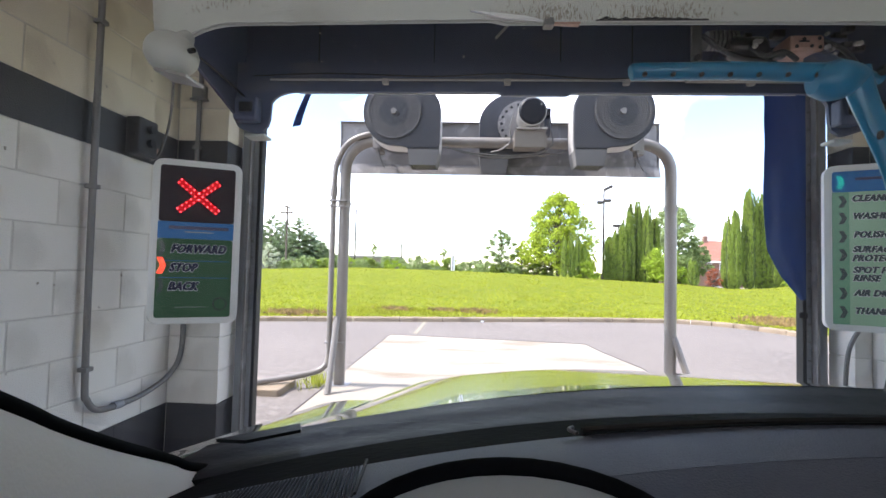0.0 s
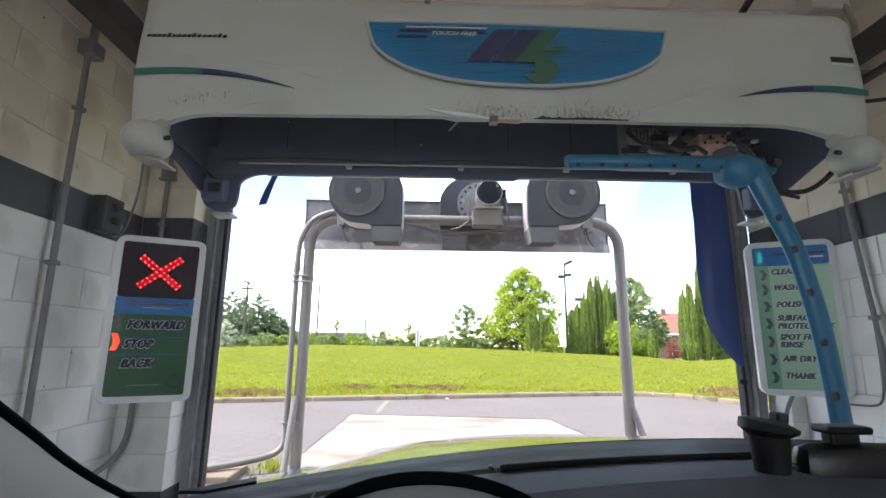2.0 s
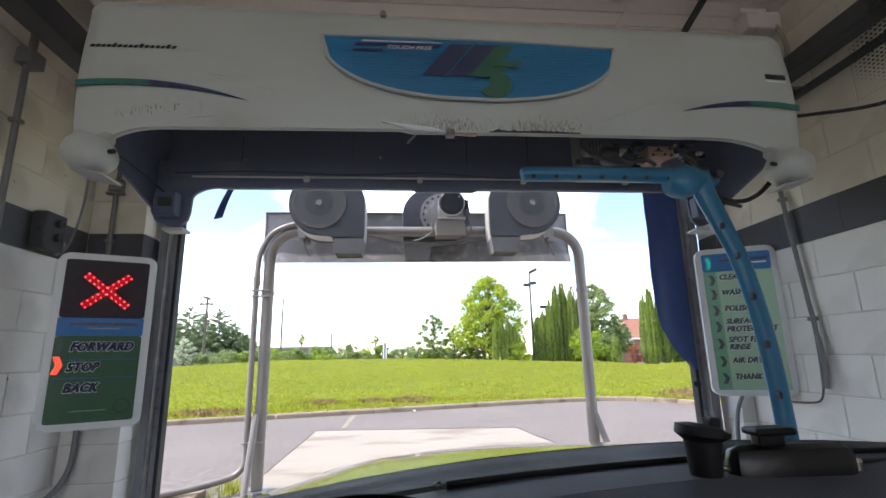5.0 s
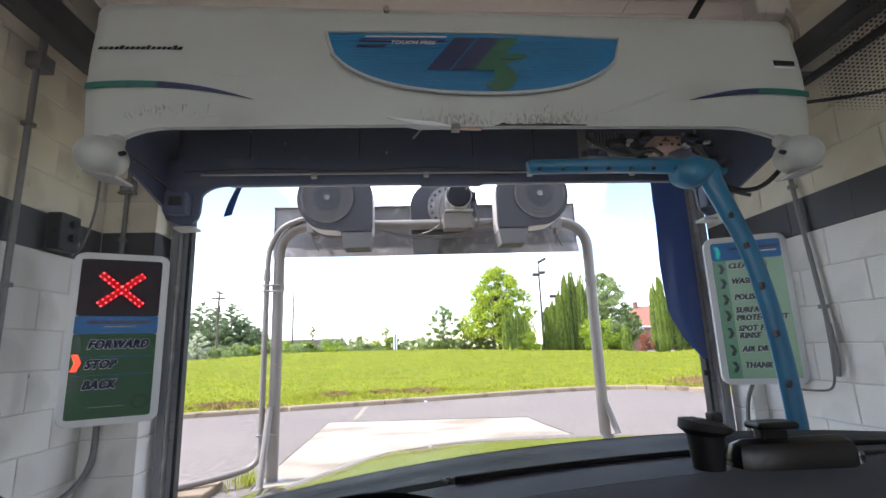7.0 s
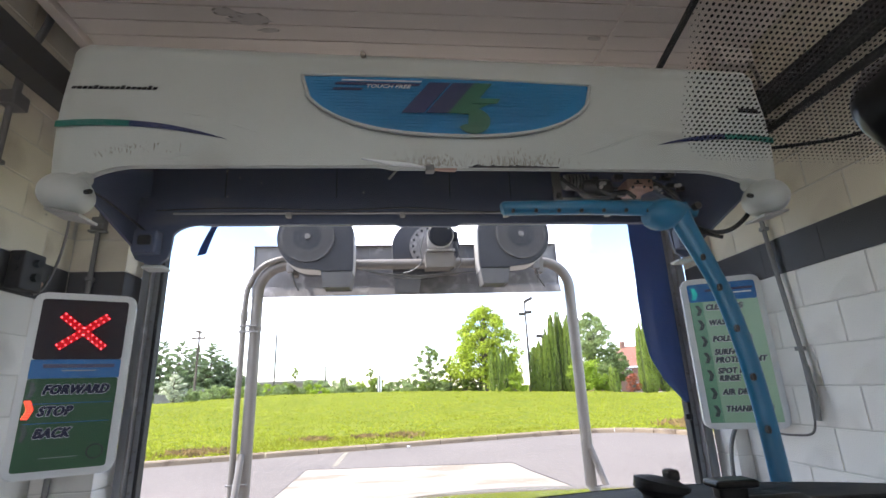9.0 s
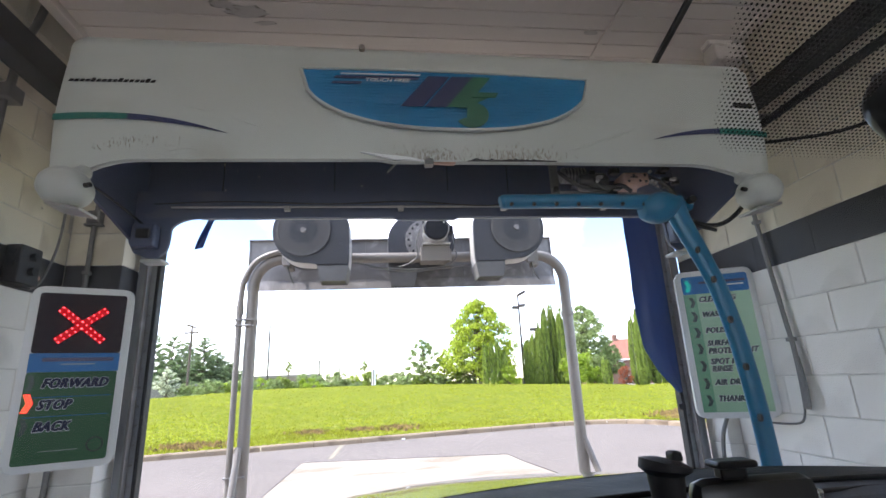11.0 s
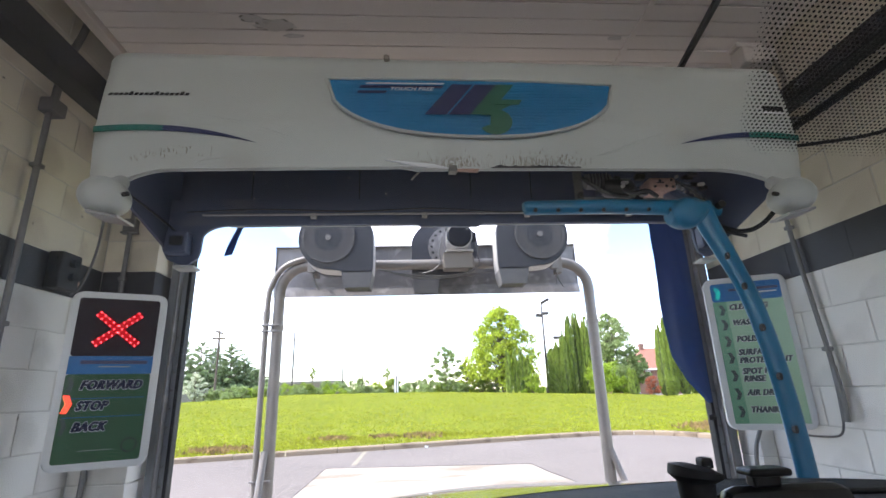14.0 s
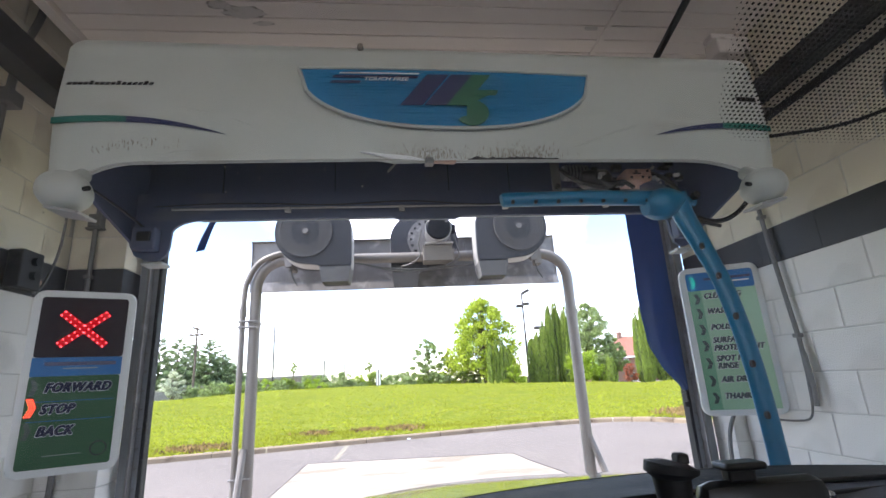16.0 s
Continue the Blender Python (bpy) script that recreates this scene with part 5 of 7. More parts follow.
def blower(cx, cz, side, y0, y1, label, motor=False):
    """A snail shaped fan; side tells on which side its outlet drops."""
    t = thing("blower", label, "blower", "dryer blowers")
    r, wide = 0.335, 0.465
    out = []
    for a in range(100, 271, 10):
        out.append((cx + r * 0.93 * side * math.cos(radians(a)), cz + r * math.sin(radians(a))))
    out += [(cx + side * 0.13, cz - 0.345), (cx + side * 0.15, cz - 0.375), (cx + side * (wide - 0.01), cz - 0.375)]
    out += [(cx + side * wide, cz - 0.30), (cx + side * wide, cz + 0.02)]
    for a in range(10, 91, 10):
        out.append((cx + side * wide * math.cos(radians(a)), cz + 0.02 + (r + 0.01) * math.sin(radians(a))))
    if side < 0:
        out = out[::-1]
    bm = prism(bmesh.new(), out, y0, y1)
    bmesh.ops.bevel(bm, geom=[e for e in bm.edges if abs(e.verts[0].co.y - e.verts[1].co.y) < 1e-6], offset=0.012, segments=2, affect="EDGES")
    part("scroll", bm, M_BLOWER, t, smooth=True)
    k = 1.012
    rim = [(cx + (x - cx) * k, cz + (z - cz) * k) for x, z in out]
    part("rim", prism(bmesh.new(), rim, y0 + 0.05, y1 - 0.05), M_BLOWER_SIDE, t, "pale side of the housing", smooth=True)
    s0, s1 = sorted((cx + side * 0.15, cx + side * (wide - 0.01)))
    e0, e1 = s0 + 0.025, s1 - 0.025
    bm = bmesh.new()
    ring = []
    for z, a, b, ya, yb in ((cz - 0.376, s0, s1, y0 + 0.01, y1 - 0.01), (cz - 0.53, e0, e1, y0 + 0.03, y1 - 0.06)):
        ring.append([bm.verts.new(p) for p in ((a, ya, z), (b, ya, z), (b, yb, z), (a, yb, z))])
    for i in range(4):
        bm.faces.new((ring[0][i], ring[0][(i + 1) % 4], ring[1][(i + 1) % 4], ring[1][i]))
    part("outlet", thick(bm, -0.006), M_OUTLET, t, "grey tapered outlet")
    part("outlet_mouth", boxed(e0 + 0.012, e1 - 0.012, y0 + 0.05, y1 - 0.08, cz - 0.526, cz - 0.51), M_RUBBER, t)
    gr = 0.262
    if not motor:
        part("inlet_ring", disc(bmesh.new(), (cx, cz), gr + 0.012, y0 - 0.018, y0, 40, gr - 0.012), M_GRILLE, t, smooth=True)
        part("inlet_mesh", disc(bmesh.new(), (cx, cz), gr - 0.012, y0 - 0.010, y0 - 0.002, 40), M_GRILLE, t, "grey mesh over the inlet")
        for q in (0.225, 0.185, 0.145, 0.105, 0.06):
            part("mesh_ring", disc(bmesh.new(), (cx, cz), q, y0 - 0.014, y0 - 0.010, 32, q - 0.004), M_GRILLE, t)
        part("fan_wheel", disc(bmesh.new(), (cx, cz), 0.15, y0 - 0.0105, y0 - 0.0095, 32, 0.0), M_BLOWER, t)
        part("hub", disc(bmesh.new(), (cx, cz), 0.030, y0 - 0.03, y0 - 0.01, 16), M_STEEL, t, "pale hub disc")
        for a in range(0, 360, 60):
            part("bolt", disc(bmesh.new(), (cx + gr * math.cos(radians(a)), cz + gr * math.sin(radians(a))), 0.008, y0 - 0.024, y0 - 0.016, 8), M_STEEL, t)
    else:
        part("inlet_plate", disc(bmesh.new(), (cx - 0.02, cz), 0.25, y0 - 0.02, y0, 36), M_STEEL, t, "perforated steel plate")
        bm = bmesh.new()
        for a in range(100, 300, 20):
            disc(bm, (cx - 0.02 + 0.21 * math.cos(radians(a)), cz + 0.21 * math.sin(radians(a))), 0.016, y0 - 0.024, y0 - 0.018, 10)
        part("vent_hole", bm, M_RUBBER, t)
        mx, mz = cx + 0.065, cz + 0.045
        part("motor_body", tube(bmesh.new(), [(mx, y0 - 0.02, mz), (mx, y0 - 0.26, mz)], 0.135, 28), M_ALU, t, "grey motor body", smooth=True)
        part("motor_cap", tube(bmesh.new(), [(mx, y0 - 0.26, mz), (mx, y0 - 0.31, mz), (mx, y0 - 0.325, mz)], [0.137, 0.137, 0.12], 28), M_MOTOR, t, "black motor cover", smooth=True)
        part("motor_ring", disc(bmesh.new(), (mx, mz), 0.147, y0 - 0.305, y0 - 0.26, 32, 0.1375), M_ALU, t, "bright steel ring round the motor", smooth=True)
        part("cover_screw", disc(bmesh.new(), (mx + 0.085, mz + 0.06), 0.010, y0 - 0.334, y0 - 0.324, 8), M_ALU, t)
        part("motor_foot", boxed(mx - 0.15, mx + 0.16, y0 - 0.25, y0 - 0.02, mz - 0.17, mz - 0.145, 0.004), M_ALU, t)
        part("motor_mount", boxed(mx - 0.17, mx + 0.15, y0 - 0.22, y0 - 0.02, cz - 0.305, mz - 0.171, 0.006), M_PIPE, t)
        part("terminal_box", boxed(mx + 0.145, mx + 0.20, y0 - 0.22, y0 - 0.10, mz - 0.02, mz + 0.06, 0.006), M_MOTOR, t)
    for dx in (0.20, 0.30, 0.40):
        part("rivet", disc(bmesh.new(), (cx + side * dx, cz - 0.335), 0.006, y0 - 0.006, y0, 8), M_STEEL, t)
    return t


blower(-0.887, 2.830, 1, 4.60, 4.92, "dark snail-shaped dryer blower with a grey mesh inlet")
blower(1.366, 2.844, -1, 4.60, 4.92, "dark snail-shaped dryer blower beside the arch's corner")
blower(0.445, 2.850, -1, 5.06, 5.20, "dark dryer blower turned round with its motor showing", True)
bm = bmesh.new()
for dz in (0.0, -0.02):
    tube(bm, curve_pts([(-1.15, 4.93, 2.62), (-0.9, 4.90, 2.50 + dz), (-0.45, 4.92, 2.56), (-0.1, 4.92, 2.50 + dz), (0.25, 4.92, 2.47 + dz), (0.75, 4.92, 2.50), (1.1, 4.92, 2.54)], 6), 0.009, 6)
tube(bm, curve_pts([(0.33, 4.86, 2.90), (0.29, 4.83, 2.74), (0.30, 4.83, 2.60), (0.20, 4.86, 2.52), (0.1, 4.9, 2.50)], 6), 0.008, 6)
tube(bm, curve_pts([(0.69, 4.88, 2.85), (0.72, 4.86, 2.70), (0.73, 4.86, 2.58), (0.6, 4.88, 2.50), (0.4, 4.9, 2.48)], 6), 0.008, 6)
wires = thing("blower_cables", "looped grey cables between the blowers", "cable")
part("loops", bm, M_WHITECABLE, wires, smooth=True)
for x in (-1.12, 1.58):
    part("connector", boxed(x - 0.03, x + 0.05, 4.88, 4.94, 2.53, 2.64, 0.006), M_STEEL, wires)
    part("tail", tube(bmesh.new(), curve_pts([(x + 0.02, 4.91, 2.54), (x + 0.05, 4.92, 2.42), (x + 0.10, 4.92, 2.33)], 4), 0.009, 6), M_WHITECABLE, wires)

# ---- road, kerb and lawn ----
KERB = [(-34.0, 2.5), (-16.0, 7.0), (-8.0, 9.4), (-4.63, 10.3), (0.2, 11.5), (3.6, 12.35), (5.3, 12.45), (6.3, 11.85), (6.9, 10.4), (7.15, 8.4), (7.3, 4.0), (7.3, -12.0)]
kerb_line = [Vector((p.x, p.y, 0)) for p in curve_pts([(x, y, 0) for x, y in KERB], 10)]
fan = [(p.x, p.y, 0.0) for p in kerb_line]
nf = len(fan)
raw("road", fan + [(-34.0, -12.0, 0.0)], [tuple(range(nf + 1))[::-1]], M_ASPHALT)
tagged(bpy.data.objects["road"], "grey worn asphalt drive in front of the bay", "road", kind="structure")
pad = thing("pavement", "pale sunlit concrete apron with a tapered far edge", "pavement", kind="structure")
part("slab", prism(bmesh.new(), [(-1.585, 3.0), (2.21, 3.0), (2.215, 6.4), (2.02, 7.6), (1.95, 8.42), (-1.55, 8.84)], 0, 1,
                   Matrix(((1, 0, 0, 0), (0, 0, 1, 0), (0, 0.055, 0, -0.047), (0, 0, 0, 1)))), M_CONCRETE, pad)
part("joint", tube(bmesh.new(), [(-1.595, 3.0, 0.0), (-1.56, 8.85, 0.0), (1.955, 8.43, 0.0), (2.03, 7.6, 0.0), (2.225, 6.4, 0.0), (2.22, 3.0, 0.0)], 0.016, 6, flat=0.6), M_TAR, pad, "dark tar joint")
tagged(part("road_line", prism(bmesh.new(), [(-1.16, 9.15), (-1.07, 9.15), (-1.06, 11.1), (-1.15, 11.1)], 0, 1,
                               Matrix(((1, 0, 0, 0), (0, 0, 1, 0), (0, 0.005, 0, 0.0), (0, 0, 0, 1)))), M_LINE), "short faded white road line", "road marking", kind="structure")


def normal_at(i):
    d = (kerb_line[min(i + 1, len(kerb_line) - 1)] - kerb_line[max(i - 1, 0)]).normalized()
    return Vector((-d.y, d.x, 0))


def kerb():
    t = thing("kerb", "weathered concrete kerb with dark joints", "kerb", kind="structure")
    i, step = 0, 4
    dense = []
    for a, b in zip(kerb_line, kerb_line[1:]):
        k = max(1, int((b - a).length / 0.25))
        dense += [a.lerp(b, j / k) for j in range(k)]
    dense.append(kerb_line[-1])
    while i + step < len(dense):
        seg = dense[i:i + step + 1]
        bm = bmesh.new()
        rows = []
        for j, p in enumerate(seg):
            d = (seg[min(j + 1, step)] - seg[max(j - 1, 0)]).normalized()
            nrm = Vector((-d.y, d.x, 0))
            q = p + d * (0.008 if j == 0 else -0.008 if j == step else 0)
            rows.append([bm.verts.new(q + nrm * o + Vector((0, 0, z))) for o, z in ((0, -0.02), (0.015, 0.075), (0.035, 0.098), (0.17, 0.105), (0.17, -0.02))])
        for a, b in zip(rows, rows[1:]):
            for k in range(4):
                bm.faces.new((a[k], b[k], b[k + 1], a[k + 1]))
        bm.faces.new(rows[0])
        bm.faces.new(rows[-1][::-1])
        part("kerb_stone", bm, M_CURB, t)
        i += step
    return t


kerb()
CREST = [(-3.0, 0.9), (-0.44, 0.98), (-0.25, 1.21), (-0.034, 1.15), (0.084, 1.05), (0.20, 0.91), (0.316, 0.73), (0.43, 0.63), (0.53, 0.42), (0.60, 0.55), (0.65, 0.75), (1.2, 1.3), (4.0, 1.3)]


def lawn_z(x, y, d):
    """Height of the lawn d metres outside the kerb."""
    k = x / max(y, 4.0)
    for (a, za), (b, zb) in zip(CREST, CREST[1:]):
        if k <= b:
            top = za + (zb - za) * min(max((k - a) / (b - a), 0), 1)
            break
    else:
        top = CREST[-1][1]
    s = min(d / 21.0, 1.0)
    s = s * s * (3 - 2 * s) * 0.6 + 0.4 * s
    z = 0.10 + (top - 0.10) * s - (0.03 * (d - 21) if d > 21 else 0)
    return max(z + 0.03 * noise.noise(Vector((x * 0.35, y * 0.35, 0))) * min(1, d / 3), -4.0)


def lawn():
    dist = [0.14, 0.3, 0.5, 0.8, 1.2, 1.7, 2.3, 3, 4, 5, 6.5, 8, 10, 12, 14, 16, 18, 20, 22, 25, 30, 40, 60, 120, 400, 2500]
    verts, faces = [], []
    n = len(kerb_line)
    for i in range(n):
        nrm = normal_at(i)
        spread = Vector((kerb_line[i].x - 1.0, kerb_line[i].y - 2.0, 0)).normalized()
        for d in dist:
            w = min(1.0, d / 6.0)
            p = kerb_line[i] + (nrm * (1 - w) + spread * w).normalized() * d
            verts.append((p.x, p.y, lawn_z(p.x, p.y, d)))
    m = len(dist)
    for i in range(n - 1):
        for j in range(m - 1):
            faces.append((i * m + j, (i + 1) * m + j, (i + 1) * m + j + 1, i * m + j + 1))
    return tagged(raw("ground", verts, faces, M_GRASS, smooth=True), "bright green mown lawn rising gently behind the kerb", "lawn", kind="structure")


lawn_ob = lawn()
bpy.context.view_layer.update()


def ground_at(x, y):
    hit, loc, _, _ = lawn_ob.ray_cast(Vector((x, y, 50)), Vector((0, 0, -1)))
    return loc.z if hit else 0.0


def grass_tufts():
    """Small fans of blades, thinner and taller than the mown sheet below them."""
    rnd = random.Random(5)
    verts, faces = [], []
    for _ in range(60000):
        k = rnd.uniform(-0.62, 0.86)
        y = 10.0 + 24 * rnd.random() ** 1.5
        x = k * y
        z = ground_at(x, y)
        if z < 0.09:
            continue
        lush = 0.75 + 0.6 * noise.noise(Vector((x * 0.8, y * 0.8, 3.0)))
        for _ in range(2):
            h, a = rnd.uniform(0.018, 0.055) * lush, rnd.uniform(0, 6.28)
            w = rnd.uniform(0.010, 0.024)
            px, py = x + rnd.uniform(-0.03, 0.03), y + rnd.uniform(-0.03, 0.03)
            b = len(verts)
            verts += [(px - w * math.cos(a), py - w * math.sin(a), z - 0.01), (px + w * math.cos(a), py + w * math.sin(a), z - 0.01),
                      (px + rnd.uniform(-0.05, 0.05), py + rnd.uniform(-0.05, 0.05), z + h)]
            faces.append((b, b + 1, b + 2))
    return tagged(raw("grass", verts, faces, M_BLADE), "short green grass blades on the lawn", "grass", kind="stuff")


def clover_heads():
    """Pale flower heads, thicker in drifts across the middle of the lawn."""
    rnd = random.Random(15)
    verts, faces = [], []
    for _ in range(2000):
        y = 11.0 + 20 * rnd.random()
        x = y * rnd.uniform(-0.6, 0.7)
        z = ground_at(x, y)
        if z < 0.09 or noise.noise(Vector((x * 0.35, y * 0.25, 8.0))) < rnd.uniform(-0.35, 0.5):
            continue
        r = rnd.uniform(0.006, 0.012)
        b = len(verts)
        zc = z + rnd.uniform(0.03, 0.06)
        verts += [(x + r, y, zc), (x - r, y, zc), (x, y + r, zc), (x, y - r, zc), (x, y, zc + r), (x, y, zc - r)]
        faces += [(b + i, b + j, b + k) for i, j in ((0, 2), (2, 1), (1, 3), (3, 0)) for k in (4, 5)]
    return tagged(raw("clover", verts, faces, M_CLOVER), "pale clover heads scattered in the lawn", "clover", kind="stuff")


grass_tufts()
clover_heads()


def soil_patch(x, y, rx, ry, seed):
    rnd = random.Random(seed)
    verts, faces = [], []
    for i in range(int(420 * rx)):
        px, py = rnd.gauss(x, rx * 0.45), rnd.gauss(y, ry * 0.45)
        z = ground_at(px, py)
        if z < 0.1:
            continue
        s = rnd.uniform(0.02, 0.075)
        b = len(verts)
        ring = [(px + s * rnd.uniform(0.6, 1.2) * math.cos(a), py + s * 0.8 * rnd.uniform(0.6, 1.2) * math.sin(a), z + 0.004) for a in (k * math.pi / 3 for k in range(6))]
        verts += ring + [(px, py, z + rnd.uniform(0.045, 0.10))]
        faces += [(b + k, b + (k + 1) % 6, b + 6) for k in range(6)]
    return tagged(raw("soil_patch", verts, faces, M_SOIL), "patch of bare brown soil in the lawn", "soil", "bare patches in the lawn", "stuff")


for args in ((-4.3, 11.2, 0.70, 0.50, 1), (-2.0, 12.7, 0.40, 0.35, 2), (0.15, 12.9, 0.50, 0.50, 3), (-0.8, 12.8, 0.35, 0.25, 5), (7.5, 11.9, 0.6, 0.8, 4), (7.9, 12.9, 0.8, 0.7, 6)):
    soil_patch(*args)
rnd = random.Random(77)
verts, faces = [], []
for cx, cy, sx, sy in ((-4.3, 11.1, 1.5, 0.6), (-2.0, 12.6, 1.2, 0.5), (0.15, 12.9, 1.1, 0.5), (7.6, 12.1, 0.9, 1.0), (1.5, 12.9, 3.0, 0.4), (-2.5, 11.8, 2.5, 0.4)):
    for i in range(700):
        x, y = rnd.gauss(cx, sx * 0.6), rnd.gauss(cy, sy * 0.6)
        z = ground_at(x, y)
        if z < 0.1:
            continue
        a, w, h = rnd.uniform(0, 6.28), rnd.uniform(0.008, 0.02), rnd.uniform(0.03, 0.085)
        b = len(verts)
        verts += [(x - w * math.cos(a), y - w * math.sin(a), z - 0.01), (x + w * math.cos(a), y + w * math.sin(a), z - 0.01), (x + rnd.uniform(-0.05, 0.05), y + rnd.uniform(-0.05, 0.05), z + h)]
        faces.append((b, b + 1, b + 2))
tagged(raw("weeds", verts, faces, M_WEED), "taller yellow-green weeds round the bare patches", "weeds", kind="stuff")
litter = thing("litter", "small white scrap of litter by the kerb", "litter", at=(0.246, 11.42, 0.0))
bm = bmesh.new()
box(bm, -0.045, 0.035, -0.02, 0.02, 0.0, 0.035, 0.01, pose(0, 0, 0.005, 10, 8, 30))
part("scrap", bm, M_WHITE_INK, litter)
tuft = thing("weed_tuft", "tuft of bright weeds beside the concrete block", "weeds", kind="stuff")
rnd = random.Random(8)
verts, faces = [], []
for i in range(160):
    x, y, a, h = rnd.gauss(-1.72, 0.09), rnd.gauss(5.05, 0.14), rnd.uniform(0, 6.28), rnd.uniform(0.04, 0.15)
    b = len(verts)
    verts += [(x - 0.006 * math.cos(a), y - 0.006 * math.sin(a), 0), (x + 0.006 * math.cos(a), y + 0.006 * math.sin(a), 0), (x + rnd.uniform(-0.05, 0.05), y + rnd.uniform(-0.05, 0.05), h)]
    faces.append((b, b + 1, b + 2))
raw("blades", verts, faces, M_BLADE, tuft)


# ---- trees and shrubs ----
def leaves(centres, size, n, rnd, squash=0.75, face=0.9):
    """Leaf faces on the outside of uneven clumps, turned outwards and up, so that each clump has a lit and a shaded side."""
    verts, faces = [], []
    total = sum(r ** 2 for *_, r in centres)
    for cx, cy, cz, r in centres:
        for _ in range(int(n * r ** 2 / total) + 1):
            d = Vector((rnd.gauss(0, 1), rnd.gauss(0, 1), rnd.gauss(0, 1))).normalized()
            q = r * (rnd.uniform(0.55, 1.05) if rnd.random() < 0.86 else rnd.uniform(1.0, 1.5))
            p = Vector((cx + d.x * q, cy + d.y * q, cz + d.z * q * squash))
            nrm = (d * face + Vector((rnd.gauss(0, 0.6), rnd.gauss(0, 0.6), 0.35 + rnd.gauss(0, 0.6)))).normalized()
            u = nrm.orthogonal().normalized()
            u = (u * math.cos(q * 97) + nrm.cross(u) * math.sin(q * 97)).normalized()
            v = nrm.cross(u)
            s = size * rnd.uniform(0.55, 1.35)
            b = len(verts)
            verts += [tuple(p - u * s), tuple(p + v * s * 0.6), tuple(p + u * s - nrm * s * 0.3), tuple(p - v * s * 0.6)]
            faces.append((b, b + 1, b + 2, b + 3))
    return verts, faces


def broad_tree(name, x, y, height, radius, material, label, seed, n=4200, leaf=0.13, low=0.25, clumps=26, trunk=0.13, base=None, lean=0.0, airy=1.0):
    """A tapered trunk, a limb to every clump, and clumps of leaves round an uneven dome."""
    rnd = random.Random(seed)
    t = thing(name, label, "tree", at=(x, y, (ground_at(x, y) if base is None else base) - 0.05))
    top = height * 0.82
    stem = [(lean * h * h + 0.05 * math.sin(h * 7 + seed), 0.04 * math.sin(h * 5), h * top) for h in (0, 0.2, 0.4, 0.6, 0.8, 1.0)]
    part("trunk", tube(bmesh.new(), stem, [trunk, trunk * 0.85, trunk * 0.7, trunk * 0.5, trunk * 0.3, trunk * 0.12], 8), M_BARK, t, smooth=True)
    centres = []
    bm = bmesh.new()
    for i in range(clumps):
        k = (i + rnd.random()) / clumps
        a = i * 2.39996 + rnd.uniform(-0.35, 0.35)
        wide = min(1.0, 1.55 * (k + 0.12) ** 0.35 * (1 - k) ** 0.62)
        wide *= 0.86 + 0.34 * noise.noise(Vector((math.cos(a) * 1.4 + seed, math.sin(a) * 1.4, k * 3)))
        q = radius * wide * (rnd.uniform(0.72, 0.98) if i % 4 else rnd.uniform(0.1, 0.6))
        h = low + (1 - low) * k
        c = (math.cos(a) * q + lean * h * h, math.sin(a) * q, h * height * 0.95 + rnd.uniform(-0.03, 0.03) * height)
        centres.append((*c, airy * radius * rnd.uniform(0.13, 0.24) * (1.1 - 0.45 * k)))
        s = max(0.10, h - 0.25) * top
        tube(bm, [(lean * h * h, 0, s), (c[0] * 0.5, c[1] * 0.5, s + (c[2] - s) * 0.6), c], [trunk * 0.28, trunk * 0.18, trunk * 0.05], 5)
    part("limbs", bm, M_BARK, t)
    v, f = leaves(centres, leaf, n, rnd, 0.62)
    raw("crown", v, f, material, t)
    return t


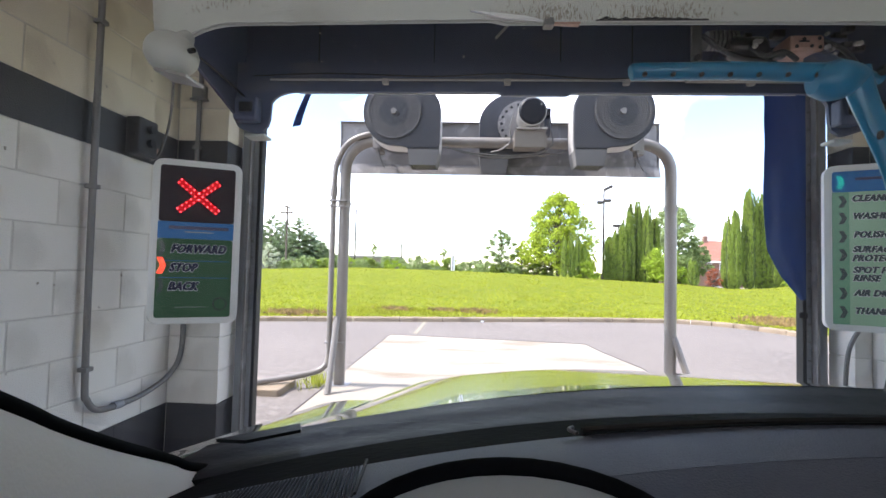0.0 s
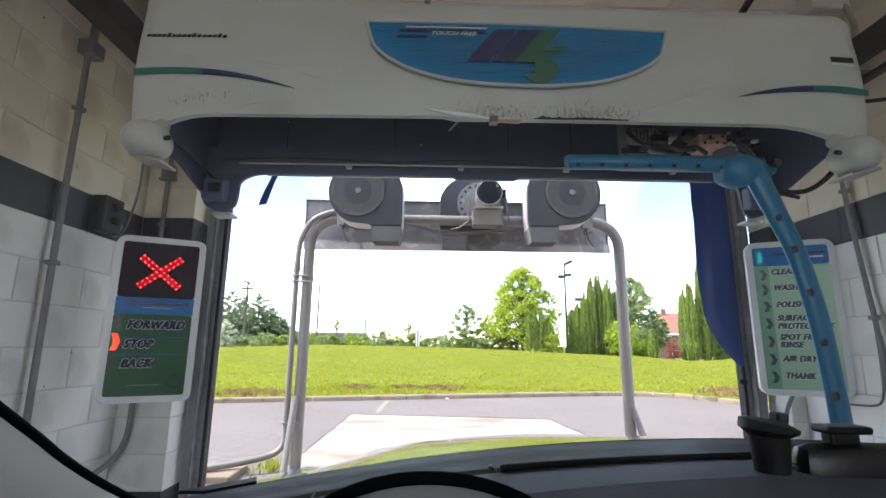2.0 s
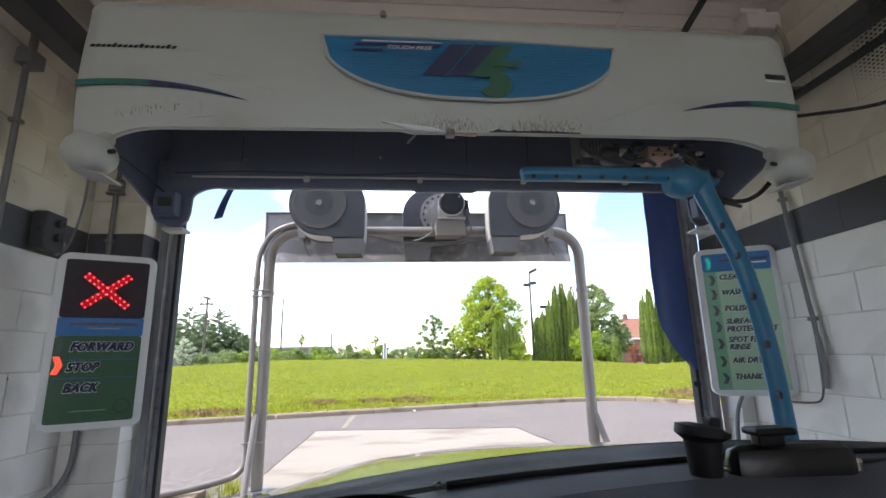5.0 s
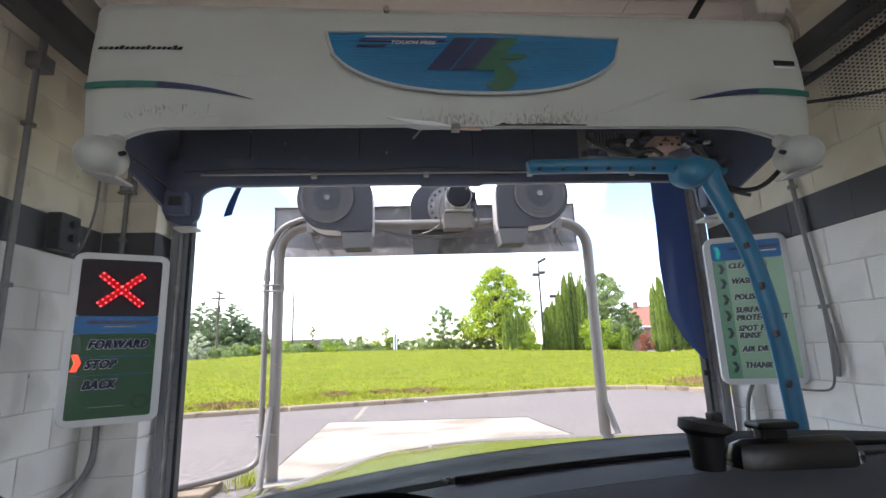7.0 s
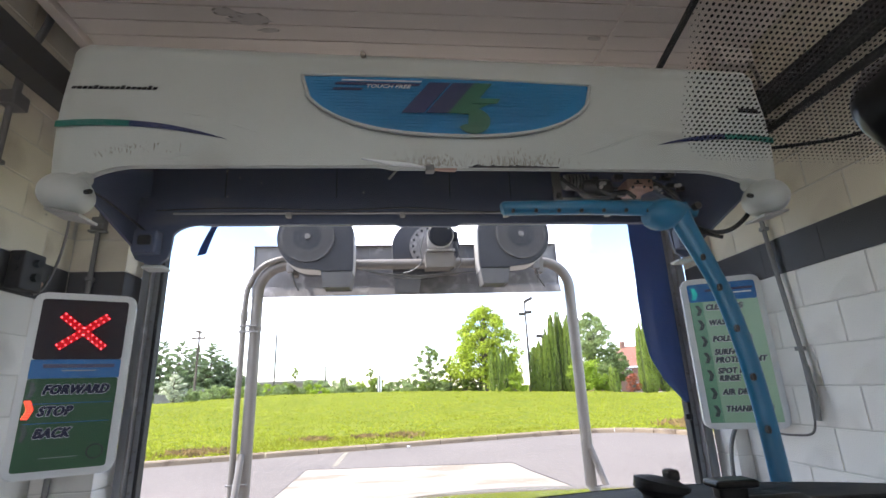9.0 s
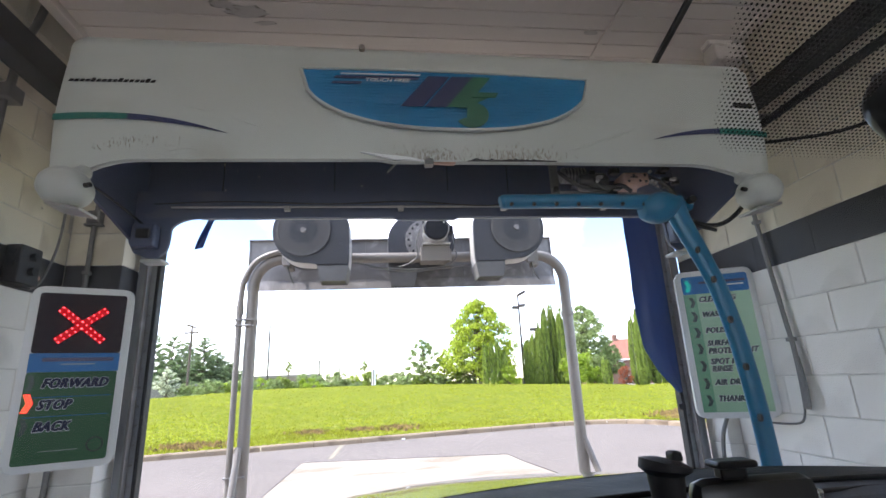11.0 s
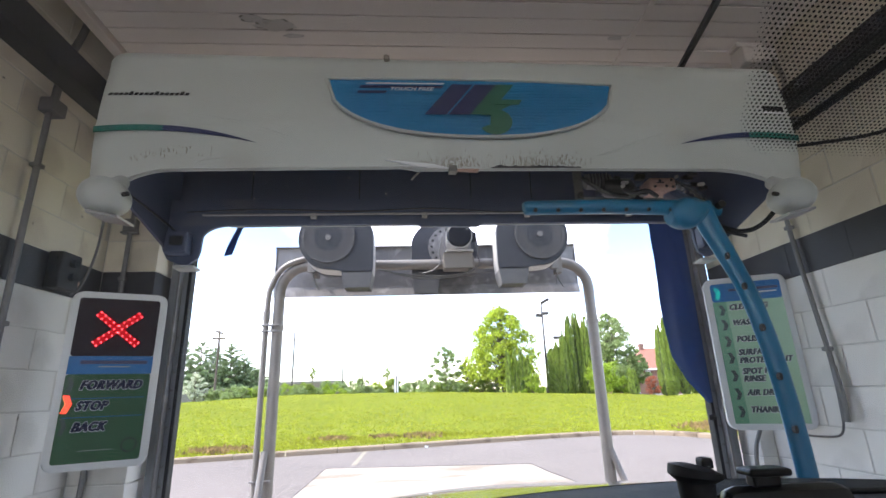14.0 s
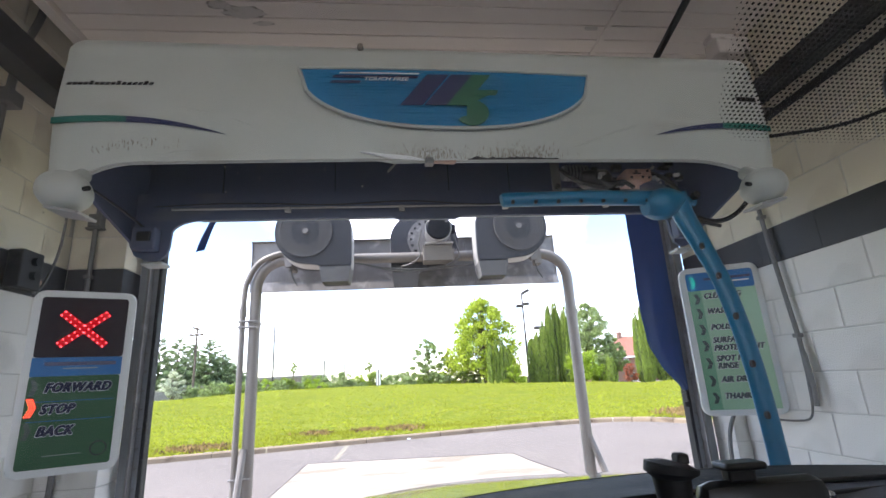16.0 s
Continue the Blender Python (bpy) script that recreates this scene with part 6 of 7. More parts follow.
def column_tree(x, y, height, radius, seed, label="tall narrow green arborvitae", n=3200, group="row of arborvitae", base=None):
    """A narrow cedar: a core coloured dark for the shade inside, wrapped in upright fluted sprays that end in several
    tips.
    """
    rnd = random.Random(seed)
    t = thing("arborvitae", label, "tree", group, at=(x, y, (ground_at(x, y) if base is None else base) - 0.05))
    part("trunk", tube(bmesh.new(), [(0, 0, 0), (0, 0, height * 0.9)], [0.09, 0.02], 7), M_BARK, t)
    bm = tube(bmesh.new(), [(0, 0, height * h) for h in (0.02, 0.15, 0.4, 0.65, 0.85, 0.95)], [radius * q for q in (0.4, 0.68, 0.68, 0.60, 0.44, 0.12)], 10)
    part("inner_foliage", bm, M_CORE, t, "solid core coloured dark as the shade inside the foliage")
    verts, faces = [], []
    lobes = [(2 * math.pi * i / 7 + rnd.uniform(-0.3, 0.3), rnd.uniform(0.84, 1.0), rnd.uniform(0.90, 1.2)) for i in range(7)]
    for _ in range(int(n * 1.6)):
        h = rnd.random() ** 0.85
        la, th, lw = lobes[rnd.randrange(7)]
        if h > th:
            continue
        off = max(-1, min(1, rnd.gauss(0, 0.45)))
        a = la + off * 0.5
        prof = min(1, h * 6 + 0.5) * (0.30 + 0.70 * (1 - (h / th) ** 4) ** 0.6) * (1 - 0.22 * h)
        r = radius * prof * lw * (1.0 - 0.34 * off * off + 0.22 * noise.noise(Vector((la * 3 + seed, h * height * 1.6, 0)))) * rnd.uniform(0.86, 1.04)
        out = Vector((math.cos(a), math.sin(a), 0))
        p = out * r + Vector((0, 0, h * height))
        up = (Vector((0, 0, 1)) + out * rnd.uniform(-0.05, 0.45)).normalized()
        side = (up.cross(out) + out * rnd.uniform(-0.5, 0.5)).normalized()
        s = rnd.uniform(0.06, 0.14)
        b = len(verts)
        verts += [tuple(p - side * s * 0.45), tuple(p + up * s * 0.4 + out * 0.03), tuple(p + side * s * 0.45), tuple(p + up * s * 1.9)]
        faces += [(b, b + 1, b + 3), (b + 1, b + 2, b + 3)]
    raw("crown", verts, faces, M_ARB, t)
    return t


def shrub(name, x, y, w, h, material, label, seed, n=3000, leaf=0.055, base=None, category="shrub"):
    rnd = random.Random(seed)
    t = thing(name, label, category, at=(x, y, (ground_at(x, y) if base is None else base) - 0.03))
    bm = bmesh.new()
    for i in range(6):
        a = i * 1.05
        tube(bm, [(0, 0, 0), (math.cos(a) * w * 0.2, math.sin(a) * w * 0.2, h * 0.45), (math.cos(a) * w * 0.35, math.sin(a) * w * 0.35, h * 0.8)], [0.03, 0.02, 0.008], 5)
    part("stems", bm, M_BARK, t)
    centres = []
    for i in range(34):
        a, q, z = rnd.uniform(0, 6.28), w * 0.42 * rnd.random() ** 0.4, h * rnd.uniform(0.12, 0.86)
        k = 1 - 0.6 * (z / h) ** 2.2
        centres.append((math.cos(a) * q * k, math.sin(a) * q * k, z, min(w, h) * rnd.uniform(0.10, 0.19)))
    v, f = leaves(centres, leaf, n, rnd, 0.8)
    raw("foliage", v, f, material, t)
    return t


def pine(x, y, height, radius, seed, label="shaggy dark green pine tree"):
    """A trunk with whorls of drooping boughs, each a flat plume of needles."""
    rnd = random.Random(seed)
    t = thing("pine_tree", label, "tree", "distant pines", at=(x, y, ground_at(x, y) - 0.3))
    part("trunk", tube(bmesh.new(), [(0, 0, 0), (0, 0, height * 0.97)], [0.16, 0.03], 7), M_BARK, t)
    centres = []
    bm = bmesh.new()
    for i in range(64):
        h = 0.06 + 0.94 * (i / 64)
        a = i * 2.4 + rnd.uniform(-0.4, 0.4)
        q = radius * (1 - h) ** 0.6 * rnd.uniform(0.5, 1.1) + 0.08
        c = Vector((math.cos(a) * q, math.sin(a) * q, h * height + 0.06 * q))
        root = Vector((0, 0, h * height * 0.97))
        for j in (0.45, 0.75, 1.0):
            centres.append((*root.lerp(c, j), (0.16 + radius * 0.15 * (1 - h)) * (1.15 - 0.45 * j)))
        tube(bm, [root, c], [0.05, 0.02], 4)
    part("limbs", bm, M_BARK, t)
    v, f = leaves(centres, 0.105, 17000, rnd, 0.5, 0.5)
    raw("crown", v, f, M_PINE, t)
    return t


FAR = 37.0
broad_tree("maple_tree", 0.182 * FAR, FAR, 6.7, 3.25, M_LEAF, "leafy bright green maple tree at the edge of the lawn", 21, n=15000, leaf=0.105, low=0.14, clumps=130)
broad_tree("young_tree", 0.066 * FAR, FAR + 1, 3.75, 1.55, M_LEAF_DULL, "airy grey-green young tree", 22, n=3600, leaf=0.085, low=0.08, clumps=52, trunk=0.06, airy=0.85)
broad_tree("young_tree", 0.112 * FAR, FAR + 2, 2.7, 1.25, M_LEAF, "small light green tree beside the maple", 23, n=2200, leaf=0.09, low=0.1, clumps=30, trunk=0.05)
for k, w, h, i in ((0.025, 1.5, 0.7, 0), (0.055, 1.8, 0.9, 1), (0.095, 2.0, 0.9, 2), (0.135, 2.2, 1.2, 3), (0.165, 1.6, 0.9, 4)):
    shrub("shrub", k * 37.5, 37.5, w, h, (M_LEAF_DULL, M_ARB)[i % 2], "low dark green shrub under the trees", 140 + i, 900, 0.08)
for i, (k, h, r) in enumerate(((0.195, 2.95, 0.19), (0.209, 3.2, 0.19), (0.222, 3.15, 0.19), (0.235, 2.5, 0.20))):
    column_tree(k * 33.2, 33.2, h * 0.93, r, 30 + i, "low narrow green arborvitae", 900)
shrub("shrub", 0.243 * 32.9, 32.9, 1.7, 1.25, M_SHRUB, "rounded lime green shrub", 40, 1900, 0.08)
for i, (k, yy, h, r) in enumerate(((0.285, 37, 3.6, 0.37), (0.299, 36.5, 3.8, 0.38), (0.313, 36.2, 4.7, 0.40), (0.328, 36.4, 5.9, 0.42), (0.346, 36.8, 6.2, 0.46), (0.364, 36.4, 5.9, 0.44), (0.380, 36.9, 5.2, 0.42))):
    column_tree(k * yy, yy, h, r, 50 + i, n=2400)
broad_tree("lawn_tree", 0.413 * 42, 42.0, 7.3, 2.9, M_LEAF_DULL, "spreading grey-green tree behind the arborvitae", 24, n=11500, leaf=0.115, low=0.16, clumps=110)
broad_tree("lawn_tree", 0.462 * 43, 43.0, 4.6, 1.5, M_LEAF_DULL, "smaller grey-green tree near the house", 29, n=2600, leaf=0.11, low=0.3, clumps=30)
shrub("shrub", 0.395 * 34, 34.0, 2.9, 2.55, M_SHRUB, "large lime green shrub in front of the arborvitae", 41, 3800, 0.085)
shrub("shrub", 0.432 * 34, 34.3, 1.4, 1.3, M_SHRUB, "broad lime green shrub on the lawn", 42, 1300, 0.08)
column_tree(0.456 * 32, 32.0, 1.75, 0.36, 58, "small dark conical evergreen", 500, "")
shrub("red_shrub", 0.496 * 33, 33.0, 1.05, 1.45, M_REDLEAF, "small red-leaved shrub on the lawn", 43, n=420, leaf=0.07)
for i, (k, yy, h, r) in enumerate(((0.525, 33.2, 4.9, 0.40), (0.541, 33.0, 5.4, 0.42), (0.568, 33.2, 6.95, 0.55), (0.591, 33.5, 6.6, 0.55), (0.614, 33.2, 6.1, 0.55), (0.640, 33.6, 5.2, 0.6), (0.670, 33.4, 6.2, 0.6))):
    column_tree(k * yy, yy, h, r, 70 + i, n=3000)
shrub("shrub", 0.66 * 31, 31.0, 1.6, 1.2, M_SHRUB, "small lime shrub at the foot of the arborvitae", 44, 1500, 0.075)
for i, (k, yy, h, r) in enumerate(((-0.50, 60, 7.8, 2.6), (-0.462, 62, 7.6, 2.7), (-0.428, 60, 7.2, 2.7), (-0.398, 63, 6.9, 2.4), (-0.368, 60, 6.9, 2.5), (-0.342, 61, 5.3, 2.3), (-0.318, 60, 3.9, 2.0), (-0.298, 62, 2.9, 1.8), (-0.56, 62, 8.0, 2.8))):
    pine(k * yy, yy, h * 1.12, r * 1.5, 90 + i)
broad_tree("blossom_tree", -0.434 * 44, 44.0, 2.75, 1.35, M_BLOSSOM, "small tree covered in white blossom", 25, n=2000, leaf=0.10, low=0.25, clumps=34, trunk=0.07)
for i in range(30):
    k = -0.40 + 0.49 * i / 29
    yy = 44 + 3 * math.sin(i * 1.7)
    shrub("hedge_shrub", k * yy, yy, 2.2 + 0.6 * math.sin(i * 2.3), 1.35 + 0.45 * math.sin(i * 3.1) - 0.04 * max(0, i - 16), (M_LEAF_DULL, M_ARB, M_LEAF_DULL, M_LEAF_DULL, M_SHRUB)[i % 5], "rough green shrub in the hedge behind the lawn", 110 + i, 1100, 0.095)
for k, yy, h in ((-0.205, 50, 3.3), (-0.056, 50, 3.0)):
    broad_tree("sapling", k * yy, yy, h, 0.5, M_ARB, "thin sapling standing above the hedge", int(200 + 90 * k), n=150, leaf=0.12, low=0.70, clumps=9, trunk=0.05, airy=1.3)

# ---- poles, house and far things ----
lx, ly = 0.275 * 38.0, 38.0
lz = ground_at(lx, ly)
lamp = thing("street_lamp", "dark floodlight pole beside the arborvitae", "street lamp")
part("pole", tube(bmesh.new(), [(lx, ly, lz), (lx, ly, 7.75)], [0.105, 0.065], 10), M_DARKPOLE, lamp)
part("base", tube(bmesh.new(), [(lx, ly, lz - 0.1), (lx, ly, lz + 0.55)], 0.20, 12), M_CONCRETE, lamp, "pale concrete base")
for dx, dz, tilt, half in ((0.30, 1.05, -27, 0.36), (0.27, 0.05, -3, 0.25), (-0.30, -0.10, 4, 0.22)):
    bm = box(bmesh.new(), -half, half, -0.2, 0.2, -0.11, 0.11, 0.03, pose(lx + dx, ly, 6.9 + dz, 0, tilt, 0))
    head = part("flood_head", bm, M_DARKPOLE, lamp, "box floodlight head")
    part("lens", box(bmesh.new(), -half * 0.85, half * 0.85, -0.17, 0.17, -0.125, -0.112, 0.003, pose(lx + dx, ly, 6.9 + dz, 0, tilt, 0)), M_WHITECABLE, head, "pale lamp glass")
    part("arm", tube(bmesh.new(), [(lx, ly, 6.75 + dz * 0.8), (lx + dx * 0.5, ly, 6.9 + dz)], 0.045, 6), M_DARKPOLE, lamp)
lamp2 = thing("street_lamp", "far lamp post seen between the arborvitae", "street lamp")
part("pole", tube(bmesh.new(), [(0.306 * 60, 60, -1), (0.306 * 60, 60, 7.0)], 0.07, 8), M_DARKPOLE, lamp2)
part("flood_head", boxed(0.306 * 60 - 0.7, 0.306 * 60 + 0.7, 59.8, 60.2, 6.9, 7.3, 0.05), M_DARKPOLE, lamp2)
ux, uy = -0.396 * 55, 55.0
util = thing("utility_pole", "weathered wooden utility pole with two crossarms", "utility pole")
part("pole", tube(bmesh.new(), [(ux + 0.05, uy, -1.5), (ux, uy, 8.3)], [0.16, 0.11], 8), M_WOODPOLE, util)
for z, tilt, half in ((8.1, 20, 0.5), (7.42, 0, 0.75)):
    part("crossarm", box(bmesh.new(), -half, half, -0.08, 0.08, -0.10, 0.10, 0.01, pose(ux, uy - 0.15, z, 0, tilt, 0)), M_WOODPOLE, util)
for x in (-0.6, 0.6):
    part("insulator", tube(bmesh.new(), [(ux + x, uy - 0.15, 7.48), (ux + x, uy - 0.15, 7.66)], 0.05, 6), M_CONDUIT, util)
for dx, z in ((-1.5, 1.0), (2.2, 6.1)):
    part("guy_wire", tube(bmesh.new(), [(ux, uy - 0.1, 6.4), (ux + dx, uy - 0.1, z)], 0.022, 5), M_WHITECABLE, util)
fence = thing("fence", "grey board fence under the far trees", "fence")
for i in range(34):
    x = -23.4 + i * 0.16
    part("board", boxed(x, x + 0.13, 50.0, 50.03, 0.4, 1.62 + 0.05 * math.sin(i * 1.9) + 0.02 * i * 0.5, 0.006), M_FENCE, fence)
for x in (-23.4, -21.5, -19.6, -18.1):
    part("fence_post", boxed(x, x + 0.1, 50.04, 50.14, 0.3, 1.75, 0.01), M_WOODPOLE, fence)
for k, yy, z0, z1 in ((-0.145, 90, -2, 5.8), (-0.105, 120, -3, 6.5), (-0.245, 75, -1.5, 10.5)):
    t = thing("far_post", "thin dark post far behind the hedge", "post")
    part("pole", tube(bmesh.new(), [(k * yy, yy, z0), (k * yy, yy, z1)], 0.12, 6), M_DARKPOLE, t)
marker = thing("marker_post", "white marker post at the edge of the lawn", "post", at=(-0.037 * 36, 36.0, ground_at(-0.037 * 36, 36.0)))
part("post_body", boxed(-0.14, -0.04, -0.06, 0.06, -0.1, 1.35, 0.015), M_WHITE_INK, marker)
part("post_body", boxed(0.05, 0.14, -0.06, 0.06, -0.1, 1.30, 0.015), M_WHITE_INK, marker)
part("board", boxed(-0.039, 0.049, -0.02, 0.02, 0.12, 1.25, 0.004), M_FARROOF, marker)

house = thing("house", "red-brown brick house with a terracotta hipped roof", "house")
hx, hy = 40.0, 80.0
part("wall", boxed(hx - 6.0, hx + 4.5, hy, hy + 9, -3.0, 3.6), M_BRICK, house)
bm = bmesh.new()
e = [bm.verts.new(p) for p in ((hx - 2.6, hy - 0.5, 3.5), (hx + 5.2, hy - 0.5, 3.5), (hx + 5.2, hy + 9.5, 3.5), (hx - 2.6, hy + 9.5, 3.5), (hx + 0.6, hy + 4.5, 7.2), (hx + 3.4, hy + 4.5, 7.2))]
for f in ((0, 1, 5, 4), (1, 2, 5), (2, 3, 4, 5), (3, 0, 4), (3, 2, 1, 0)):
    bm.faces.new([e[k] for k in f])
roof = part("roof", bm, M_ROOF, house, "terracotta hipped roof")
part("chimney", boxed(hx + 0.2, hx + 0.9, hy + 4, hy + 4.7, 6.4, 8.0, 0.03), M_BRICK, roof)
part("fascia", boxed(hx - 6.1, hx + 5.2, hy - 0.55, hy - 0.35, 3.25, 3.55), M_WHITE_INK, house, "white fascia board")
part("porch", boxed(hx - 7.5, hx + 1.0, hy - 4.0, hy - 0.4, -3.0, 1.6), M_BRICK, house, "low brick front wing")
part("porch_roof", boxed(hx - 7.8, hx + 1.2, hy - 4.3, hy - 0.3, 1.6, 1.9), M_FARROOF, house)
for x in (hx - 4.6, hx - 2.9, hx - 0.9, hx + 1.2, hx + 3.0):
    w = part("window", boxed(x - 0.45, x + 0.45, hy - 0.06, hy + 0.1, 2.0, 3.1), M_WHITE_INK, house, "white framed window")
    part("pane", boxed(x - 0.36, x + 0.36, hy - 0.08, hy - 0.05, 2.08, 3.02), M_PANE, w)
for x in (hx - 5.2, hx - 1.9):
    w = part("window", boxed(x - 0.6, x + 0.6, hy - 4.06, hy - 3.9, -0.5, 0.8), M_WHITE_INK, house, "white framed window")
    part("pane", boxed(x - 0.54, x + 0.54, hy - 4.09, hy - 4.05, -0.44, 0.74), M_PANE, w)
lot = part("car_park", boxed(0.40 * 60, 0.60 * 60, 50.0, 66.0, -0.9, -0.35), M_CONCRETE)
tagged(lot, "pale paved strip in front of the house", "pavement", kind="structure")
shed = thing("far_building", "long low pale building beyond the hedge", "building")
part("wall", boxed(-34, -18, 118, 126, -4, 3.5), M_FARROOF, shed)
part("roof", boxed(-34.5, -17.5, 117.5, 126.5, 3.5, 4.0), M_STEEL, shed)

# ---- the car round the camera ----
car = thing("car", "dark car with a glossy bonnet seen from the driver's seat", "car")
CX = 0.42


def dash_edge(x):
    return 0.748 - 0.27 * ((x - 0.6) / 0.97) ** 2


def bonnet_rear(x):
    return 0.945 - 0.30 * (x - 0.70) ** 2


def bonnet(u, v):
    s = 2 * u - 1
    m = max(0, abs(s) - 0.8) / 0.2
    rear = Vector((CX + 0.865 * s, bonnet_rear(CX + 0.865 * s), 1.0505 - 0.030 * abs(s) ** 3))
    crest = Vector((0.3485 + 0.700 * s, 1.3795 - 0.2775 * s * s - 0.168 * m, 0.980 - 0.0252 * abs(s) ** 3))
    front = Vector((CX + 0.856 * s, 1.68 - 0.33 * s * s - 0.20 * m, 0.855))
    if v > 0.8:
        k = (v - 0.8) / 0.2
        p = crest.lerp(front, k)
        p.z += 0.03 * math.sin(math.pi * k) * (1 - k)
        return tuple(p)
    k = v / 0.8
    p = rear.lerp(crest, k)
    p.z += 0.0015 * math.sin(math.pi * k) + 0.004 * math.exp(-((abs(s) - 0.66) / 0.10) ** 2) * (0.3 + 0.7 * k)
    return tuple(p)


part("bonnet", thick(sheet(bmesh.new(), bonnet, 64, 44), 0.01), M_CAR_PAINT, car, "glossy dark bonnet mirroring the lawn", smooth=True)
for s in (-1, 1):
    bm = sheet(bmesh.new(), lambda u, v: (CX + s * (0.85 + 0.20 * u - 0.10 * v), 0.36 + 0.72 * v, 1.045 - 0.097 * v - 0.03 * u * u - 0.05 * u ** 6), 14, 20)
    part("wing", thick(bm, 0.006), M_CAR_PAINT, car, "glossy dark front wing", smooth=True)
part("nose", thick(sheet(bmesh.new(), lambda u, v: (CX + 0.855 * (2 * u - 1), 1.68 - 0.33 * (2 * u - 1) ** 2 - 0.20 * max(0, abs(2 * u - 1) - 0.8) / 0.2 + 0.04 * math.sin(v * 2), 0.845 - 0.55 * v), 30, 8), 0.006), M_CAR_PAINT, car, smooth=True)
part("underside", boxed(CX - 0.80, CX + 0.80, -2.6, 1.2, 0.24, 0.32), M_RUBBER, car)


def cowl(u, v):
    x = -0.44 + 1.72 * u
    a, b = dash_edge(x) - 0.045, bonnet_rear(x) - 0.004
    return (x, a + (b - a) * v, 1.058 - 0.008 * v - 0.02 * abs(2 * u - 1) ** 3 + 0.001 * math.sin(v * 12))


part("cowl", thick(sheet(bmesh.new(), cowl, 40, 10), 0.006), M_COWL, car, "black plastic cowl below the windscreen", smooth=True)
plate = [(-0.402, 0.500, 1.053), (-0.322, 0.567, 1.054), (-0.310, 0.534, 1.057), (-0.362, 0.492, 1.056)]
bm = bmesh.new()
bm.faces.new([bm.verts.new(p) for p in plate])
cap = part("cowl_cap", thick(bm, 0.004), M_COWL, car, "loose black cap at the cowl's end")
part("cap_edge", tube(bmesh.new(), [(x, y, z + 0.002) for x, y, z in plate[:3]], 0.0013, 6), M_CONDUIT, cap)

def dash_strip(y_a, y_b, z_a, z_b, bulge=0.0):
    def f(u, v):
        x = -0.365 + 1.65 * u
        return (x, dash_edge(x) + y_a + (y_b - y_a) * v, z_a + (z_b - z_a) * v + bulge * math.sin(math.pi * v) - 0.02 * abs(2 * u - 1) ** 4)
    return thick(sheet(bmesh.new(), f, 44, 8), 0.006)


dash = part("dashboard", dash_strip(-0.185, -0.30, 1.092, 1.098, 0.002), M_DASH, car, "dark blue-grey grained dashboard", smooth=True)
part("dash_front", dash_strip(-0.040, -0.184, 1.062, 1.090), M_DASH_BLACK, dash, "black front edge of the dashboard", smooth=True)
part("dash_near", dash_strip(-0.301, -0.50, 1.098, 1.02, 0.012), M_DASH, dash, smooth=True)
part("defrost_vent", tube(bmesh.new(), [(x, dash_edge(x) - 0.185, 1.094) for x in [0.025 + i * 0.04 for i in range(26)]], 0.006, 6, flat=0.5), M_RUBBER, dash, "long black defroster slot")
part("vent_edge", tube(bmesh.new(), [(x, dash_edge(x) - 0.197, 1.0965) for x in [0.025 + i * 0.04 for i in range(26)]], 0.0018, 6), M_COWL, dash)
part("vent_end", tube(bmesh.new(), curve_pts([(0.016, dash_edge(0.016) - 0.176, 1.097), (0.010, dash_edge(0.016) - 0.187, 1.098), (0.016, dash_edge(0.016) - 0.198, 1.098)], 4), 0.0022, 8), M_CONDUIT, dash, "satin end of the slot")
bm = bmesh.new()
for i in range(36):
    for j in range(17):
        x = -0.305 + i * 0.003 + 0.0006 * j
        yy = dash_edge(x) - 0.192 - j * 0.0044
        k = (0.007 + 0.0044 * j) / 0.115
        z = 1.092 + 0.006 * k + 0.002 * math.sin(math.pi * k) - 0.02 * abs(2 * (x + 0.365) / 1.65 - 1) ** 4
        box(bm, x, x + 0.0019, yy, yy + 0.0028, z - 0.002, z + 0.0008)
tagged(part("speaker_grille", bm, M_COWL, dash, "black perforated speaker grille"), kind="stuff")
part("grille_rim", tube(bmesh.new(), [(-0.193, dash_edge(-0.193) - 0.188, 1.0895), (-0.186, dash_edge(-0.186) - 0.268, 1.0945)], 0.0014, 6), M_COWL, dash)
part("gauge_hood", tube(bmesh.new(), [(-0.066 + 0.142 * math.cos(radians(a)), 0.27, 1.040 + 0.094 * math.sin(radians(a))) for a in range(-10, 191, 8)], 0.006, 10), M_DASH_BLACK, dash, "black rim round the gauges", smooth=True)
part("gauge_face", prism(bmesh.new(), [(-0.066 + 0.136 * math.cos(radians(a)), 1.040 + 0.088 * math.sin(radians(a))) for a in range(0, 181, 12)], 0.274, 0.280), M_DIAL, dash, "pale gauge face")
wheel = [(-0.06 + 0.185 * math.cos(a), 0.16 + 0.06 * math.sin(a), 0.86 + 0.17 * math.sin(a)) for a in (2 * math.pi * k / 40 for k in range(41))]
part("steering_wheel", tube(bmesh.new(), wheel, 0.014, 10), M_DASH_BLACK, car, "black steering wheel", smooth=True)
part("wheel_hub", boxed(-0.14, 0.02, 0.14, 0.20, 0.78, 0.92, 0.03), M_DASH_BLACK, car)

# windscreen and pillars
WS0, WS1 = (0.70, 1.036), (-0.36, 1.51)


def screen_y(x, v):
    return WS0[0] + (WS1[0] - WS0[0]) * v - 0.17 * abs((x - CX) / 0.88) ** 3


def screen(u, v):
    x = -0.44 + 1.72 * u
    return (x, screen_y(x, v), WS0[1] + (WS1[1] - WS0[1]) * v)


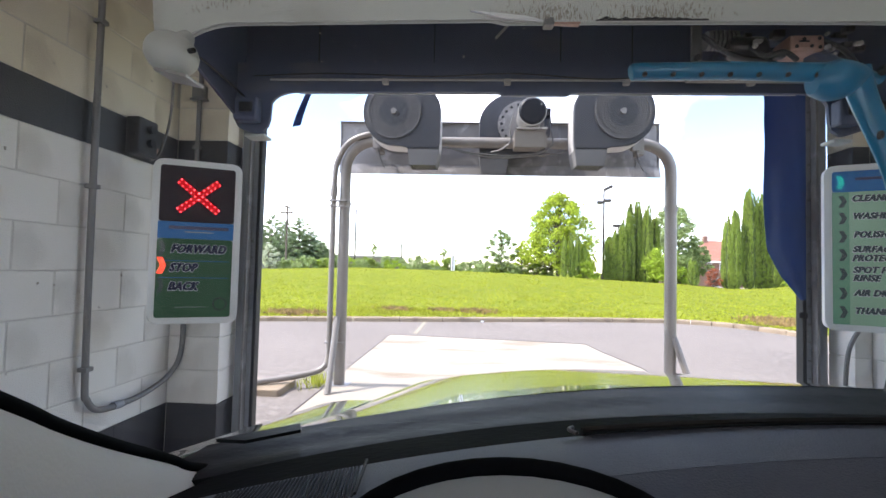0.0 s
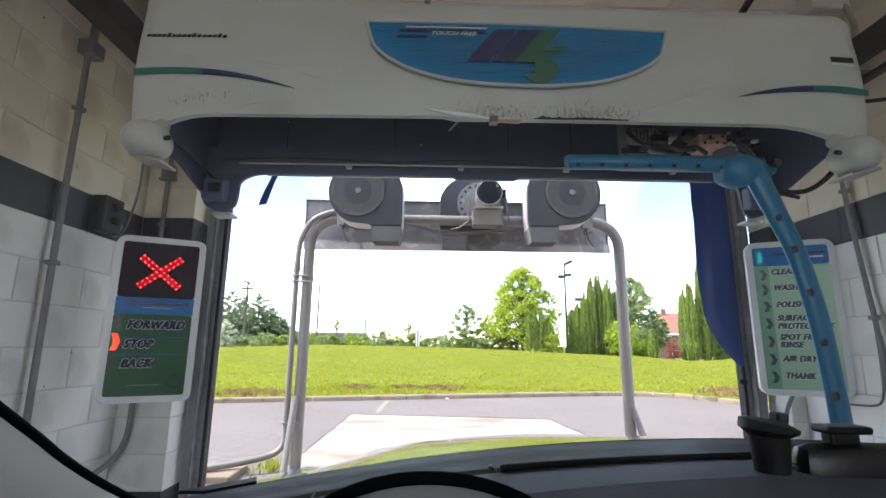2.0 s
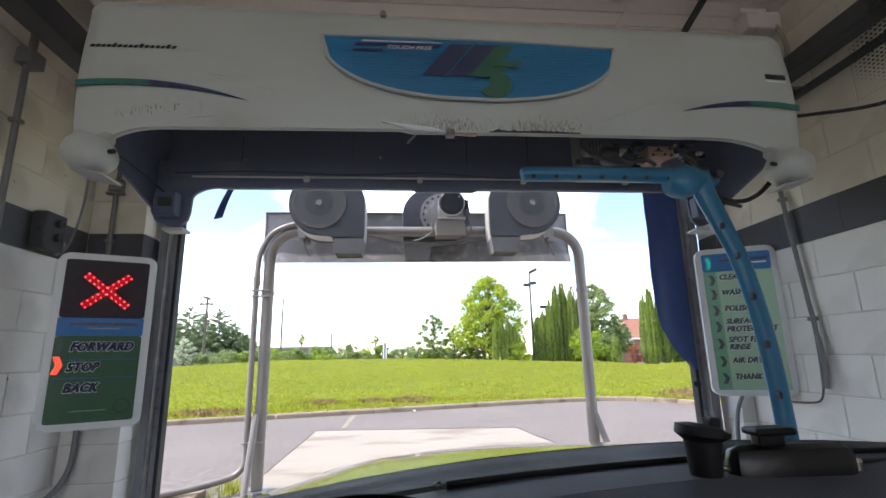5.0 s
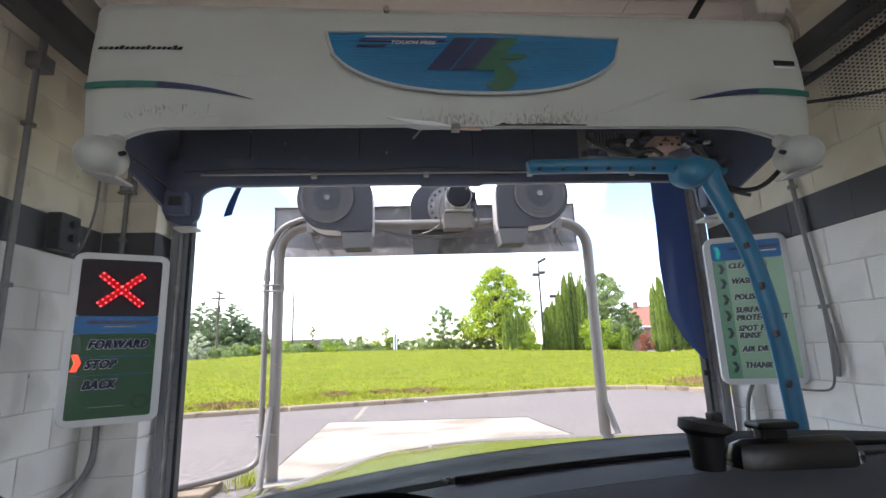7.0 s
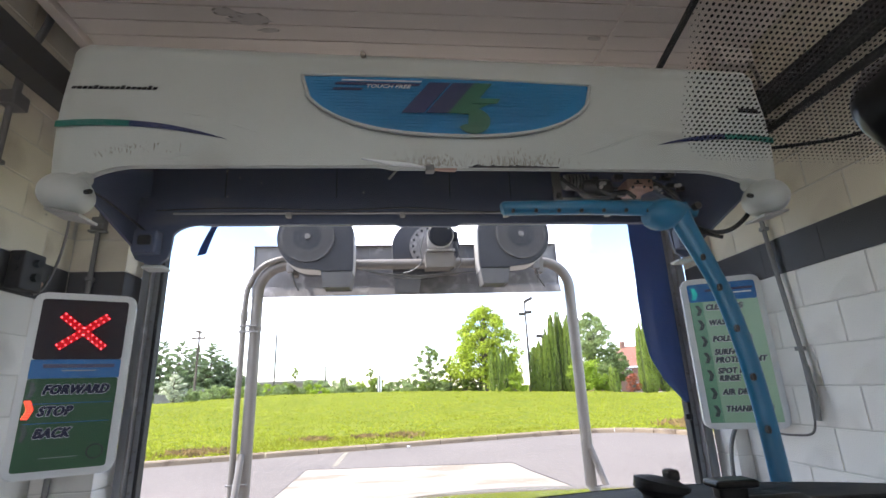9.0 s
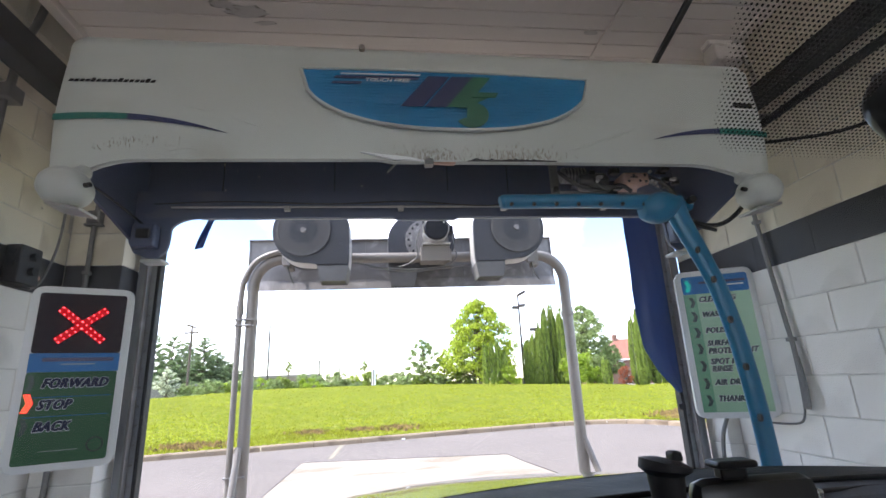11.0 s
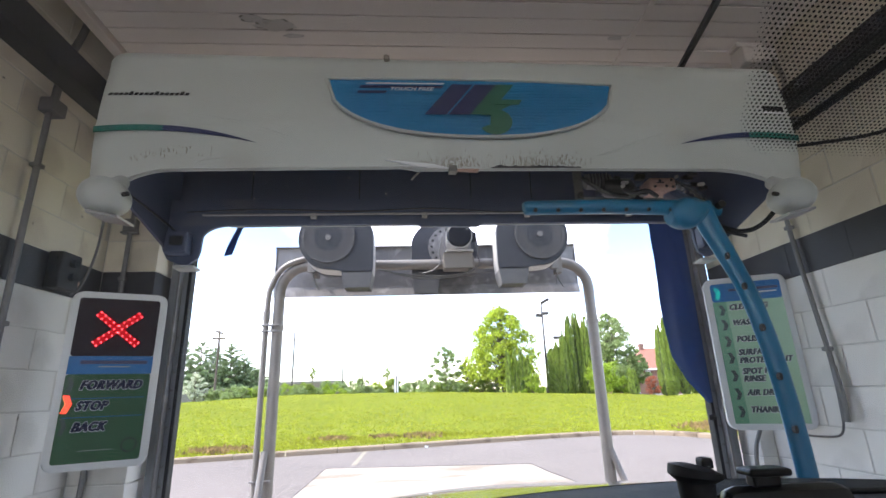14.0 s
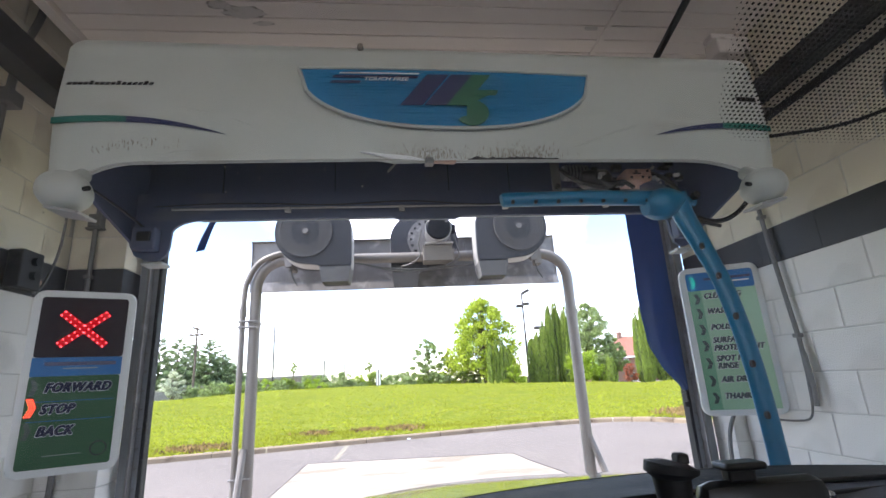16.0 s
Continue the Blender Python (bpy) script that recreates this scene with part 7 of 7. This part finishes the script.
ws = part("windscreen", sheet(bmesh.new(), screen, 28, 10), M_WINDSHIELD, car, "clear curved windscreen", smooth=True)
ws.visible_shadow = False
verts, faces = [], []
DOT, ROW, CORNER, LEAN = 0.00205, 0.00066, (0.1405, 1.3635), 0.95
for i in range(150):
    for j in range(125):
        x, z = CORNER[0] + i * DOT + (DOT / 2 if j % 2 else 0), CORNER[1] + j * ROW
        edge = min(x - CORNER[0], (z - CORNER[1]) * 2, 0.014 - math.hypot(max(0, CORNER[0] + 0.014 - x), max(0, CORNER[1] + 0.007 - z) * 2))
        if edge < -0.0003:
            continue
        r = 0.00054 * min(1, 0.45 + edge / 0.010)
        x -= LEAN * (z - CORNER[1])
        b = len(verts)
        for a in (k * math.pi / 3 for k in range(6)):
            zz = z + r * 0.42 * math.sin(a)
            verts.append((x + r * math.cos(a), screen_y(x, (zz - WS0[1]) / (WS1[1] - WS0[1])) - 0.0012, zz))
        faces.append(tuple(range(b, b + 6)))
tagged(raw("dot_band", verts, faces, M_FRIT, ws, "band of black ceramic dots round the mirror"), kind="stuff")
EDGE = curve_pts([(-0.40, 0.56, 0.995), (-0.40, 0.449, 1.043), (-0.40, 0.407, 1.068), (-0.395, 0.321, 1.114), (-0.39, 0.259, 1.150), (-0.385, 0.212, 1.180), (-0.365, 0.05, 1.275), (-0.33, -0.20, 1.40)], 5)


def pillar(u, v):
    """The rounded trim that falls inwards from the edge of the windscreen."""
    k = v * (len(EDGE) - 1)
    i = min(int(k), len(EDGE) - 2)
    p = EDGE[i].lerp(EDGE[i + 1], k - i)
    return p + Vector((0.050 * math.sin(math.pi * 0.62 * u), -0.13 * u, 0.010 * math.sin(math.pi * min(1, u * 2.5)) - 0.16 * u ** 1.3))


part("pillar_trim", thick(sheet(bmesh.new(), pillar, 14, 34), 0.006), M_TRIM_GREY, car, "pale grey cloth pillar trim", smooth=True)
part("pillar_seal", tube(bmesh.new(), EDGE, 0.0065, 10), M_DASH_BLACK, car, "black windscreen edge", smooth=True)
part("side_panel", boxed(-0.60, -0.54, -1.6, 0.5, 0.3, 1.0, 0.02), M_DASH_BLACK, car)
part("side_panel", boxed(1.38, 1.44, -1.6, 0.5, 0.3, 1.0, 0.02), M_DASH_BLACK, car)
part("roof", boxed(-0.30, 1.15, -1.6, -0.38, 1.53, 1.57, 0.015), M_TRIM_GREY, car, "pale roof lining")
part("back_panel", boxed(-0.5, 1.35, -1.7, -1.62, 0.3, 1.02, 0.02), M_DASH_BLACK, car)
part("seat", boxed(-0.30, 0.22, -1.1, -0.55, 0.45, 1.30, 0.08), M_DASH_BLACK, car)
MX, MY, MZ, MW, MH = 0.318, -0.070, 1.372, 0.124, 0.041
bm = prism(bmesh.new(), [(MX + MW * math.cos(radians(a)), MZ + MH * math.sin(radians(a))) for a in range(0, 360, 8)], MY - 0.016, MY + 0.014)
bmesh.ops.bevel(bm, geom=[e for e in bm.edges if abs(e.verts[0].co.y - e.verts[1].co.y) < 1e-6], offset=0.007, segments=4, affect="EDGES", profile=0.5)
mirror = part("rear_mirror", bm, M_PHONE, car, "black oval rear-view mirror", smooth=True)
part("mirror_glass", prism(bmesh.new(), [(MX + MW * 0.90 * math.cos(radians(a)), MZ + MH * 0.84 * math.sin(radians(a))) for a in range(0, 360, 10)], MY - 0.0185, MY - 0.0163), M_MIRROR, mirror)
part("mirror_stem", tube(bmesh.new(), [(MX, MY + 0.012, MZ + 0.01), (MX, MY + 0.035, MZ + 0.022)], 0.010, 8), M_PHONE, mirror)

# things on the dashboard
cup = thing("suction_mount", "black suction cup phone mount standing on the dashboard", "phone mount")
part("cup", tube(bmesh.new(), [(0.368, 0.45, 1.137), (0.368, 0.45, 1.148), (0.370, 0.45, 1.156), (0.371, 0.45, 1.161)], [0.018, 0.034, 0.034, 0.018], 20), M_RUBBER, cup, smooth=True)
part("tab", boxed(0.376, 0.392, 0.44, 0.46, 1.156, 1.170, 0.004), M_RUBBER, cup)
part("stem", tube(bmesh.new(), [(0.368, 0.45, 1.09), (0.368, 0.45, 1.11), (0.368, 0.45, 1.145)], [0.019, 0.021, 0.024], 16), M_RUBBER, cup, smooth=True)
part("arm", tube(bmesh.new(), [(0.375, 0.45, 1.108), (0.42, 0.45, 1.100)], 0.004, 8), M_CHROME, cup, "satin metal arm")
holder = thing("phone_holder", "black phone holder with a spring clamp on the dashboard", "phone holder")
part("body", boxed(0.400, 0.575, 0.43, 0.47, 1.055, 1.133, 0.018), M_PHONE, holder, smooth=True)
part("clamp_neck", boxed(0.442, 0.480, 0.44, 0.46, 1.130, 1.148, 0.004), M_PHONE, holder)
part("clamp", boxed(0.434, 0.492, 0.432, 0.466, 1.145, 1.155, 0.004), M_PHONE, holder, "black spring clamp")
part("side_clip", boxed(0.572, 0.586, 0.44, 0.462, 1.088, 1.112, 0.005), M_CHROME, holder, "pale side clip")
part("bolt_mark", prism(bmesh.new(), [(0.452, 1.066), (0.470, 1.078), (0.466, 1.068), (0.482, 1.056), (0.464, 1.062), (0.468, 1.070)], 0.4275, 0.4295), M_GREY_INK, holder, "small pale lightning mark")
part("charging_cable", tube(bmesh.new(), curve_pts([(0.57, 0.46, 1.09), (0.60, 0.47, 1.10), (0.64, 0.48, 1.10), (0.70, 0.50, 1.095), (0.78, 0.5, 1.093)], 6), 0.003, 6), M_CABLE, holder)
